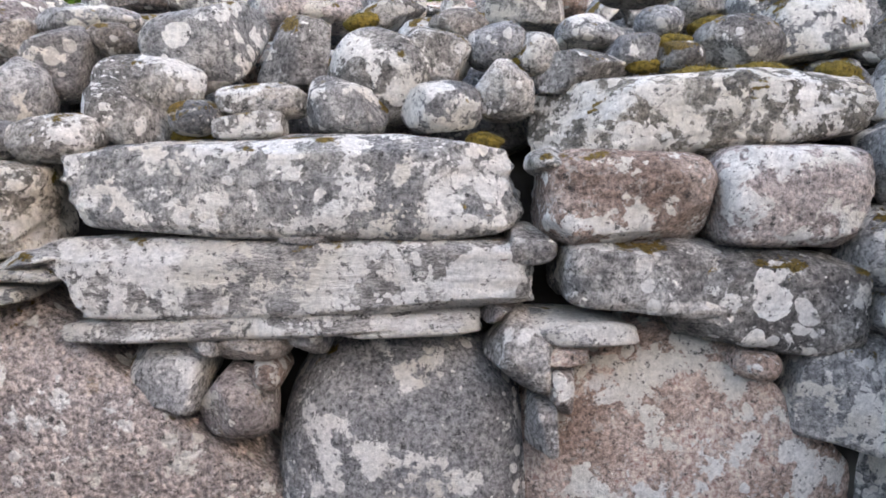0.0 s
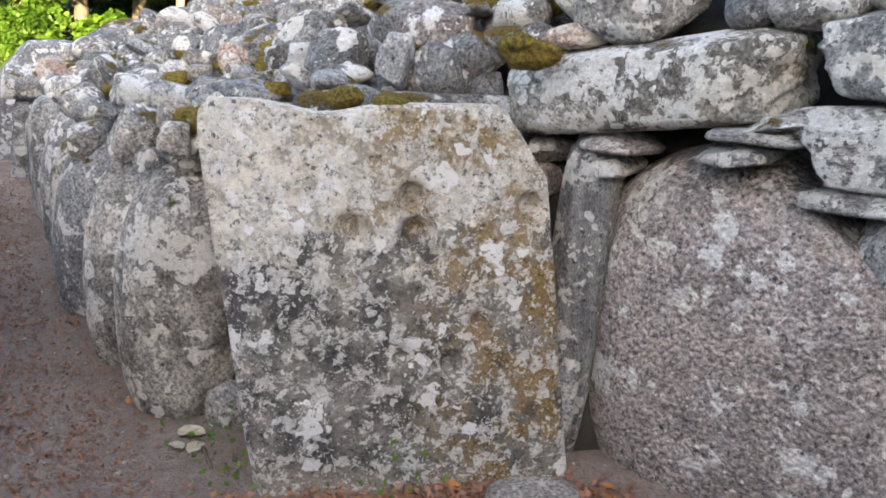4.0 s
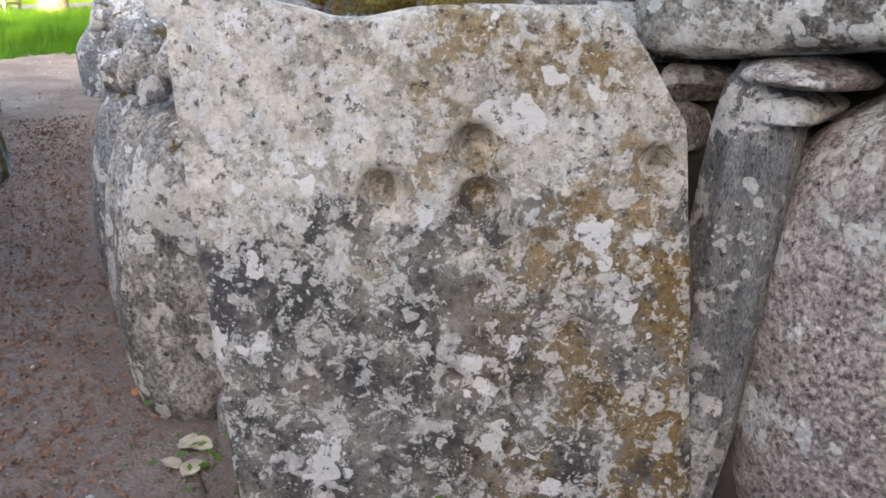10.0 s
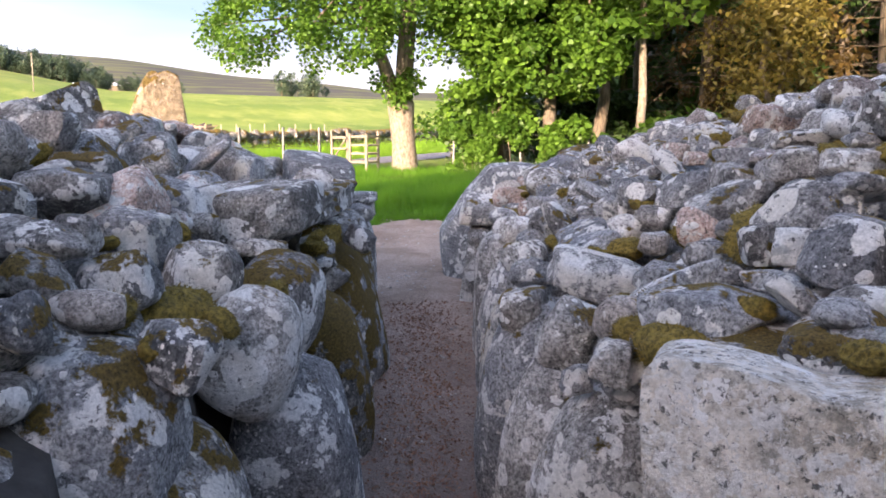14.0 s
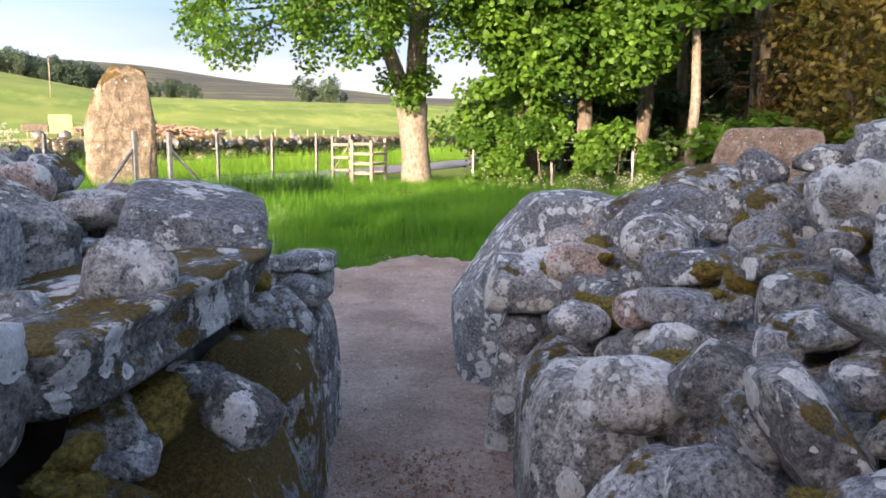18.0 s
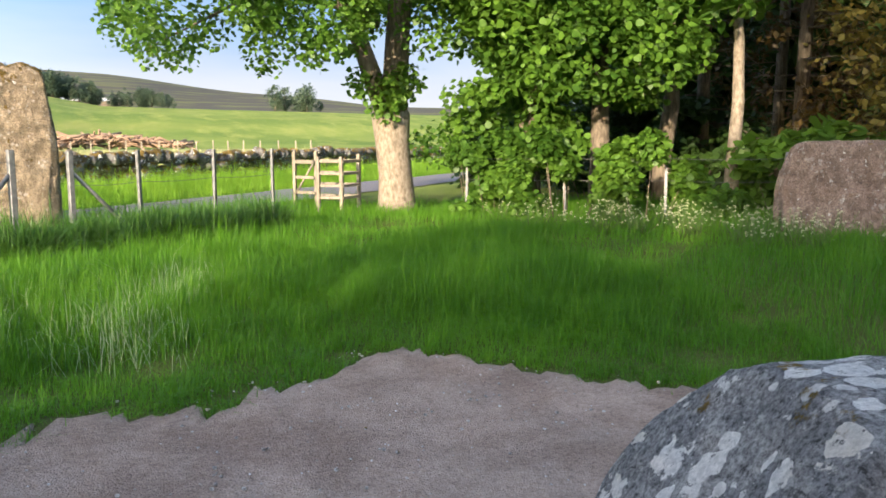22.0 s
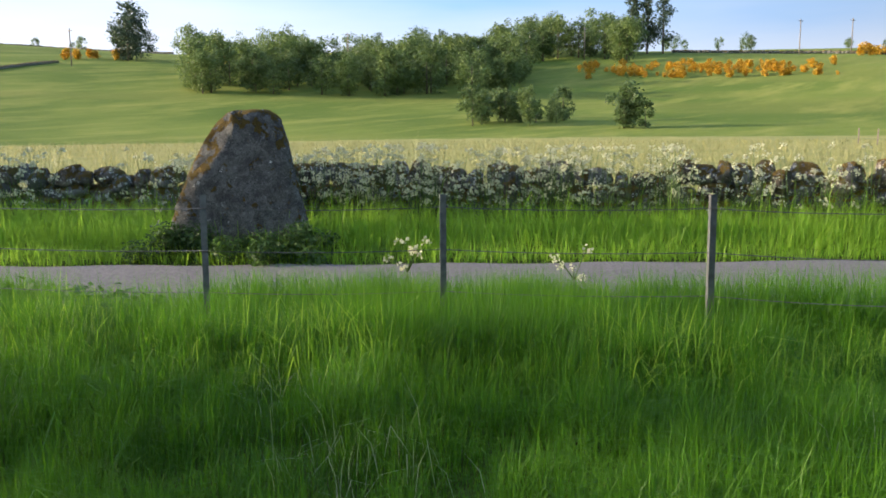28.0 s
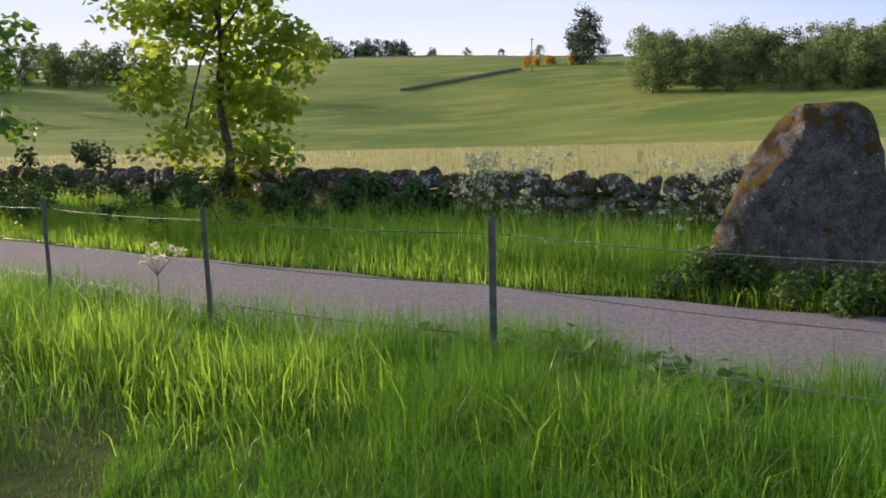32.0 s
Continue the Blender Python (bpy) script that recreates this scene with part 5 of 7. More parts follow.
rock(chamber_wall, "stone", "cobble", ROCK_PALE, (0.29, 2.20, 1.50), (0.14, 0.25, 0.08), (0, 0, 0))
rock(chamber_wall, "stone", "block", ROCK_PALE, (-0.74, 2.23, 0.93), (0.24, 0.35, 0.21), (0, 12, 0))
rock(chamber_wall, "stone", "block", ROCK_PLAIN, (-0.50, 2.22, 1.03), (0.21, 0.30, 0.13), (0, 0, 0))
rock(chamber_wall, "stone", "block", ROCK_PLAIN, (-0.34, 2.22, 1.04), (0.14, 0.30, 0.11), (0, 0, 0))
rock(chamber_wall, "stone", "block", ROCK_PLAIN, (-0.62, 2.19, 1.03), (0.12, 0.25, 0.10), (0, 0, 0))
rock(chamber_wall, "stone", "cobble", ROCK_PINK, (-0.46, 2.19, 0.93), (0.10, 0.25, 0.09), (0, 0, 0))
rock(chamber_wall, "stone", "cobble", ROCK_PINK, (-0.55, 2.21, 0.85), (0.22, 0.30, 0.21), (0, 0, 0))
rock(chamber_wall, "stone", "slab", ROCK_SLATE, (-0.08, 2.22, 1.07), (0.39, 0.30, 0.07), (0, -2, 0))
rock(chamber_wall, "stone", "slab", ROCK_PINK, (0.15, 2.20, 1.10), (0.10, 0.25, 0.05), (0, -8, 0))
rock(chamber_wall, "stone", "block", ROCK, (0.24, 2.21, 0.99), (0.22, 0.30, 0.19), (0, 30, 0))
rock(chamber_wall, "stone", "slab", ROCK_SLATE, (0.36, 2.22, 1.05), (0.34, 0.30, 0.08), (0, 3, 0))
rock(chamber_wall, "stone", "slab", ROCK_PINK, (0.32, 2.22, 0.99), (0.15, 0.30, 0.07), (0, 2, 0))
rock(chamber_wall, "stone", "block", ROCK_PINK, (0.33, 2.22, 0.89), (0.09, 0.30, 0.14), (0, 0, 0))
rock(chamber_wall, "stone", "block", ROCK_PLAIN, (0.28, 2.22, 0.78), (0.10, 0.30, 0.16), (0, 0, 0))
rock(chamber_wall, "stone", "cobble", ROCK_PINK, (0.85, 2.21, 0.96), (0.14, 0.30, 0.10), (0, 10, 0))
rock(chamber_wall, "stone", "block", ROCK_PALE, (1.18, 2.27, 0.88), (0.48, 0.50, 0.33), (0, 0, 0))
rock(chamber_wall, "stone", "block", ROCK_PALE, (1.34, 2.23, 0.65), (0.31, 0.40, 0.16), (0, 0, 0))
rock(chamber_wall, "stone", "cobble", ROCK_PALE, (-1.02, 2.21, 1.55), (0.27, 0.20, 0.13), (0, -6, 0))
rock(chamber_wall, "stone", "block", ROCK_PALE, (-0.86, 2.30, 1.62), (0.24, 0.24, 0.18), (0, 25, 0))
rock(chamber_wall, "stone", "cobble", ROCK_PALE, (-0.82, 2.37, 1.71), (0.33, 0.22, 0.16), (0, 8, 0))
rock(chamber_wall, "stone", "cobble", ROCK_PLAIN, (-1.10, 2.43, 1.77), (0.24, 0.24, 0.23), (0, 0, 0))
rock(chamber_wall, "stone", "block", ROCK_PALE, (-0.68, 2.50, 1.82), (0.35, 0.30, 0.25), (0, -15, 0))
rock(chamber_wall, "stone", "cobble", ROCK_PLAIN, (-0.96, 2.47, 1.84), (0.17, 0.18, 0.11), (0, 0, 0))
rock(chamber_wall, "stone", "block", ROCK, (-0.43, 2.46, 1.80), (0.22, 0.23, 0.24), (0, 10, 0))
rock(chamber_wall, "stone", "slab", ROCK_PALE, (-0.49, 2.32, 1.66), (0.27, 0.18, 0.10), (0, -4, 0))
rock(chamber_wall, "stone", "slab", ROCK_PALE, (-0.52, 2.25, 1.59), (0.19, 0.17, 0.08), (0, -3, 0))
rock(chamber_wall, "stone", "cobble", ROCK_MOSSY, (-0.67, 2.27, 1.61), (0.15, 0.18, 0.10), (0, 0, 0))
rock(chamber_wall, "stone", "block", ROCK_PALE, (-0.26, 2.33, 1.65), (0.23, 0.24, 0.18), (0, 0, 0))
rock(chamber_wall, "stone", "cobble", ROCK_PALE, (-0.18, 2.43, 1.75), (0.29, 0.28, 0.26), (0, 20, 0))
rock(chamber_wall, "stone", "cobble", ROCK_PALE, (-0.03, 2.48, 1.81), (0.25, 0.25, 0.19), (0, 18, 0))
rock(chamber_wall, "stone", "cobble", ROCK_PALE, (0.00, 2.32, 1.65), (0.23, 0.21, 0.15), (0, 0, 0))
rock(chamber_wall, "stone", "cobble", ROCK_PLAIN, (0.06, 2.54, 1.90), (0.20, 0.20, 0.12), (0, 0, 0))
rock(chamber_wall, "stone", "cobble", ROCK, (0.17, 2.49, 1.84), (0.20, 0.21, 0.14), (0, -10, 0))
rock(chamber_wall, "stone", "cobble", ROCK_PALE, (0.17, 2.36, 1.70), (0.18, 0.21, 0.18), (0, 0, 0))
rock(chamber_wall, "stone", "cobble", ROCK_MOSSY, (0.28, 2.45, 1.81), (0.14, 0.19, 0.14), (0, 0, 0))
rock(chamber_wall, "stone", "slab", ROCK, (0.40, 2.41, 1.76), (0.28, 0.20, 0.13), (0, -8, 0))
rock(chamber_wall, "stone", "cobble", ROCK_PALE, (0.45, 2.53, 1.89), (0.21, 0.19, 0.12), (0, 0, 0))
rock(chamber_wall, "stone", "cobble", ROCK, (0.67, 2.56, 1.93), (0.14, 0.18, 0.10), (0, 0, 0))
rock(chamber_wall, "stone", "cobble", ROCK, (0.57, 2.47, 1.83), (0.17, 0.19, 0.12), (0, 0, 0))
rock(chamber_wall, "stone", "cobble", ROCK_MOSSY, (0.70, 2.45, 1.81), (0.16, 0.18, 0.10), (0, 0, 0))
rock(chamber_wall, "stone", "cobble", ROCK, (0.91, 2.52, 1.86), (0.28, 0.24, 0.18), (0, 0, 0))
rock(chamber_wall, "stone", "block", ROCK_PALE, (1.15, 2.58, 1.92), (0.41, 0.27, 0.22), (0, 0, 0))
rock(chamber_wall, "stone", "cobble", ROCK, (1.37, 2.52, 1.88), (0.25, 0.23, 0.16), (0, 0, 0))
rock(chamber_wall, "stone", "cobble", ROCK_PALE, (-1.17, 2.33, 1.67), (0.19, 0.21, 0.21), (0, 20, 0))
rock(chamber_wall, "stone", "cobble", ROCK, (-1.19, 2.20, 1.54), (0.14, 0.18, 0.12), (0, 0, 0))
rock(chamber_wall, "stone", "cobble", ROCK_PINK, (-0.42, 2.75, 1.99), (0.35, 0.24, 0.18), (0, -5, 0))
rock(chamber_wall, "stone", "slab", ROCK_PALE, (-0.19, 2.61, 1.94), (0.18, 0.18, 0.10), (0, -20, 0))
rock(chamber_wall, "stone", "cobble", ROCK_PLAIN, (-1.24, 2.48, 1.85), (0.10, 0.16, 0.13), (0, 0, 0))
rock(chamber_wall, "stone", "cobble", ROCK, (-1.06, 2.53, 1.91), (0.33, 0.17, 0.09), (0, 0, 0))
rock(chamber_wall, "stone", "block", ROCK_PALE, (0.28, 2.67, 1.99), (0.28, 0.23, 0.17), (0, 0, 0))
rock(chamber_wall, "stone", "cobble", ROCK, (0.63, 2.63, 2.02), (0.26, 0.16, 0.07), (0, 0, 0))
rock(chamber_wall, "stone", "cobble", ROCK_PINK, (-0.95, 2.66, 2.00), (0.20, 0.16, 0.08), (0, 0, 0))
rock(chamber_wall, "stone", "cobble", ROCK_PALE, (-0.76, 2.73, 2.01), (0.23, 0.20, 0.13), (0, 0, 0))
hero(chamber_wall, "stone", ROCK_WHITE, (-1.50, 2.24, 1.32), (0.96, 0.42, 0.28), (0, -7, 0), 1371, 0.55, 0.075, (), 6, 11)
rock(chamber_wall, "stone", "slab", ROCK_PLAIN, (-1.82, 2.18, 1.10), (0.15, 0.25, 0.08), (0, 2, 0))
rock(chamber_wall, "stone", "cobble", ROCK_PINK, (-1.56, 2.20, 1.14), (0.25, 0.30, 0.08), (0, -2, 0))
rock(chamber_wall, "stone", "slab", ROCK_SLATE, (-1.58, 2.19, 1.07), (0.15, 0.25, 0.07), (0, 5, 0))
rock(chamber_wall, "stone", "block", ROCK_PINK, (-1.85, 2.18, 1.00), (0.10, 0.25, 0.13), (0, 0, 0))
rock(chamber_wall, "stone", "block", ROCK_PALE, (-1.54, 2.23, 1.53), (0.35, 0.30, 0.18), (0, -4, 0))
rock(chamber_wall, "stone", "cobble", ROCK_PALE, (-1.76, 2.24, 1.58), (0.19, 0.20, 0.13), (0, 0, 0))
rock(chamber_wall, "stone", "cobble", ROCK_PALE, (-1.59, 2.22, 1.57), (0.21, 0.19, 0.11), (0, 5, 0))
rock(chamber_wall, "stone", "cobble", ROCK_PALE, (-1.62, 2.34, 1.67), (0.32, 0.25, 0.20), (0, 22, 0))
rock(chamber_wall, "stone", "cobble", ROCK_PALE, (-1.50, 2.44, 1.76), (0.31, 0.28, 0.26), (0, 0, 0))
rock(chamber_wall, "stone", "cobble", ROCK, (-1.33, 2.33, 1.67), (0.15, 0.19, 0.13), (0, 0, 0))
rock(chamber_wall, "stone", "cobble", ROCK_MOSSY, (-1.89, 2.27, 1.63), (0.17, 0.18, 0.10), (0, 0, 0))
rock(chamber_wall, "stone", "cobble", ROCK_MOSSY, (-1.98, 2.15, 1.46), (0.19, 0.16, 0.08), (0, 0, 0))
rock(chamber_wall, "stone", "cobble", ROCK_PINK, (-1.73, 2.16, 1.47), (0.23, 0.17, 0.09), (0, -5, 0))
rock(chamber_wall, "stone", "cobble", ROCK_PALE, (-1.97, 2.19, 1.54), (0.22, 0.18, 0.11), (0, 0, 0))
rock(chamber_wall, "stone", "cobble", ROCK_PALE, (-2.10, 2.16, 1.41), (0.22, 0.20, 0.13), (0, 0, 0))
rock(chamber_wall, "stone", "cobble", ROCK, (-1.97, 2.37, 1.66), (0.23, 0.20, 0.13), (0, 0, 0))
rock(chamber_wall, "stone", "cobble", ROCK_PALE, (-3.31, 3.68, 1.98), (0.25, 0.21, 0.14), (0, 0, 0))
rock(chamber_wall, "stone", "cobble", ROCK_PALE, (-2.12, 2.46, 1.67), (0.16, 0.18, 0.10), (0, 0, 0))
rock(chamber_wall, "stone", "cobble", ROCK_PALE, (-1.77, 2.51, 1.76), (0.32, 0.23, 0.17), (0, -10, 0))
rock(chamber_wall, "stone", "cobble", ROCK_PALE, (-1.87, 2.41, 1.69), (0.22, 0.21, 0.14), (0, 0, 0))
rock(north, "stone", "slab", ROCK_MOSSY, (-2.67, 1.80, 1.17), (0.75, 0.50, 0.11), (0, 2, 40))
rock(north, "stone", "block", ROCK_PINK, (-2.35, 2.19, 1.47), (0.30, 0.28, 0.23), (0, 0, 40))
rock(north, "stone", "cobble", ROCK_PLAIN, (-2.24, 2.06, 1.33), (0.28, 0.21, 0.14), (0, -3, 40))
rock(north, "stone", "block", ROCK, (-2.31, 1.94, 1.38), (0.13, 0.18, 0.19), (0, 10, 40))
rock(north, "stone", "block", ROCK, (-2.09, 2.14, 1.29), (0.15, 0.19, 0.12), (0, 0, 40))
rock(north, "stone", "block", ROCK, (-2.77, 2.17, 1.41), (0.28, 0.22, 0.15), (0, 5, 40))
rock(north, "stone", "cobble", ROCK_PALE, (-2.47, 1.87, 1.33), (0.18, 0.16, 0.07), (0, 0, 40))

orthostats()
# stones heaped over both sides of the passage: parent, kind, rock, place, size, tilt, heading
HEAPED = [
    (north, "cobble", ROCK_PALE, (-4.68, 2.00, 1.10), (0.24, 0.18, 0.17), 0, 71),
    (north, "cobble", ROCK_BLUE, (-4.94, 2.17, 1.13), (0.19, 0.14, 0.14), 0, 71),
    (north, "slab", ROCK, (-4.88, 2.32, 1.20), (0.34, 0.25, 0.12), 58, 71),
    (north, "block", ROCK, (-5.31, 2.42, 1.19), (0.17, 0.18, 0.18), 20, 71),
    (north, "cobble", ROCK_PALE, (-5.47, 2.32, 1.12), (0.29, 0.22, 0.18), 8, 71),
    (north, "slab", ROCK, (-5.01, 2.30, 1.18), (0.16, 0.12, 0.06), 60, 71),
    (north, "block", ROCK_BLUE, (-5.62, 2.53, 1.19), (0.14, 0.11, 0.11), 25, 71),
    (north, "slab", ROCK, (-4.62, 2.27, 1.22), (0.24, 0.18, 0.09), -28, 71),
    (north, "slab", ROCK, (-4.44, 2.18, 1.21), (0.29, 0.22, 0.10), -28, 71),
    (north, "cobble", ROCK, (-5.27, 2.67, 1.30), (0.26, 0.19, 0.10), -8, 71),
    (north, "block", ROCK, (-4.96, 2.52, 1.28), (0.14, 0.11, 0.10), -20, 71),
    (north, "block", ROCK, (-4.83, 2.54, 1.30), (0.13, 0.16, 0.16), 0, 71),
    (north, "block", ROCK_PLAIN, (-4.77, 2.39, 1.25), (0.12, 0.09, 0.06), 0, 71),
    (north, "cobble", ROCK_PINK, (-6.02, 2.65, 1.19), (0.14, 0.12, 0.12), 0, 71),
    (north, "slab", ROCK_PLAIN, (-5.83, 2.68, 1.23), (0.23, 0.17, 0.11), 5, 71),
    (north, "block", ROCK_PALE, (-5.62, 2.71, 1.27), (0.11, 0.08, 0.07), 0, 71),
    (north, "block", ROCK, (-5.27, 2.56, 1.26), (0.10, 0.09, 0.09), 0, 71),
    (north, "cobble", ROCK_BLUE, (-6.20, 2.55, 1.12), (0.21, 0.16, 0.13), 10, 71),
    (north, "block", ROCK_PALE, (-7.09, 2.74, 1.08), (0.35, 0.27, 0.25), 4, 71),
    (north, "slab", ROCK_PINK, (-6.98, 2.95, 1.18), (0.30, 0.22, 0.18), 0, 71),
    (north, "block", ROCK, (-6.89, 3.28, 1.34), (0.45, 0.34, 0.32), -15, 71),
    (north, "slab", ROCK, (-6.17, 2.95, 1.29), (0.31, 0.23, 0.11), -5, 71),
    (north, "cobble", ROCK_PLAIN, (-6.11, 3.18, 1.40), (0.20, 0.15, 0.12), -15, 71),
    (north, "block", ROCK, (-6.36, 3.18, 1.37), (0.12, 0.09, 0.07), 0, 71),
    (north, "slab", ROCK, (-5.73, 2.95, 1.36), (0.25, 0.19, 0.10), 0, 71),
    (north, "cobble", ROCK_PLAIN, (-5.66, 3.05, 1.41), (0.17, 0.13, 0.11), -30, 71),
    (north, "block", ROCK, (-5.69, 3.18, 1.46), (0.15, 0.12, 0.08), 0, 71),
    (north, "block", ROCK, (-5.46, 3.14, 1.47), (0.18, 0.16, 0.16), 0, 71),
    (north, "slab", ROCK_BLUE, (-5.48, 2.95, 1.39), (0.12, 0.09, 0.04), 50, 71),
    (north, "block", ROCK, (-5.12, 2.79, 1.37), (0.19, 0.14, 0.10), 0, 71),
    (north, "cobble", ROCK, (-5.82, 3.52, 1.59), (0.15, 0.11, 0.10), 0, 71),
    (north, "cobble", ROCK_PLAIN, (-6.31, 3.54, 1.53), (0.13, 0.10, 0.07), 0, 71),
    (south, "block", ROCK_BLUE, (-6.00, 0.81, 1.43), (0.17, 0.27, 0.27), 10, 71),
    (south, "cobble", ROCK, (-5.81, 0.94, 1.34), (0.15, 0.11, 0.09), 0, 71),
    (south, "block", ROCK, (-6.42, 1.21, 1.31), (0.24, 0.18, 0.14), -12, 71),
    (south, "block", ROCK_BLUE, (-6.87, 1.00, 1.46), (0.31, 0.23, 0.12), -8, 71),
    (south, "block", ROCK_MOSSY, (-6.45, 0.80, 1.49), (0.22, 0.17, 0.16), 25, 71),
    (south, "slab", ROCK_BLUE, (-6.49, 1.02, 1.40), (0.12, 0.09, 0.04), 0, 71),
    (north, "cobble", ROCK_PLAIN, (-3.13, 1.61, 1.15), (0.18, 0.16, 0.16), 8, 70),
    (north, "block", ROCK_PALE, (-3.32, 1.52, 1.08), (0.18, 0.24, 0.24), 15, 70),
    (north, "block", ROCK_PALE, (-4.13, 1.76, 0.95), (0.24, 0.22, 0.22), -10, 70),
    (north, "block", ROCK_PALE, (-2.89, 1.43, 1.10), (0.13, 0.13, 0.13), 10, 70),
    (north, "block", ROCK, (-3.03, 1.40, 1.02), (0.09, 0.09, 0.09), 0, 70),
    (north, "slab", ROCK_SLATE, (-3.63, 1.85, 1.17), (0.44, 0.33, 0.19), 13, 70),
    (north, "slab", ROCK, (-3.32, 1.88, 1.23), (0.19, 0.15, 0.12), 10, 70),
    (north, "slab", ROCK, (-2.80, 1.68, 1.22), (0.38, 0.28, 0.18), -4, 70),
    (north, "cobble", ROCK_PALE, (-4.30, 1.87, 1.09), (0.22, 0.17, 0.14), 0, 70),
    (north, "cobble", ROCK, (-7.05, 2.71, 0.86), (0.20, 0.18, 0.18), 0, 70),
    (north, "slab", ROCK, (-7.42, 3.50, 1.36), (0.48, 0.36, 0.17), -22, 70),
    (north, "block", ROCK, (-5.43, 2.75, 1.31), (0.24, 0.19, 0.19), -10, 70),
    (north, "block", ROCK, (-4.87, 2.73, 1.38), (0.24, 0.18, 0.18), -5, 70),
    (north, "block", ROCK, (-4.33, 2.70, 1.44), (0.32, 0.24, 0.17), -10, 70),
    (north, "slab", ROCK, (-3.81, 2.52, 1.44), (0.35, 0.26, 0.12), -25, 70),
    (north, "block", ROCK_PINK, (-3.67, 2.25, 1.34), (0.17, 0.15, 0.15), 30, 70),
    (north, "cobble", ROCK, (-3.36, 2.04, 1.30), (0.10, 0.10, 0.10), 0, 70),
    (north, "cobble", ROCK, (-3.95, 2.06, 1.22), (0.13, 0.11, 0.11), 0, 70),
    (north, "slab", ROCK, (-4.24, 2.14, 1.22), (0.23, 0.18, 0.08), -20, 70),
    (north, "block", ROCK, (-4.17, 2.38, 1.33), (0.17, 0.13, 0.12), 0, 70),
    (north, "block", ROCK_PLAIN, (-3.76, 2.13, 1.28), (0.14, 0.11, 0.09), 0, 70),
    (north, "cobble", ROCK_PLAIN, (-3.44, 2.23, 1.37), (0.10, 0.08, 0.08), 0, 70),
    (north, "block", ROCK_PINK, (-3.47, 2.35, 1.41), (0.11, 0.08, 0.07), 0, 70),
    (north, "block", ROCK, (-3.14, 2.12, 1.36), (0.14, 0.14, 0.14), -20, 70),
    (north, "block", ROCK_BLUE, (-3.27, 2.36, 1.44), (0.17, 0.13, 0.11), -10, 70),
    (north, "slab", ROCK_PLAIN, (-4.30, 3.01, 1.58), (0.33, 0.25, 0.11), 0, 70),
    (north, "slab", ROCK, (-3.78, 2.83, 1.57), (0.33, 0.25, 0.18), -12, 70),
    (north, "slab", ROCK_PALE, (-3.45, 2.78, 1.60), (0.22, 0.17, 0.11), 0, 70),
    (north, "block", ROCK_BLUE, (-3.17, 2.50, 1.52), (0.20, 0.15, 0.13), -6, 70),
    (north, "cobble", ROCK_PALE, (-2.95, 2.31, 1.47), (0.09, 0.06, 0.05), 0, 70),
    (north, "block", ROCK_SLATE, (-2.97, 2.09, 1.37), (0.15, 0.13, 0.13), 0, 70),
    (north, "block", ROCK, (-2.71, 2.04, 1.39), (0.21, 0.21, 0.21), 15, 70),
    (north, "slab", ROCK, (-2.63, 1.81, 1.30), (0.19, 0.14, 0.07), 35, 70),
    (north, "cobble", ROCK, (-3.04, 1.91, 1.28), (0.11, 0.09, 0.09), 0, 70),
    (north, "slab", ROCK_PALE, (-2.84, 1.90, 1.31), (0.16, 0.12, 0.05), 0, 70),
    (north, "cobble", ROCK, (-2.42, 1.76, 1.31), (0.17, 0.13, 0.08), 10, 70),
    (north, "cobble", ROCK, (-4.87, 3.74, 1.81), (0.18, 0.13, 0.10), 0, 70),
    (north, "cobble", ROCK, (-4.20, 3.34, 1.74), (0.19, 0.16, 0.16), 0, 70),
    (north, "block", ROCK_BLUE, (-4.07, 3.43, 1.79), (0.22, 0.17, 0.17), 0, 70),
    (north, "slab", ROCK_PINK, (-4.69, 3.21, 1.61), (0.22, 0.16, 0.08), -30, 70),
    (north, "cobble", ROCK, (-4.50, 3.26, 1.66), (0.16, 0.13, 0.13), 0, 70),
    (north, "cobble", ROCK, (-5.48, 3.46, 1.61), (0.14, 0.11, 0.09), 0, 70),
    (north, "slab", ROCK, (-6.51, 3.85, 1.63), (0.30, 0.22, 0.12), 0, 70),
    (north, "block", ROCK_PINK, (-4.87, 3.14, 1.56), (0.17, 0.13, 0.08), 0, 70),
    (north, "slab", ROCK_MOSSY, (-3.64, 3.02, 1.68), (0.15, 0.12, 0.07), 0, 70),
    (south, "cobble", ROCK_PLAIN, (-3.26, 0.12, 1.27), (0.21, 0.16, 0.10), 5, 70),
    (south, "block", ROCK_MOSSY, (-3.56, 0.18, 1.28), (0.23, 0.19, 0.19), -15, 70),
    (south, "cobble", ROCK_PALE, (-3.90, 0.43, 1.23), (0.28, 0.25, 0.25), 10, 70),
    (south, "block", ROCK_BLUE, (-4.10, 0.21, 1.35), (0.31, 0.23, 0.19), 12, 70),
    (south, "slab", ROCK, (-4.35, -0.03, 1.49), (0.36, 0.27, 0.19), -4, 70),
    (south, "block", ROCK, (-3.70, -0.06, 1.41), (0.15, 0.11, 0.11), 0, 70),
    (south, "block", ROCK, (-3.89, 0.05, 1.39), (0.14, 0.14, 0.14), 0, 70),
    (south, "block", ROCK_MOSSY, (-3.39, -0.01, 1.34), (0.21, 0.16, 0.11), 18, 70),
    (south, "cobble", ROCK_MOSSY, (-3.04, -0.00, 1.29), (0.11, 0.16, 0.16), 10, 70),
    (south, "block", ROCK_MOSSY, (-3.16, 0.32, 1.17), (0.21, 0.19, 0.19), 25, 70),
    (south, "block", ROCK, (-4.76, 0.16, 1.46), (0.11, 0.12, 0.12), 20, 70),
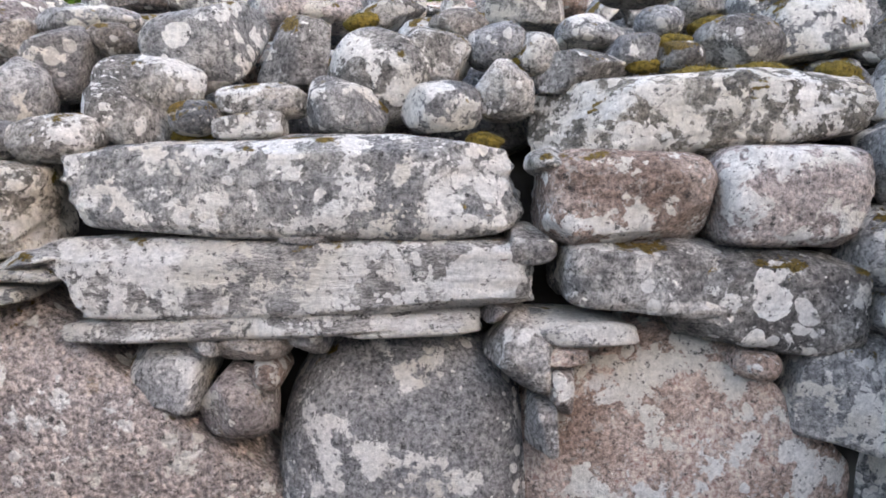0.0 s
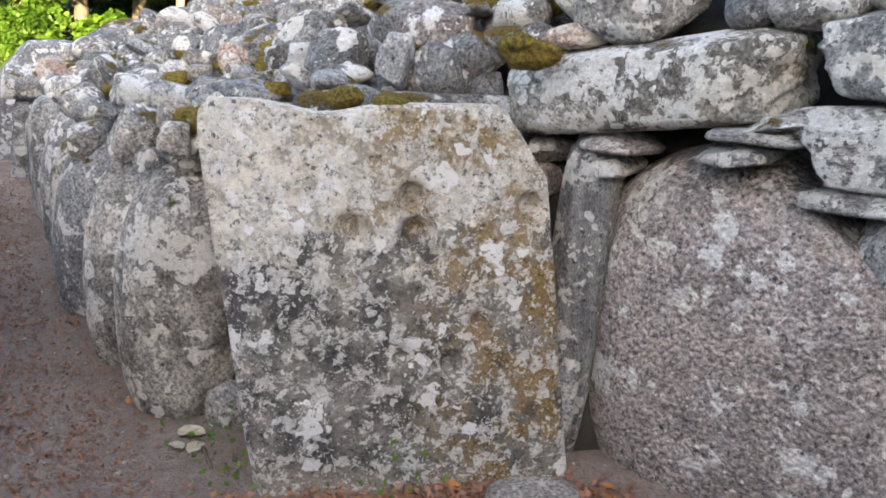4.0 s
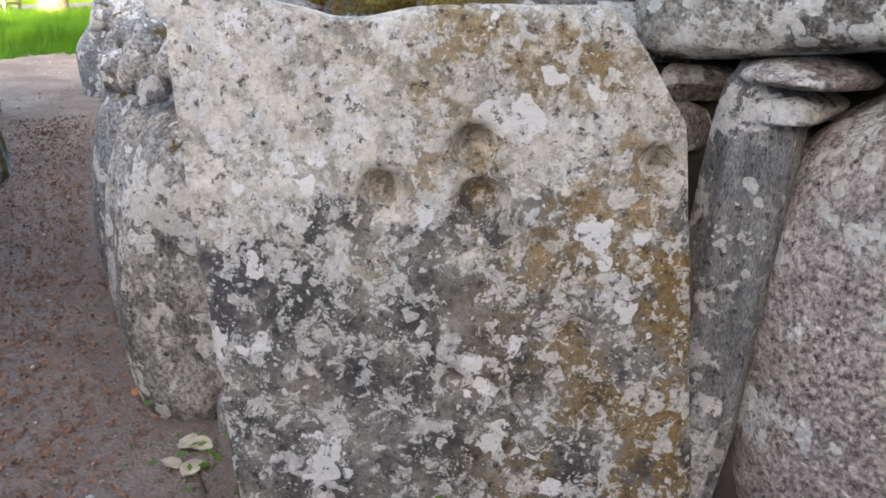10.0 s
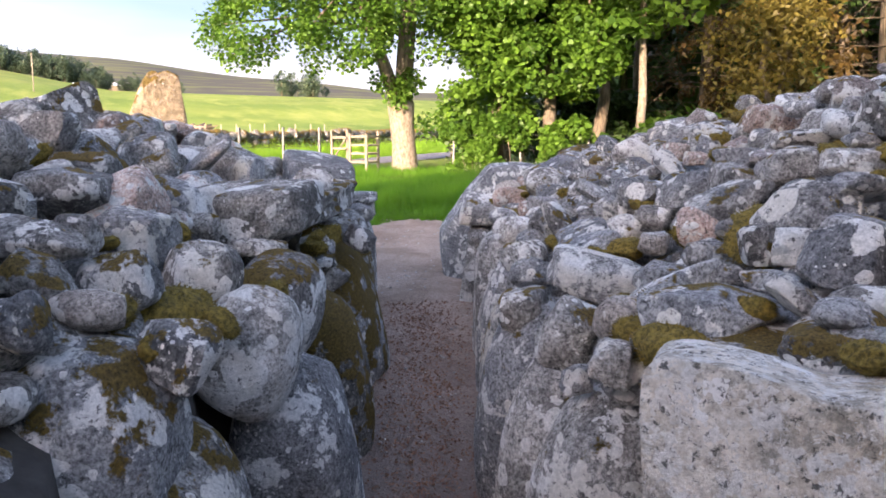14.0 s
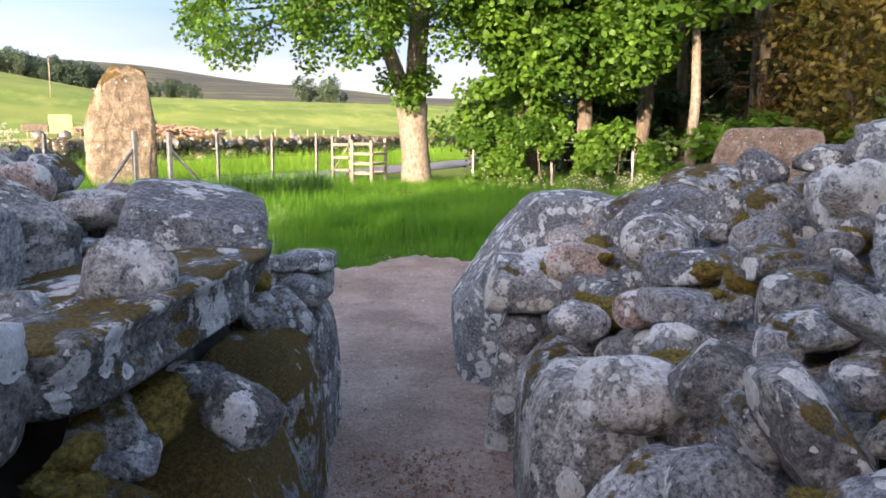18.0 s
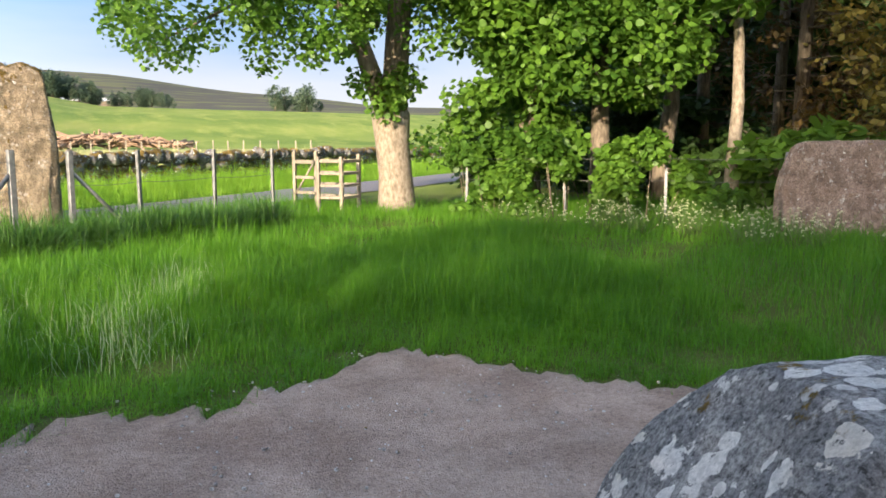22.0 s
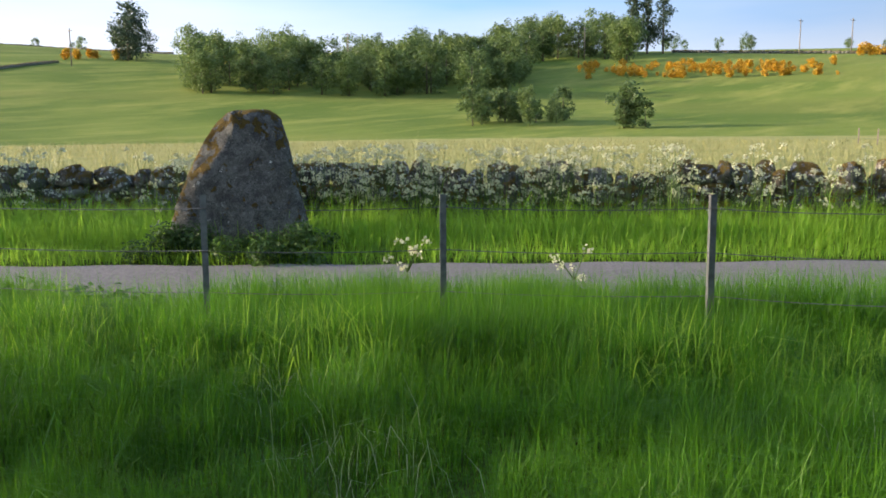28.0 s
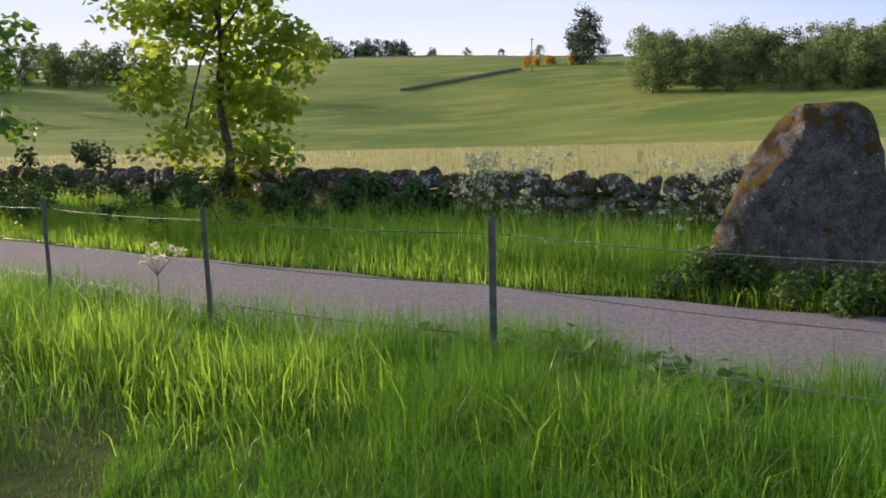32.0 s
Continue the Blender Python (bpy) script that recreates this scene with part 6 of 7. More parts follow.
    (south, "cobble", ROCK_PINK, (-4.86, 0.29, 1.42), (0.15, 0.12, 0.12), 0, 70),
    (south, "cobble", ROCK, (-5.58, 0.52, 1.42), (0.29, 0.22, 0.17), 0, 70),
    (south, "cobble", ROCK_PINK, (-5.58, 0.66, 1.36), (0.18, 0.13, 0.13), 0, 70),
    (south, "block", ROCK_PINK, (-4.54, 0.36, 1.34), (0.14, 0.13, 0.13), 0, 70),
    (south, "block", ROCK_MOSSY, (-4.64, 0.48, 1.31), (0.15, 0.13, 0.13), 0, 70),
    (south, "cobble", ROCK, (-5.07, 0.63, 1.30), (0.14, 0.10, 0.10), 0, 70),
    (south, "block", ROCK_BLUE, (-5.60, -0.01, 1.65), (0.32, 0.24, 0.17), -10, 70),
    (south, "block", ROCK, (-5.83, 0.25, 1.57), (0.34, 0.28, 0.28), 0, 70),
    (south, "block", ROCK_MOSSY, (-4.98, 0.00, 1.56), (0.32, 0.24, 0.14), 0, 70),
    (south, "block", ROCK, (-6.56, 0.58, 1.53), (0.35, 0.27, 0.16), 5, 70),
    (south, "cobble", ROCK, (-7.45, 0.79, 1.56), (0.32, 0.24, 0.19), 0, 70),
    (south, "cobble", ROCK_BLUE, (-4.77, -0.21, 1.62), (0.17, 0.14, 0.14), 0, 70),
    (south, "block", ROCK_BLUE, (-7.29, 1.03, 1.44), (0.34, 0.25, 0.15), 0, 70),
    (south, "slab", ROCK_PALE, (-4.68, 0.71, 1.21), (0.25, 0.19, 0.08), 8, 70),
    (south, "block", ROCK, (-5.65, 1.14, 1.11), (0.18, 0.15, 0.15), 0, 71),
    (south, "block", ROCK, (-5.58, 1.18, 1.06), (0.13, 0.11, 0.10), -15, 71),
    (south, "block", ROCK_BLUE, (-5.57, 1.07, 1.06), (0.11, 0.10, 0.10), 0, 71),
    (south, "slab", ROCK_MOSSY, (-5.50, 1.11, 0.99), (0.25, 0.20, 0.09), -6, 71),
    (south, "block", ROCK, (-5.52, 1.22, 0.89), (0.14, 0.17, 0.17), 40, 71),
    (south, "slab", ROCK, (-5.72, 1.42, 1.08), (0.19, 0.15, 0.14), 32, 71),
    (south, "block", ROCK_MOSSY, (-5.40, 1.09, 0.91), (0.13, 0.11, 0.11), 20, 71),
    (south, "cobble", ROCK_PALE, (-7.28, 1.79, 1.08), (0.24, 0.19, 0.16), 0, 71),
    (south, "slab", ROCK_PALE, (-7.33, 1.81, 1.19), (0.28, 0.23, 0.09), 0, 71),
    (south, "block", ROCK_MOSSY, (-5.44, 0.81, 1.35), (0.10, 0.10, 0.10), 0, 71),
    (south, "block", ROCK, (-5.91, 1.32, 1.12), (0.15, 0.12, 0.08), 0, 71),
]
for owner, kind_, rock_, at_, size_, tilt_, head_ in HEAPED:
    rock(owner, "stone", kind_, rock_, at_, size_, (0, tilt_, head_))
chamber_round()
kerb_ring()
scatter_heap()


def moss_cushions():
    """Tufted moss growing between and over the heaped stones."""
    rng = np.random.default_rng(71)
    shapes = [mesh_of("moss_cushion", *moss_shape(i), MOSS) for i in range(6)]
    for i in range(150):
        side = -1 if rng.random() < 0.55 else 1
        s, c = rng.uniform(0.0, 5.6), side * (0.58 + 1.9 * rng.random() ** 1.6)
        x, y = passage_point(s, c)
        if math.hypot(x - CX, y - CY) > 8.0:
            continue
        w = 0.11 * rng.lognormal(0, 0.4)
        lay("moss_cushion", shapes[i % 6], north if c < 0 else south, (x, y, float(heap(x, y)) + rng.uniform(-0.08, 0.02)), (w * 1.4, w * 1.1, 0.7 * w), (rng.normal(0, 12), rng.normal(0, 12), rng.uniform(0, 360)))

    for i, (x, y, z, w) in enumerate(WALL_MOSS):
        lay("moss_cushion", shapes[i % 6], chamber_wall, (x, y, z - 0.25 * w), (w * 1.1, w * 0.7, 0.55 * w), (rng.normal(0, 8), rng.normal(0, 8), rng.uniform(-25, 25)))


WALL_MOSS = ((-0.38, 2.24, 1.55, 0.17), (-0.29, 2.30, 1.56, 0.10), (0.75, 2.34, 1.77, 0.20), (0.93, 2.38, 1.79, 0.16), (1.14, 2.36, 1.79, 0.14), (-0.90, 2.22, 1.52, 0.12), (-1.11, 2.20, 1.48, 0.14), (-0.68, 2.30, 1.60, 0.13), (-0.24, 2.52, 1.94, 0.10), (0.27, 2.42, 1.82, 0.14), (0.69, 2.48, 1.88, 0.13), (0.59, 2.42, 1.81, 0.10), (-0.85, 2.52, 1.89, 0.08), (0.12, 2.30, 1.58, 0.10), (0.83, 2.56, 1.95, 0.12), (-1.65, 2.18, 1.39, 0.22), (-1.38, 2.18, 1.44, 0.16), (-1.21, 2.18, 1.47, 0.18), (-1.71, 1.90, 1.45, 0.16), (-2.25, 2.36, 1.61, 0.16), (-1.97, 2.33, 1.63, 0.20), (-1.76, 1.88, 1.47, 0.14), (-2.25, 1.65, 1.30, 0.14), (-2.01, 1.60, 1.29, 0.12))


def moss_shape(i):
    """A lumpy cushion of moss with a fuzz of short shoots."""
    v, f = rock_shape(1700 + i, 4, 0.0, 0.22, 1)
    v = v * (1 + 0.10 * waves(v, 1710 + i, 4, 3.0))[:, None]
    rng = np.random.default_rng(1740 + i)
    p = v[rng.integers(len(v), size=900)]
    n = p / np.linalg.norm(p, axis=1)[:, None]
    side = np.cross(n, rng.normal(size=(900, 3)))
    side /= np.linalg.norm(side, axis=1)[:, None]
    tip = p + n * rng.uniform(0.06, 0.20, 900)[:, None] + side * rng.normal(0, 0.05, 900)[:, None]
    k = len(v) + 3 * np.arange(900)[:, None]
    fuzz = np.stack([p - 0.022 * side, p + 0.022 * side, tip], 1).reshape(-1, 3)
    return np.concatenate([v, fuzz]), np.concatenate([f, k + np.array([[0, 1, 2]])])


moss_cushions()

# ---- standing stones, fence and gate ----
standing_stone("standing_stone", (-19.4, 0.45, 0.35), (1.24, 0.6, 2.52), 105, (0.26, 0.52), 41, ROCK_TAN, "tall tan standing stone with mossy head in the fence line", 0.04, (0.62, 0.55, 2.4))
standing_stone("standing_stone", (-15.75, -8.85, 0.25), (1.95, 0.7, 2.2), 142, (0.36, 0.05), 42, ROCK_DARK, "broad dark standing stone with sloping shoulder beyond the road", 0.0, (0.72, 0.15, 3.4))
standing_stone("standing_stone", (-15.75, 11.1, 0.3), (1.98, 0.6, 1.52), 70, (0.12, 0.6), 43, ROCK_RED, "broad low pinkish standing stone at the wood's edge", 0.0, (0.10, 0.6, 1.0), 3.0, 4)
for px_, py_ in FENCE + [(-19.0, 2.05), (-20.0, 3.1), (-20.9, 4.1)]:
    fence_post(px_, py_, lean=1.5 * math.sin(px_ * 3))
fence_run(FENCE + [(-17.2, 0.75)], "roadside fence")
fence_run([(-18.3, 1.3), (-19.0, 2.05), (-20.0, 3.1), (-20.9, 4.1)], "roadside fence")


def strainer(x, y, foot, label):
    """A stout steel post with a slanting strut."""
    g = float(ground(x, y))
    ob = root("strainer_post", (x, y, g), label, "fence post", "roadside fence")
    box("post", (0.07, 0.07, 1.40), pose(x, y, g + 0.45, 0, 0, 30), STEEL, ob, 0.008)
    a, b = Vector((foot[0], foot[1], float(ground(*foot)) - 0.05)), Vector((x, y, g + 0.90))
    rod("strut", [a, b], [0.028, 0.026], STEEL, ob, 8)


strainer(-17.25, 0.75, (-16.65, 0.05), "galvanised strainer post with slanting strut")
strainer(-18.45, 1.25, (-19.1, 2.0), "dark galvanised strainer post with strut beside the stone")


def kissing_gate(x, y, turn):
    """A timber kissing gate: hooped pen, posts, rails and a swinging leaf."""
    g = float(ground(x, y))
    ob = root("kissing_gate", (x, y, g), "pale weathered timber kissing gate beside the road", "gate")
    base = pose(x, y, g, 0, 0, turn) @ Matrix.Scale(0.84, 4)
    for i, (px, py, h) in enumerate(((0, 0, 1.25), (0.55, 0, 1.25), (1.6, 0, 1.2), (1.05, -0.75, 1.15), (1.6, -0.75, 1.15))):
        box("gate_post", (0.075, 0.075, h + 0.3), base @ pose(px, py, h / 2 - 0.15), TIMBER, ob)
    for z in (0.30, 0.55, 0.80, 1.05):
        box("pen_rail", (1.05, 0.03, 0.06), base @ pose(1.08, 0.0, z), TIMBER, ob)
        box("pen_rail", (0.62, 0.03, 0.06), base @ pose(1.32, -0.75, z), TIMBER, ob)
        box("side_rail", (0.03, 0.78, 0.06), base @ pose(1.64, -0.38, z), TIMBER, ob)
    leaf = box("gate_leaf", (0.60, 0.04, 0.08), base @ pose(0.28, -0.06, 1.02, 0, 0, -12), TIMBER, ob)
    for z in (0.35, 0.68):
        box("leaf_rail", (0.60, 0.04, 0.07), base @ pose(0.28, -0.06, z, 0, 0, -12), TIMBER, leaf)
    rod("leaf_brace", [base @ Vector((0.02, -0.02, 0.3)), base @ Vector((0.55, -0.1, 1.0))], [0.022, 0.022], TIMBER, leaf, 6)
    return ob


kissing_gate(-22.5, 4.75, 48)
dry_dyke()


def fence_grass():
    """Tall grass along the near side of the roadside fence, its sunlight put into the colour."""
    rng = np.random.default_rng(17)
    line = np.array([(x, y) for x, y, _ in along(FENCE, 0.03)])
    pick = line[rng.integers(len(line), size=26000)]
    x, y = pick[:, 0] + rng.normal(0.30, 0.38, len(pick)), pick[:, 1] + rng.normal(0.30, 0.38, len(pick))
    h = 0.40 * rng.lognormal(0, 0.25, len(x)) * (0.75 + 0.35 * np.sin(2.3 * x) * np.sin(1.9 * y + 1))
    ok = track_distance(x, y, ROAD) * NEAR_SIDE > 1.35
    grass_patch("fence_grass", np.column_stack([x, y])[ok], h[ok], rng.uniform(0.006, 0.011, int(ok.sum())), 0.9, GRASS_VERGE_SUNNY, "tall bright grass along the fence", 19)


fence_grass()
grow_grass()

DOCK = leaf_material("dock_leaves", (0.035, 0.10, 0.02), (0.10, 0.21, 0.04), 0.3)
for i, (dx, dy) in enumerate(((-11.14, -7.2), (-11.63, -6.59), (-12.27, -6.37), (-12.55, -5.55), (-12.38, -5.32))):
    shrub((dx, dy), 0.34, 0.30, 260, 0.11, 180 + i, "broad-leaved docks and nettles in the long grass", DOCK, "dock_clump", None, False)


def rank_grass():
    """Deep dark grass left unmown along the inner side of the fence."""
    rng = np.random.default_rng(190)
    t, c = rng.uniform(0, 1, 15000), rng.normal(0, 0.30, 15000)
    x, y = -16.5 - 2.9 * t + 0.75 * c, 0.6 + 3.2 * t + 0.66 * c
    h = 0.50 * rng.lognormal(0, 0.22, len(x)) * (0.85 + 0.25 * np.sin(5.1 * x + 1.0) * np.sin(4.3 * y)) * np.exp(-(c / 0.62) ** 2)
    grass_patch("rank_grass", np.column_stack([x, y]), h, rng.uniform(0.008, 0.017, len(x)), 1.15, RANK, "deep dark unmown grass along the fence", 191)


RANK = leaf_material("rank_grass", (0.03, 0.085, 0.012), (0.085, 0.20, 0.03), 0.3)
rank_grass()

# ---- trees ----
def roadside_tree():
    """The old tree by the gate: pale split stool, two dark stems, airy crown over the road."""
    rng = np.random.default_rng(51)
    x, y = -21.4, 6.4
    g = float(ground(x, y))
    ob = root("tree", (x, y, g), "old roadside tree with pale split lower trunk and airy crown", "tree")
    zs = [-0.2, 0.2, 0.7, 1.3, 1.75, 2.0]
    rod("trunk", [(x + 0.05 * math.sin(3 * z), y - 0.05 * z, g + z) for z in zs], [0.47, 0.34, 0.30, 0.31, 0.35, 0.24], BARK_PALE, ob, 16, "pale barked lower trunk")
    rod("stem", [(x, y - 0.05, g + 1.6), (x, y + 0.05, g + 3.2), (x + 0.1, y + 0.25, g + 5.5), (x, y + 0.4, g + 8.5)], [0.25, 0.22, 0.19, 0.10], BARK, ob, 12)
    rod("stem", [(x, y - 0.15, g + 1.7), (x, y - 0.6, g + 2.9), (x + 0.2, y - 1.2, g + 4.4), (x + 0.2, y - 2.2, g + 6.8)], [0.20, 0.16, 0.13, 0.05], BARK, ob, 10)
    cen = []
    for i in range(190):
        a = rng.uniform(-1, 1, 3)
        cy = y - 1.5 + 3.2 * a[1]
        cz = g + 4.4 + 2.2 * a[2]
        if cz < g + 2.45 + 0.6 * abs(a[0]) + (1.0 if cy > y - 0.8 else 0.0):
            continue
        cen.append((x + 2.2 * a[0], cy, cz, rng.uniform(0.35, 0.6)))
    cen += [(x + 0.3, y - 0.3 + 0.1 * i, g + 1.9 + 0.12 * i, 0.3) for i in range(5)]
    cen += [(x + 0.2, y + 0.6, g + 1.2, 0.4), (x, y - 0.6, g + 2.3, 0.3)]
    cen = np.array(cen)
    for c in cen[:26]:
        s = Vector((x + 0.1, y - 0.3 - 0.2 * rng.random(), g + 3.2 + 2.4 * rng.random()))
        e = Vector(c[:3])
        rod("limb", [s, s.lerp(e, 0.5) + Vector((0, 0, 0.3)), e], [0.07, 0.04, 0.012], BARK, ob, 6)
    v, f = leaves(cen, 1.1, 36000, 0.095, rng, True)
    put("crown", mesh_of("crown", v, f, LEAF, False), ob)


roadside_tree()
broad_tree((-18.75, 11.6), 9, 0.13, (5.6, 2.6, 2.6), 40, 6000, 0.2, 52, "slender pale-barked tree at the wood's edge", BARK_PALE)
for i, (tx, ty, th, cz, cw, ch) in enumerate([(-20.6, 8.6, 8, 3.6, 1.7, 2.8), (-20.4, 10.0, 9, 4.7, 2.1, 3.0), (-22.5, 9.6, 10, 5.6, 2.4, 3.4), (-21.2, 11.9, 9, 6.0, 2.0, 2.4), (-13.0, 17.5, 9, 5.8, 2.6, 2.4), (-6.5, 19.5, 9, 4.4, 2.8, 3.6), (-1, 21, 10, 4.4, 2.8, 3.8), (5, 22, 10, 4.6, 3.0, 3.8)]):
    broad_tree((tx, ty), th, 0.2, (cz, cw, ch), 90, 26000 if i < 4 else 12000, 0.125 if i < 4 else 0.21, 60 + i, "leafy sycamore at the edge of the wood", BARK)
for i, (tx, ty) in enumerate([(-23.5, 14.5), (-21.5, 15.5), (-19.2, 16.2), (-18, 18.5), (-16.2, 16.6), (-14.8, 19.5), (-12.5, 20.5), (-10.5, 18.8), (-9, 22), (-7.5, 22.5), (-4, 23), (1.5, 24.5), (-16, 23), (-21, 20), (-25, 18), (-12, 24), (-3, 26), (-18, 26), (-24, 24)]):
    conifer((tx, ty), 11 + (i % 4), 2.0, 80 + i, "close-grown conifer with dead brown lower branches", i % 3 == 0)
for i, (tx, ty, w_, h_) in enumerate([(-19.7, 7.6, 0.8, 1.1), (-19.2, 8.6, 0.9, 1.6), (-18.6, 9.7, 0.8, 1.3), (-18.0, 10.6, 0.6, 0.7), (-17.3, 12.2, 0.8, 1.4), (-16.6, 13.2, 0.9, 1.3), (-20.6, 7.6, 0.6, 1.4)]):
    shrub((tx, ty), w_, h_, 4200, 0.115, 130 + i, "leafy green undergrowth along the wood fence")
# Darker leaf copy: the shade inside the wood is put into the colour.
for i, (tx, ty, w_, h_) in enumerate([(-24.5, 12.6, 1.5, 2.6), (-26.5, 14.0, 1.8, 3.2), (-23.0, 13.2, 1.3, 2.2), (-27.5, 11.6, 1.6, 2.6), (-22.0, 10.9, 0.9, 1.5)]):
    shrub((tx, ty), w_, h_, 3600, 0.17, 240 + i, "undergrowth inside the wood, coloured dark for shade", LEAF_DARK)
shrub((-17.9, 12.1), 0.75, 1.9, 2200, 0.22, 138, "bright broad-leaved sapling beside the pale trunk")
broad_tree((-16.8, 13.8), 7, 0.12, (3.0, 1.5, 2.6), 60, 5200, 0.16, 139, "olive-brown larch at the edge of the wood", BARK, LARCH, False)
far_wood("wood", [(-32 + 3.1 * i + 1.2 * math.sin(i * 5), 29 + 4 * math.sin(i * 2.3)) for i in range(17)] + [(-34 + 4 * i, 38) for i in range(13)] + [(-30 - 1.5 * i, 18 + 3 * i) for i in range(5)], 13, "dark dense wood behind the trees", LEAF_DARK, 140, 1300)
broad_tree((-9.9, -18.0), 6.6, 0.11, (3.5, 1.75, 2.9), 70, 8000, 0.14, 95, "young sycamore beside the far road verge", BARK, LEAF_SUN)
for i, (tx, ty, w_, h_) in enumerate([(-11.6, -15.6, 1.0, 1.0), (-10.4, -15.4, 1.1, 1.2), (-8.8, -17, 1.2, 1.3), (-7.2, -19, 1.3, 1.5), (-12.9, -14.6, 0.8, 0.8), (-5.5, -21, 1.4, 1.6)]):
    shrub((tx, ty), w_, h_, 2200, 0.11, 150 + i, "rank nettles and brambles on the far verge", NETTLE, "nettle_patch", None, False)
for i, (tx, ty, w_, h_) in enumerate([(-15.3, -8.1, 0.6, 0.42), (-14.7, -8.9, 0.5, 0.35), (-16.1, -7.8, 0.5, 0.35)]):
    shrub((tx, ty), w_, h_, 2600, 0.06, 160 + i, "dark nettles round the foot of the stone", NETTLE, "nettle_patch", None, False)
broad_tree((-3.2, -22.5), 6, 0.15, (3.6, 2.4, 2.4), 50, 3500, 0.2, 97, "sycamore leaning over the lane")

# ---- the far country ----
def bearing(yaw, d):
    return (-9.0 - math.sin(radians(yaw)) * d, -1.0 + math.cos(radians(yaw)) * d)


def stand(name, yaws, ds, n, height, label, mat, seed, count=1500, leaf=0.06):
    rng = np.random.default_rng(seed)
    spots = [bearing(rng.uniform(*yaws), rng.uniform(*ds)) for _ in range(n)]
    return far_wood(name, spots, height, label, mat, seed, count, leaf)


stand("wood", (130.5, 153), (156, 224), 150, 8, "mixed broadleaved wood on the hillside", LEAF_FAR, 201)
stand("wood", (123.5, 133), (215, 260), 30, 10, "broadleaved trees round the hill farm", LEAF_FAR, 202)
stand("wood", (92.8, 101.5), (335, 358), 90, 8, "dark wood on the far farm", LEAF_RIDGE, 203, 900, 0.08)
stand("wood", (186.5, 204), (190, 240), 60, 7.5, "birch wood on the hill to the south", LEAF_FAR, 204, 1100, 0.075)
stand("wood", (168.5, 177.5), (372, 392), 46, 8, "dark plantation along the skyline", LEAF_RIDGE, 217, 500, 0.1)
stand("wood", (77.5, 81.5), (340, 360), 16, 9, "far clump of pines", LEAF_RIDGE, 205, 900, 0.08)
stand("wood", (87.5, 93), (340, 358), 34, 6.5, "low wood beside the far farm", LEAF_RIDGE, 216, 900, 0.08)
stand("wood", (154.2, 157), (215, 230), 5, 12, "lone spreading pines on the hillside", LEAF_RIDGE, 206)
stand("bushes", (127.5, 134), (108, 122), 14, 4.6, "hawthorn bushes in the pasture", LEAF_FAR, 207, 1100, 0.08)
stand("bushes", (121.5, 123.4), (102, 106), 4, 4.6, "round hawthorn tree in the pasture", LEAF_FAR, 208, 1300, 0.08)
stand("bushes", (138.5, 140.5), (160, 166), 2, 5, "small tree below the wood", LEAF_FAR, 209)
stand("bushes", (103, 122), (330, 360), 12, 6, "scattered trees along the ridge", LEAF_FAR, 210)
stand("bushes", (158, 178), (365, 385), 14, 6, "scattered trees along the ridge", LEAF_FAR, 211)
stand("gorse", (111, 127), (186, 206), 120, 1.7, "band of orange flowering gorse", GORSE, 212, 150, 0.28)
stand("gorse", (150, 153), (206, 214), 8, 2.0, "orange flowering gorse bushes", GORSE, 213, 150, 0.28)
stand("gorse", (157, 160.5), (215, 225), 12, 2.2, "orange flowering gorse bushes", GORSE, 214, 150, 0.28)
stand("gorse", (103, 110), (230, 260), 10, 2.4, "orange flowering gorse bushes", GORSE, 215, 150, 0.28)


def spruce(at, h, seed):
    rng = np.random.default_rng(seed)
    x, y = at
    g = float(ground(x, y))
    ob = root("spruce", (x, y, g), "tall dark narrow spruce on the skyline", "tree", "skyline spruces")
    rod("trunk", [(x, y, g - 0.5), (x, y, g + h)], [0.35, 0.05], BARK, ob, 6)
    cen = np.array([(x + rng.normal(0, 1.5 * (1 - t)), y + rng.normal(0, 1.5 * (1 - t)), g + h * (0.12 + 0.88 * t), 1.9 * (1.08 - t)) for t in np.linspace(0, 1, 40)])
    v, f = leaves(cen, 1.0, 2600, 0.8, rng, False, 1.0)
    put("foliage", mesh_of("foliage", v, f, LEAF_RIDGE, False), ob)


for i, w in enumerate((123.6, 122.7, 121.7)):
    spruce(bearing(w, 250), 24 + 2 * i, 220 + i)


def pole(yaw, d, h):
    x, y = bearing(yaw, d)
    g = float(ground(x, y))
    ob = root("power_pole", (x, y, g), "wooden power pole in the pasture", "pole", "power poles")
    rod("mast", [(x, y, g - 0.5), (x, y, g + h)], [0.15, 0.11], TIMBER, ob, 7)
    box("crossarm", (1.6, 0.14, 0.14), pose(x, y, g + h - 0.5, 0, 0, 90 - yaw), TIMBER, ob, 0.01)


for w, d, h in ((160, 200, 8), (142.6, 215, 8.5), (126.7, 225, 8.5), (113.4, 235, 9), (110.5, 240, 9), (96.5, 190, 8), (103, 230, 8)):
    pole(w, d, h)


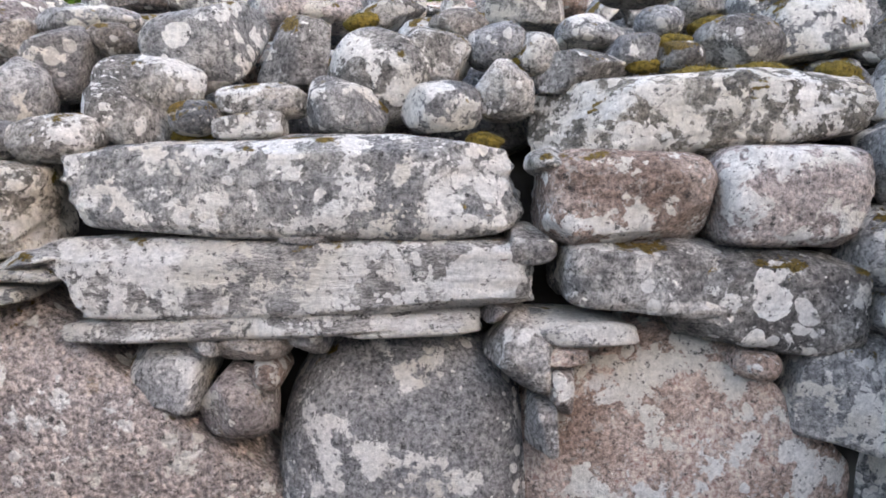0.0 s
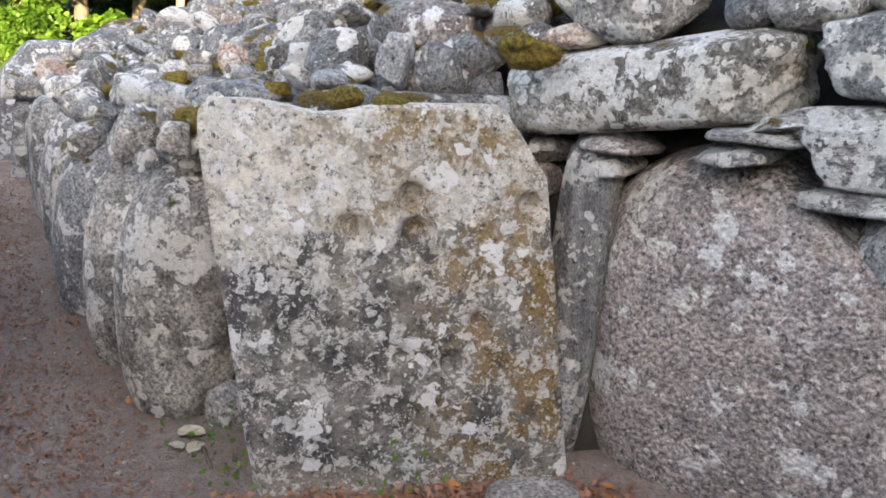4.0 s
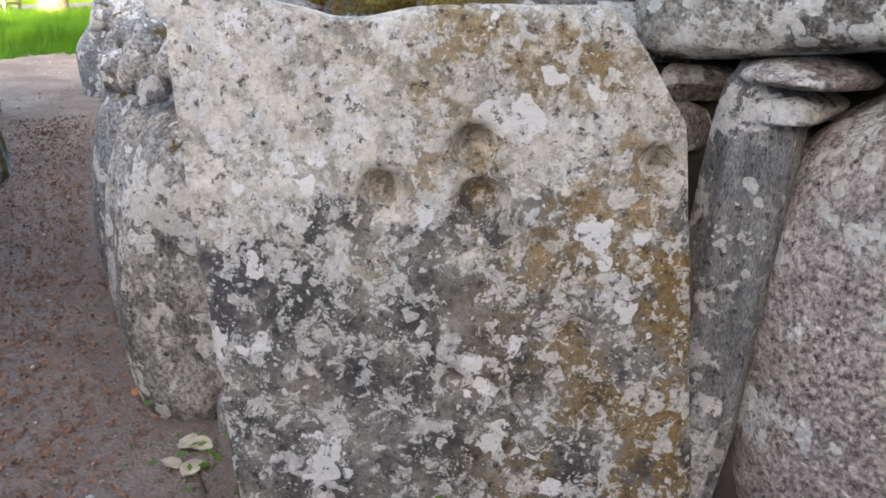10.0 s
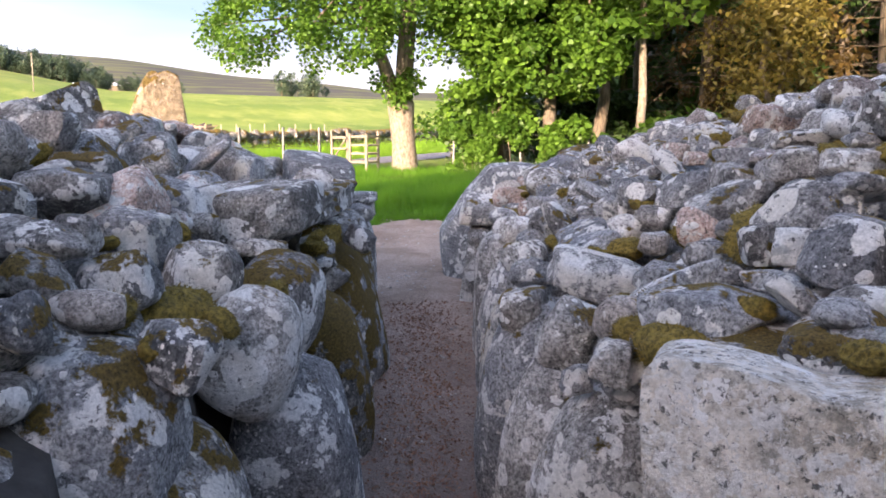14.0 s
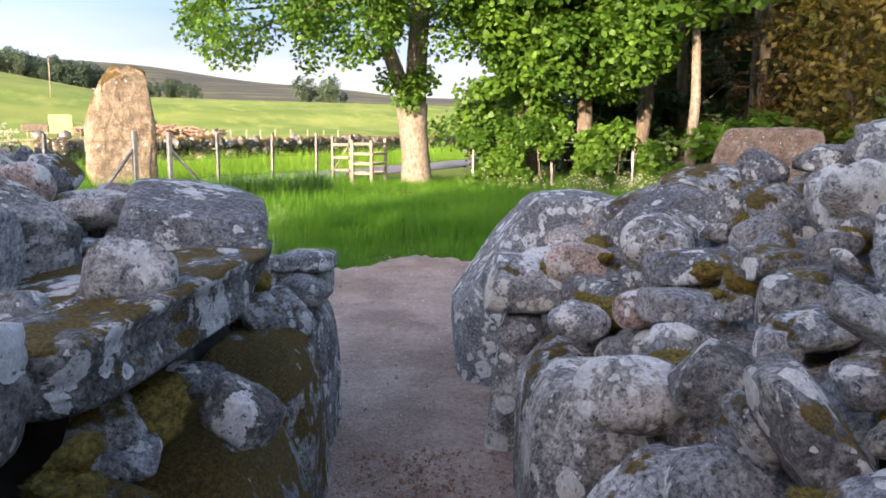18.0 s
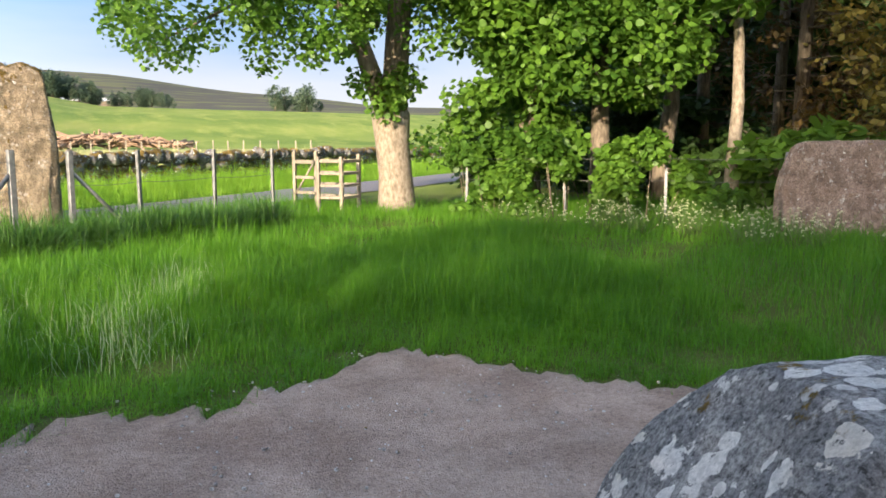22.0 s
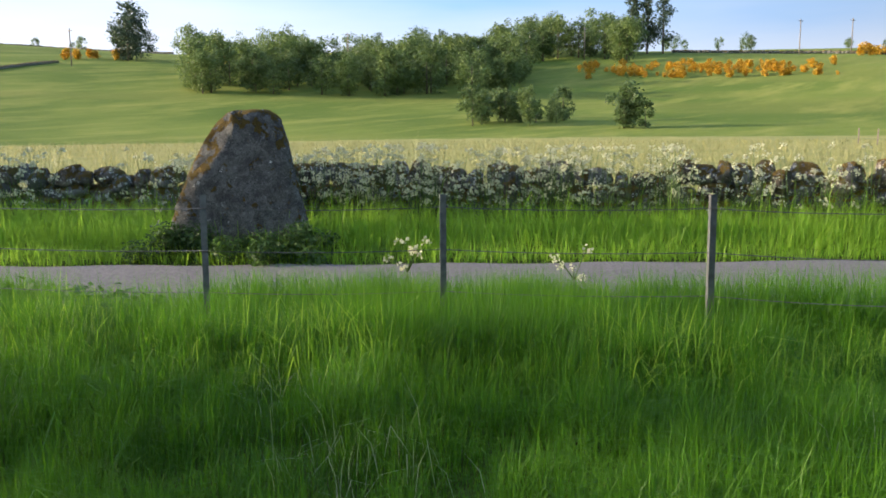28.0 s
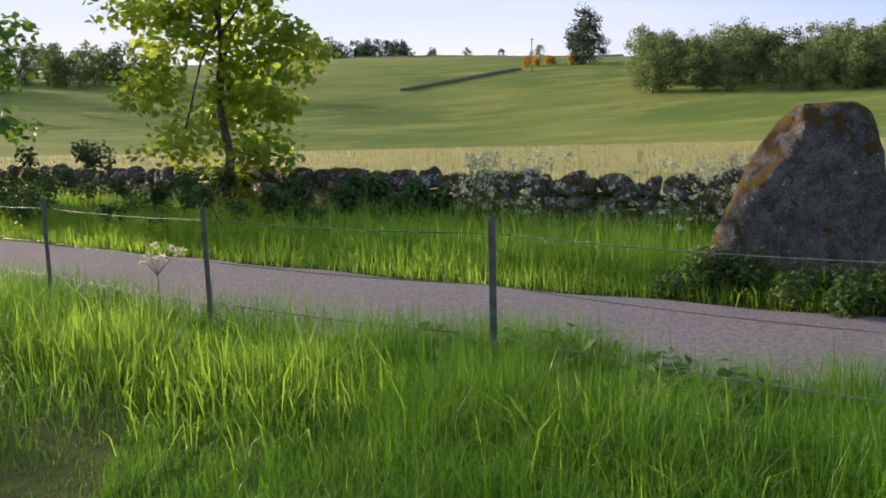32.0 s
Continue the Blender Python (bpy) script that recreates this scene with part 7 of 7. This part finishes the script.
def far_dyke(points, height):
    """A drystone dyke seen as a dark line over the hill: points are bearing and distance."""
    rng = np.random.default_rng(int(points[0][1]))
    v, f = [], []
    for (wa, da), (wb, db) in zip(points, points[1:]):
        n = max(2, int(math.hypot((wa - wb) * 6, da - db) / 1.6))
        for i in range(n):
            t = i / n
            x, y = bearing(wa + (wb - wa) * t, da + (db - da) * t)
            g = float(ground(x, y))
            rv, rf = RUB[i % 9]
            f.append(rf + len(v) * len(rv))
            v.append(rv * (1.1, 0.7, height * rng.uniform(0.35, 0.5)) + (x, y, g + height * 0.3))
    ob = put("far_dyke", mesh_of("far_dyke", np.concatenate(v), np.concatenate(f), ROCK_DYKE))
    tagged(ob, "dark drystone dyke across the hill pasture", "wall", kind="stuff")


far_dyke([(168.6, 178), (164.5, 192), (160.8, 208)], 0.8)
far_dyke([(180, 342), (170, 352), (160, 348), (154, 330)], 1.2)
far_dyke([(121, 262), (112, 262), (103, 250)], 1.2)


def hay_meadow():
    """The uncut hay field between the wall and the hill foot."""
    rng = np.random.default_rng(77)
    yaws = np.radians(np.linspace(60, 215, 156))
    rows = np.linspace(0, 1, 60)
    v = []
    for a in yaws:
        for t in rows:
            d = 12 + 72 * t
            v.append((-9 - math.sin(a) * d, -1 + math.cos(a) * d))
    v = np.array(v)
    out = -track_distance(v[:, 0], v[:, 1], DYKE) * NEAR_SIDE > 0.4
    z = ground(v[:, 0], v[:, 1]) + 0.34 + 0.05 * np.sin(v[:, 0] * 1.1) * np.sin(v[:, 1] * 0.9)
    i, j = np.meshgrid(np.arange(155), np.arange(59), indexing="ij")
    f = np.stack([i * 60 + j, i * 60 + j + 1, (i + 1) * 60 + j + 1, (i + 1) * 60 + j], -1).reshape(-1, 4)
    f = f[out[f].all(1)]
    ob = put("hay_meadow", mesh_of("hay_meadow", np.column_stack([v, z]), f, HAY))
    tagged(ob, "pale uncut hay meadow beyond the field wall", "meadow", kind="structure")
    n = 90000
    a, d = rng.uniform(radians(60), radians(215), n), 12 + 60 * rng.random(n) ** 1.3
    x, y = -9 - np.sin(a) * d, -1 + np.cos(a) * d
    ok = -track_distance(x, y, DYKE) * NEAR_SIDE > 0.5
    x, y, d = x[ok], y[ok], d[ok]
    h = 0.62 * rng.lognormal(0, 0.2, len(x))
    grass_patch("hay", np.stack([x, y], -1), h, 0.006 + 0.0007 * d, 0.5, GRASS_DRY, "pale seeding hay stalks", 78)


hay_meadow()


def umbel(p, r, rng, vs, fs):
    """A flat white flower head made of many small florets."""
    for _ in range(14):
        a, q = rng.uniform(0, 6.28), r * rng.random() ** 0.5
        c = np.array((p[0] + q * math.cos(a), p[1] + q * math.sin(a), p[2] - 0.25 * q * q / r + rng.normal(0, 0.32 * r)))
        s = 0.30 * r * rng.uniform(0.7, 1.3)
        k = len(vs)
        t = rng.uniform(0, 1.5)
        e1, e2 = rng.normal(size=3), rng.normal(size=3)
        e1 /= np.linalg.norm(e1)
        e2 -= e1 * (e1 @ e2)
        e2 /= np.linalg.norm(e2)
        for m in range(4):
            vs.append(c + s * (math.cos(t + m * 1.57) * e1 + math.sin(t + m * 1.57) * e2))
        fs.append((k, k + 1, k + 2, k + 3))


def cow_parsley(x, y, top, seed, heads=6, spread=0.16):
    rng = np.random.default_rng(seed)
    g = float(ground(x, y))
    ob = root("cow_parsley", (x, y, g), "tall white-flowering cow parsley by the fence", "plant", "cow parsley")
    joint = Vector((x, y, g + (top - g) * 0.62))
    rod("stem", [(x, y, g - 0.05), joint], [0.007, 0.005], STALK, ob, 5)
    for i in range(heads):
        a = rng.uniform(0, 6.28)
        tip = Vector((x + spread * math.cos(a), y + spread * math.sin(a), top - rng.uniform(0, 0.22)))
        rod("stalk", [joint, joint.lerp(tip, 0.6) + Vector((0, 0, 0.02)), tip], [0.004, 0.003, 0.002], STALK, ob, 4)
        vs, fs = [], []
        umbel(tip, rng.uniform(0.035, 0.06), rng, vs, fs)
        tagged(put("flower_head", mesh_of("flower_head", vs, fs, WHITE_FLOWER, False), ob), kind="stuff")
    return ob


cow_parsley(-14.5, -3.93, 1.32, 301, 7)
cow_parsley(-15.35, -2.85, 1.25, 302, 5)
cow_parsley(-9.35, -9.2, 1.35, 303, 7, 0.22)


def flower_drift(name, spots, label, seed, low, high, r):
    rng = np.random.default_rng(seed)
    vs, fs, sv, sf = [], [], [], []
    for x, y in spots:
        g = float(ground(x, y))
        for _ in range(8):
            p = (x + rng.normal(0, 0.16), y + rng.normal(0, 0.14), g + rng.uniform(low, high))
            umbel(p, r * rng.uniform(0.7, 1.3), rng, vs, fs)
            a, b = tube([(x, y, g), p], [0.006, 0.003], 3)
            sf += [tuple(k + len(sv) for k in q) for q in b]
            sv += a
    ob = put(name, mesh_of(name, vs, fs, WHITE_FLOWER, False))
    tagged(ob, label, "flowers", kind="stuff")
    ob = put("flower_stalks", mesh_of("flower_stalks", sv, sf, STALK))
    tagged(ob, "green stalks of hedge flowers", "stalks", kind="stuff")


rng_f = np.random.default_rng(310)
edge_spots = [(x + rng_f.normal(0, 0.3) + 0.5, y + rng_f.normal(0, 0.3) + 0.5) for x, y, _ in along(DYKE, 0.055) if -25.0 < x < -14.2 and rng_f.random() < 0.55 + 0.5 * math.sin(x * 1.3) * math.sin(x * 0.37 + 1)]
flower_drift("cow_parsley_drift", edge_spots, "white cow parsley drifting along the field wall", 311, 0.45, 1.35, 0.06)
wood_spots = [(-18.6 + 6.0 * t + rng_f.normal(0, 0.7), 8.0 + 2.6 * t + rng_f.normal(0, 0.8)) for t in np.linspace(0, 1, 90)]
flower_drift("woodland_flowers", wood_spots, "small white flowers under the wood's edge", 312, 0.18, 0.40, 0.017)


# ---- wood fence, far farm and field things ----
for fx, fy in ((-20.0, 7.2), (-19.1, 8.6), (-18.2, 9.9), (-17.2, 11.3), (-16.4, 12.6)):
    fence_post(fx, fy, 1.65, 2.0 * math.sin(fx * 5))
fence_run([(-20.0, 7.2), (-19.1, 8.6), (-18.2, 9.9), (-17.2, 11.3), (-16.4, 12.6)], "wood fence", (1.55, 1.2))


def bare_earth():
    """Trodden bare spots in the grass."""
    for bx, by, br in BARE:
        n = 26
        ring = [(bx, by)] + [(bx + br * (1.1 + 0.18 * math.sin(3 * a + bx) + 0.1 * math.sin(7 * a)) * math.cos(a), by + br * (1.1 + 0.18 * math.sin(3 * a + bx)) * math.sin(a)) for a in np.linspace(0, 6.283, n, endpoint=False)]
        v = [(x, y, float(ground(x, y)) + 0.025) for x, y in ring]
        f = [(0, 1 + i, 1 + (i + 1) % n) for i in range(n)]
        tagged(put("bare_earth", mesh_of("bare_earth", v, f, SOIL)), "trodden patch of bare brown earth in the grass", "earth", kind="structure")


bare_earth()


def far_shed():
    x, y = bearing(94.2, 420)
    g = float(ground(x, y))
    ob = root("farm_shed", (x, y, g), "long low farm shed with white roof", "building")
    base = pose(x, y, g, 0, 0, 4)
    box("wall", (9, 46, 3.0), base @ pose(0, 0, 1.5), BARK, ob, 0.05)
    for s in (-1, 1):
        box("roof", (5.4, 47, 0.25), base @ pose(s * 2.4, 0, 3.6, 0, s * 17, 0), SHED_ROOF, ob, 0.05)
    for i in range(7):
        box("door", (0.12, 3.2, 2.6), base @ pose(4.55, -19 + 6.3 * i, 1.35), BARK, ob, 0.02)


def farmhouse(yaw, d):
    x, y = bearing(yaw, d)
    g = float(ground(x, y))
    ob = root("farmhouse", (x, y, g), "far farmhouse with grey slate roof", "building")
    base = pose(x, y, g, 0, 0, 40)
    box("wall", (11, 7, 5.0), base @ pose(0, 0, 2.5), SHED_WALL, ob, 0.05)
    for s in (-1, 1):
        box("roof", (12, 4.6, 0.25), base @ pose(0, s * 1.95, 6.1, -s * 32, 0, 0), ROCK_SLATE, ob, 0.05)
        box("chimney", (0.8, 0.8, 1.6), base @ pose(s * 5.0, 0, 7.6), SHED_WALL, ob, 0.05)


def log_heap():
    """A long heap of felled brash and logs at the meadow's end."""
    rng = np.random.default_rng(431)
    x0, y0 = bearing(90.5, 92)
    ob = root("log_heap", (x0, y0, float(ground(x0, y0))), "long heap of brown felled logs and brash", "logs")
    for i in range(260):
        yaw = rng.uniform(85.5, 94.5)
        x, y = bearing(yaw, rng.uniform(90, 94))
        top = 1.2 * (1 - abs(yaw - 91) / 5.5) + 0.2
        z = float(ground(x, y)) + 0.45 + rng.uniform(0, top)
        a = rng.uniform(0, 6.28)
        l = rng.uniform(0.8, 1.9)
        d = Vector((math.cos(a), math.sin(a), rng.normal(0, 0.18))) * l
        r = rng.uniform(0.06, 0.15)
        rod("log", [Vector((x, y, z)) - d, Vector((x, y, z)) + d], [r, r * 0.9], LOG, ob, 6)


def trailer():
    """A green and yellow farm trailer parked in the far field."""
    x, y = bearing(95.4, 84)
    g = float(ground(x, y)) + 0.2
    ob = root("farm_trailer", (x, y, g), "pale green box trailer with dark flatbed load", "trailer")
    base = pose(x, y, g, 0, 0, 10) @ Matrix.Scale(1.35, 4)
    box("body", (1.6, 1.5, 1.25), base @ pose(0, 0.0, 1.15), LIME, ob, 0.06, "pale lime green box body")
    box("flatbed", (1.8, 2.6, 0.14), base @ pose(0, -0.7, 0.47), TIMBER, ob, 0.02)
    box("load", (1.5, 1.7, 0.55), base @ pose(0, -1.7, 0.85), BARK, ob, 0.06, "dark covered load")
    for sx in (-0.8, 0.8):
        for sy in (0.2, -1.5):
            c = base @ Vector((sx, sy, 0.25))
            e = base @ Vector((sx * 1.18, sy, 0.25))
            rod("wheel", [c, e], [0.58, 0.58], WIRE, ob, 14)


SHED_WALL = plain("pale_harling", (0.55, 0.55, 0.52), (0.42, 0.42, 0.40), 0.6, 0.9, bump=0.0)
SHED_ROOF = plain("white_roof", (0.78, 0.79, 0.80), (0.62, 0.63, 0.65), 0.4, 0.6, bump=0.0)
LOG = plain("felled_wood", (0.33, 0.225, 0.155), (0.17, 0.115, 0.08), 3.0, 0.9)
LIME = plain("lime_paint", (0.36, 0.44, 0.17), (0.28, 0.36, 0.12), 2.0, 0.5, bump=0.05)
far_shed()
farmhouse(129.6, 262)
log_heap()
trailer()


def field_fence(yaws, d, n):
    for w in np.linspace(*yaws, n):
        x, y = bearing(w, d + 2 * math.sin(w))
        g = float(ground(x, y))
        ob = root("field_post", (x, y, g), "small timber field fence post", "fence post", "field fence")
        box("post", (0.09, 0.09, 1.5), pose(x, y, g + 0.6, 0, 1.5 * math.sin(w * 9), w), TIMBER, ob, 0.0)


field_fence((76, 108), 58, 30)

# ---- litter and pebbles ----
def ground_bits():
    rng = np.random.default_rng(401)
    vs, fs = [], []
    n = 0
    for _ in range(6500):
        s, c = -0.8 + 5.5 * rng.random() ** 1.4, rng.normal(0.03, 0.20)
        if abs(c) > 0.36:
            continue
        x, y = passage_point(s, c)
        vs.append((x, y))
    for _ in range(2600):
        t = rng.random()
        x, y = -2.3 + 1.6 * t + rng.normal(0, 0.07), 1.0 + 0.95 * min(1, t * 2.2) + rng.normal(0, 0.07) - 0.12
        vs.append((x, y))
    xy = np.array(vs)
    cen = np.column_stack([xy, ground(xy[:, 0], xy[:, 1]) + lumps(xy[:, 0], xy[:, 1]) + 0.008, np.full(len(xy), 0.012)])
    v, f = leaves(cen, 1.0, len(cen) * 2, 0.018, rng, False, 0.0)
    near = cen[np.hypot(cen[:, 0] + 1.7, cen[:, 1] - 1.6) < 0.9]
    w, g = leaves(near, 2.0, len(near) * 2, 0.026, rng, False, 0.0)
    v, f = np.concatenate([v, w]), np.concatenate([f, g + len(v)])
    ob = put("leaf_litter", mesh_of("leaf_litter", v, f, LITTER, False))
    tagged(ob, "scattered dry reddish leaf litter on the passage floor", "leaves", kind="stuff")
    vs, fs = [], []
    rk = [rock_shape(1500 + i, 2, 0.1, 0.1, 3) for i in range(6)]
    k = 0
    for _ in range(9000):
        x, y = rng.uniform(-12.6, -0.5), rng.uniform(-5, 5.5)
        if gravel_edge(x, y) < 0 or (bool(in_cairn(np.array(x), np.array(y)))):
            continue
        v, f = rk[k % 6]
        r = min(0.012, 0.0055 * rng.lognormal(0, 0.5))
        vs.append(v * (r, r * 0.8, r * 0.6) + (x, y, float(ground(x, y)) + 0.022 + r * 0.3))
        fs.append(f + k * len(v))
        k += 1
    ob = put("pebbles", mesh_of("pebbles", np.concatenate(vs), np.concatenate(fs), ROCK_PLAIN))
    tagged(ob, "small loose pebbles on the gravel", "pebbles", kind="stuff")


ground_bits()

def fallen_leaf(x, y, turn, length, mat, label):
    """One curled dead leaf on the gravel."""
    z = float(ground(x, y)) + 0.035
    v, f = [], []
    for i in range(7):
        t = i / 6
        w = 0.36 * math.sin(math.pi * min(1, t * 0.92 + 0.06)) ** 0.8 * (1 + 0.25 * math.sin(9 * t))
        for k in (-1, 0, 1):
            v.append((t - 0.5, k * w, 0.10 * abs(k) + 0.12 * math.sin(3 * t)))
        if i:
            a = 3 * i
            f += [(a - 3, a - 2, a + 1, a), (a - 2, a - 1, a + 2, a + 1)]
    ob = put("fallen_leaf", mesh_of("fallen_leaf", v, f, mat), None, pose(x, y, z, 6, 4, turn) @ Matrix.Scale(length, 4))
    tagged(ob, label, "leaf", "fallen leaves")


DEAD_LEAF = plain("dead_leaf", (0.52, 0.47, 0.36), (0.36, 0.30, 0.20), 30.0, 0.8)
RED_LEAF = plain("red_dead_leaf", (0.45, 0.20, 0.07), (0.28, 0.11, 0.04), 30.0, 0.8)
for i, (lx, ly, ll) in enumerate(((-2.70, 1.30, 0.10), (-2.60, 1.25, 0.08), (-2.66, 1.21, 0.07))):
    fallen_leaf(lx, ly, 40 + 75 * i, ll, DEAD_LEAF, "pale curled dead leaf on the gravel")
for i, (lx, ly, ll) in enumerate(((-1.78, 1.64, 0.06), (-1.52, 1.86, 0.05), (-3.10, 1.30, 0.06), (-1.42, 1.96, 0.05), (-1.36, 1.90, 0.06), (-1.66, 1.72, 0.04))):
    fallen_leaf(lx, ly, 63 * i, ll, RED_LEAF, "small red-brown dead leaf among litter")
hero(chamber_wall, "stone", ROCK_PLAIN, (-1.56, 1.76, 0.07), (0.30, 0.20, 0.10), (0, 0, 40), 1190, 0.2, 0.05, (), 4, 4)
hero(chamber_wall, "stone", ROCK, (-2.70, 1.46, 0.13), (0.16, 0.13, 0.20), (0, 6, 20), 1191, 0.3, 0.05, (), 4, 6)
for i, (wx, wy, ww, wh) in enumerate(((-2.47, 1.27, 0.07, 0.12), (-2.40, 1.30, 0.06, 0.08), (-1.95, 1.56, 0.05, 0.05))):
    shrub((wx, wy), ww, wh, 90, 0.03, 170 + i, "small green weed at the foot of the slab", LEAF, "weed", None, False)


def feathery_grass():
    """Pale seeding tufts that stand over the lawn."""
    rng = np.random.default_rng(91)
    xy = []
    for tx, ty, n in ((-13.87, 1.11, 130), (-13.2, 1.88, 150), (-14.2, 2.34, 90), (-13.73, 0.8, 120), (-12.7, 1.98, 110), (-13.8, 2.17, 90), (-12.8, 0.88, 60), (-14.1, 0.02, 70), (-12.2, -1.6, 60), (-12.6, -3.0, 70), (-11.3, -3.6, 50), (-12.9, -4.2, 70)):
        xy.append(np.column_stack([tx + rng.normal(0, 0.22, n), ty + rng.normal(0, 0.22, n)]))
    xy = np.concatenate(xy)
    grass_patch("feathery_grass", xy, 0.32 * rng.lognormal(0, 0.22, len(xy)), np.full(len(xy), 0.003), 1.0, GRASS_PALE, "pale feathery seeding grass in the lawn", 92)


feathery_grass()

# ---- unseen shelter belt, added towards the sun to shade the cairn and the lawn ----
for i in range(23):
    n_ = -6.3 + 1.9 * i
    s_ = 30 + (i % 2) * 6
    lift_ = 0.7 * math.sin(i * 2.4)
    broad_tree((n_ * 0.68 + s_ * 0.72, n_ * 0.72 - s_ * 0.68), 12 if n_ < -2.6 else 17, 0.3, (5.9 + lift_, 2.8, 5.9) if n_ < -2.6 else (8.9 + lift_, 2.8, 8.7), 90, 3800, 0.6, 113 + i, "unseen tall broadleaved tree added to the shelter belt for shade", BARK, LEAF_DARK, False)
broad_tree((-9.2 * 0.68 + 30 * 0.72, -9.2 * 0.72 - 30 * 0.68), 9.6, 0.2, (5.1, 2.6, 4.8), 80, 3200, 0.5, 140, "unseen low broadleaved tree added at the shelter belt's end for shade", BARK, LEAF_DARK, False)
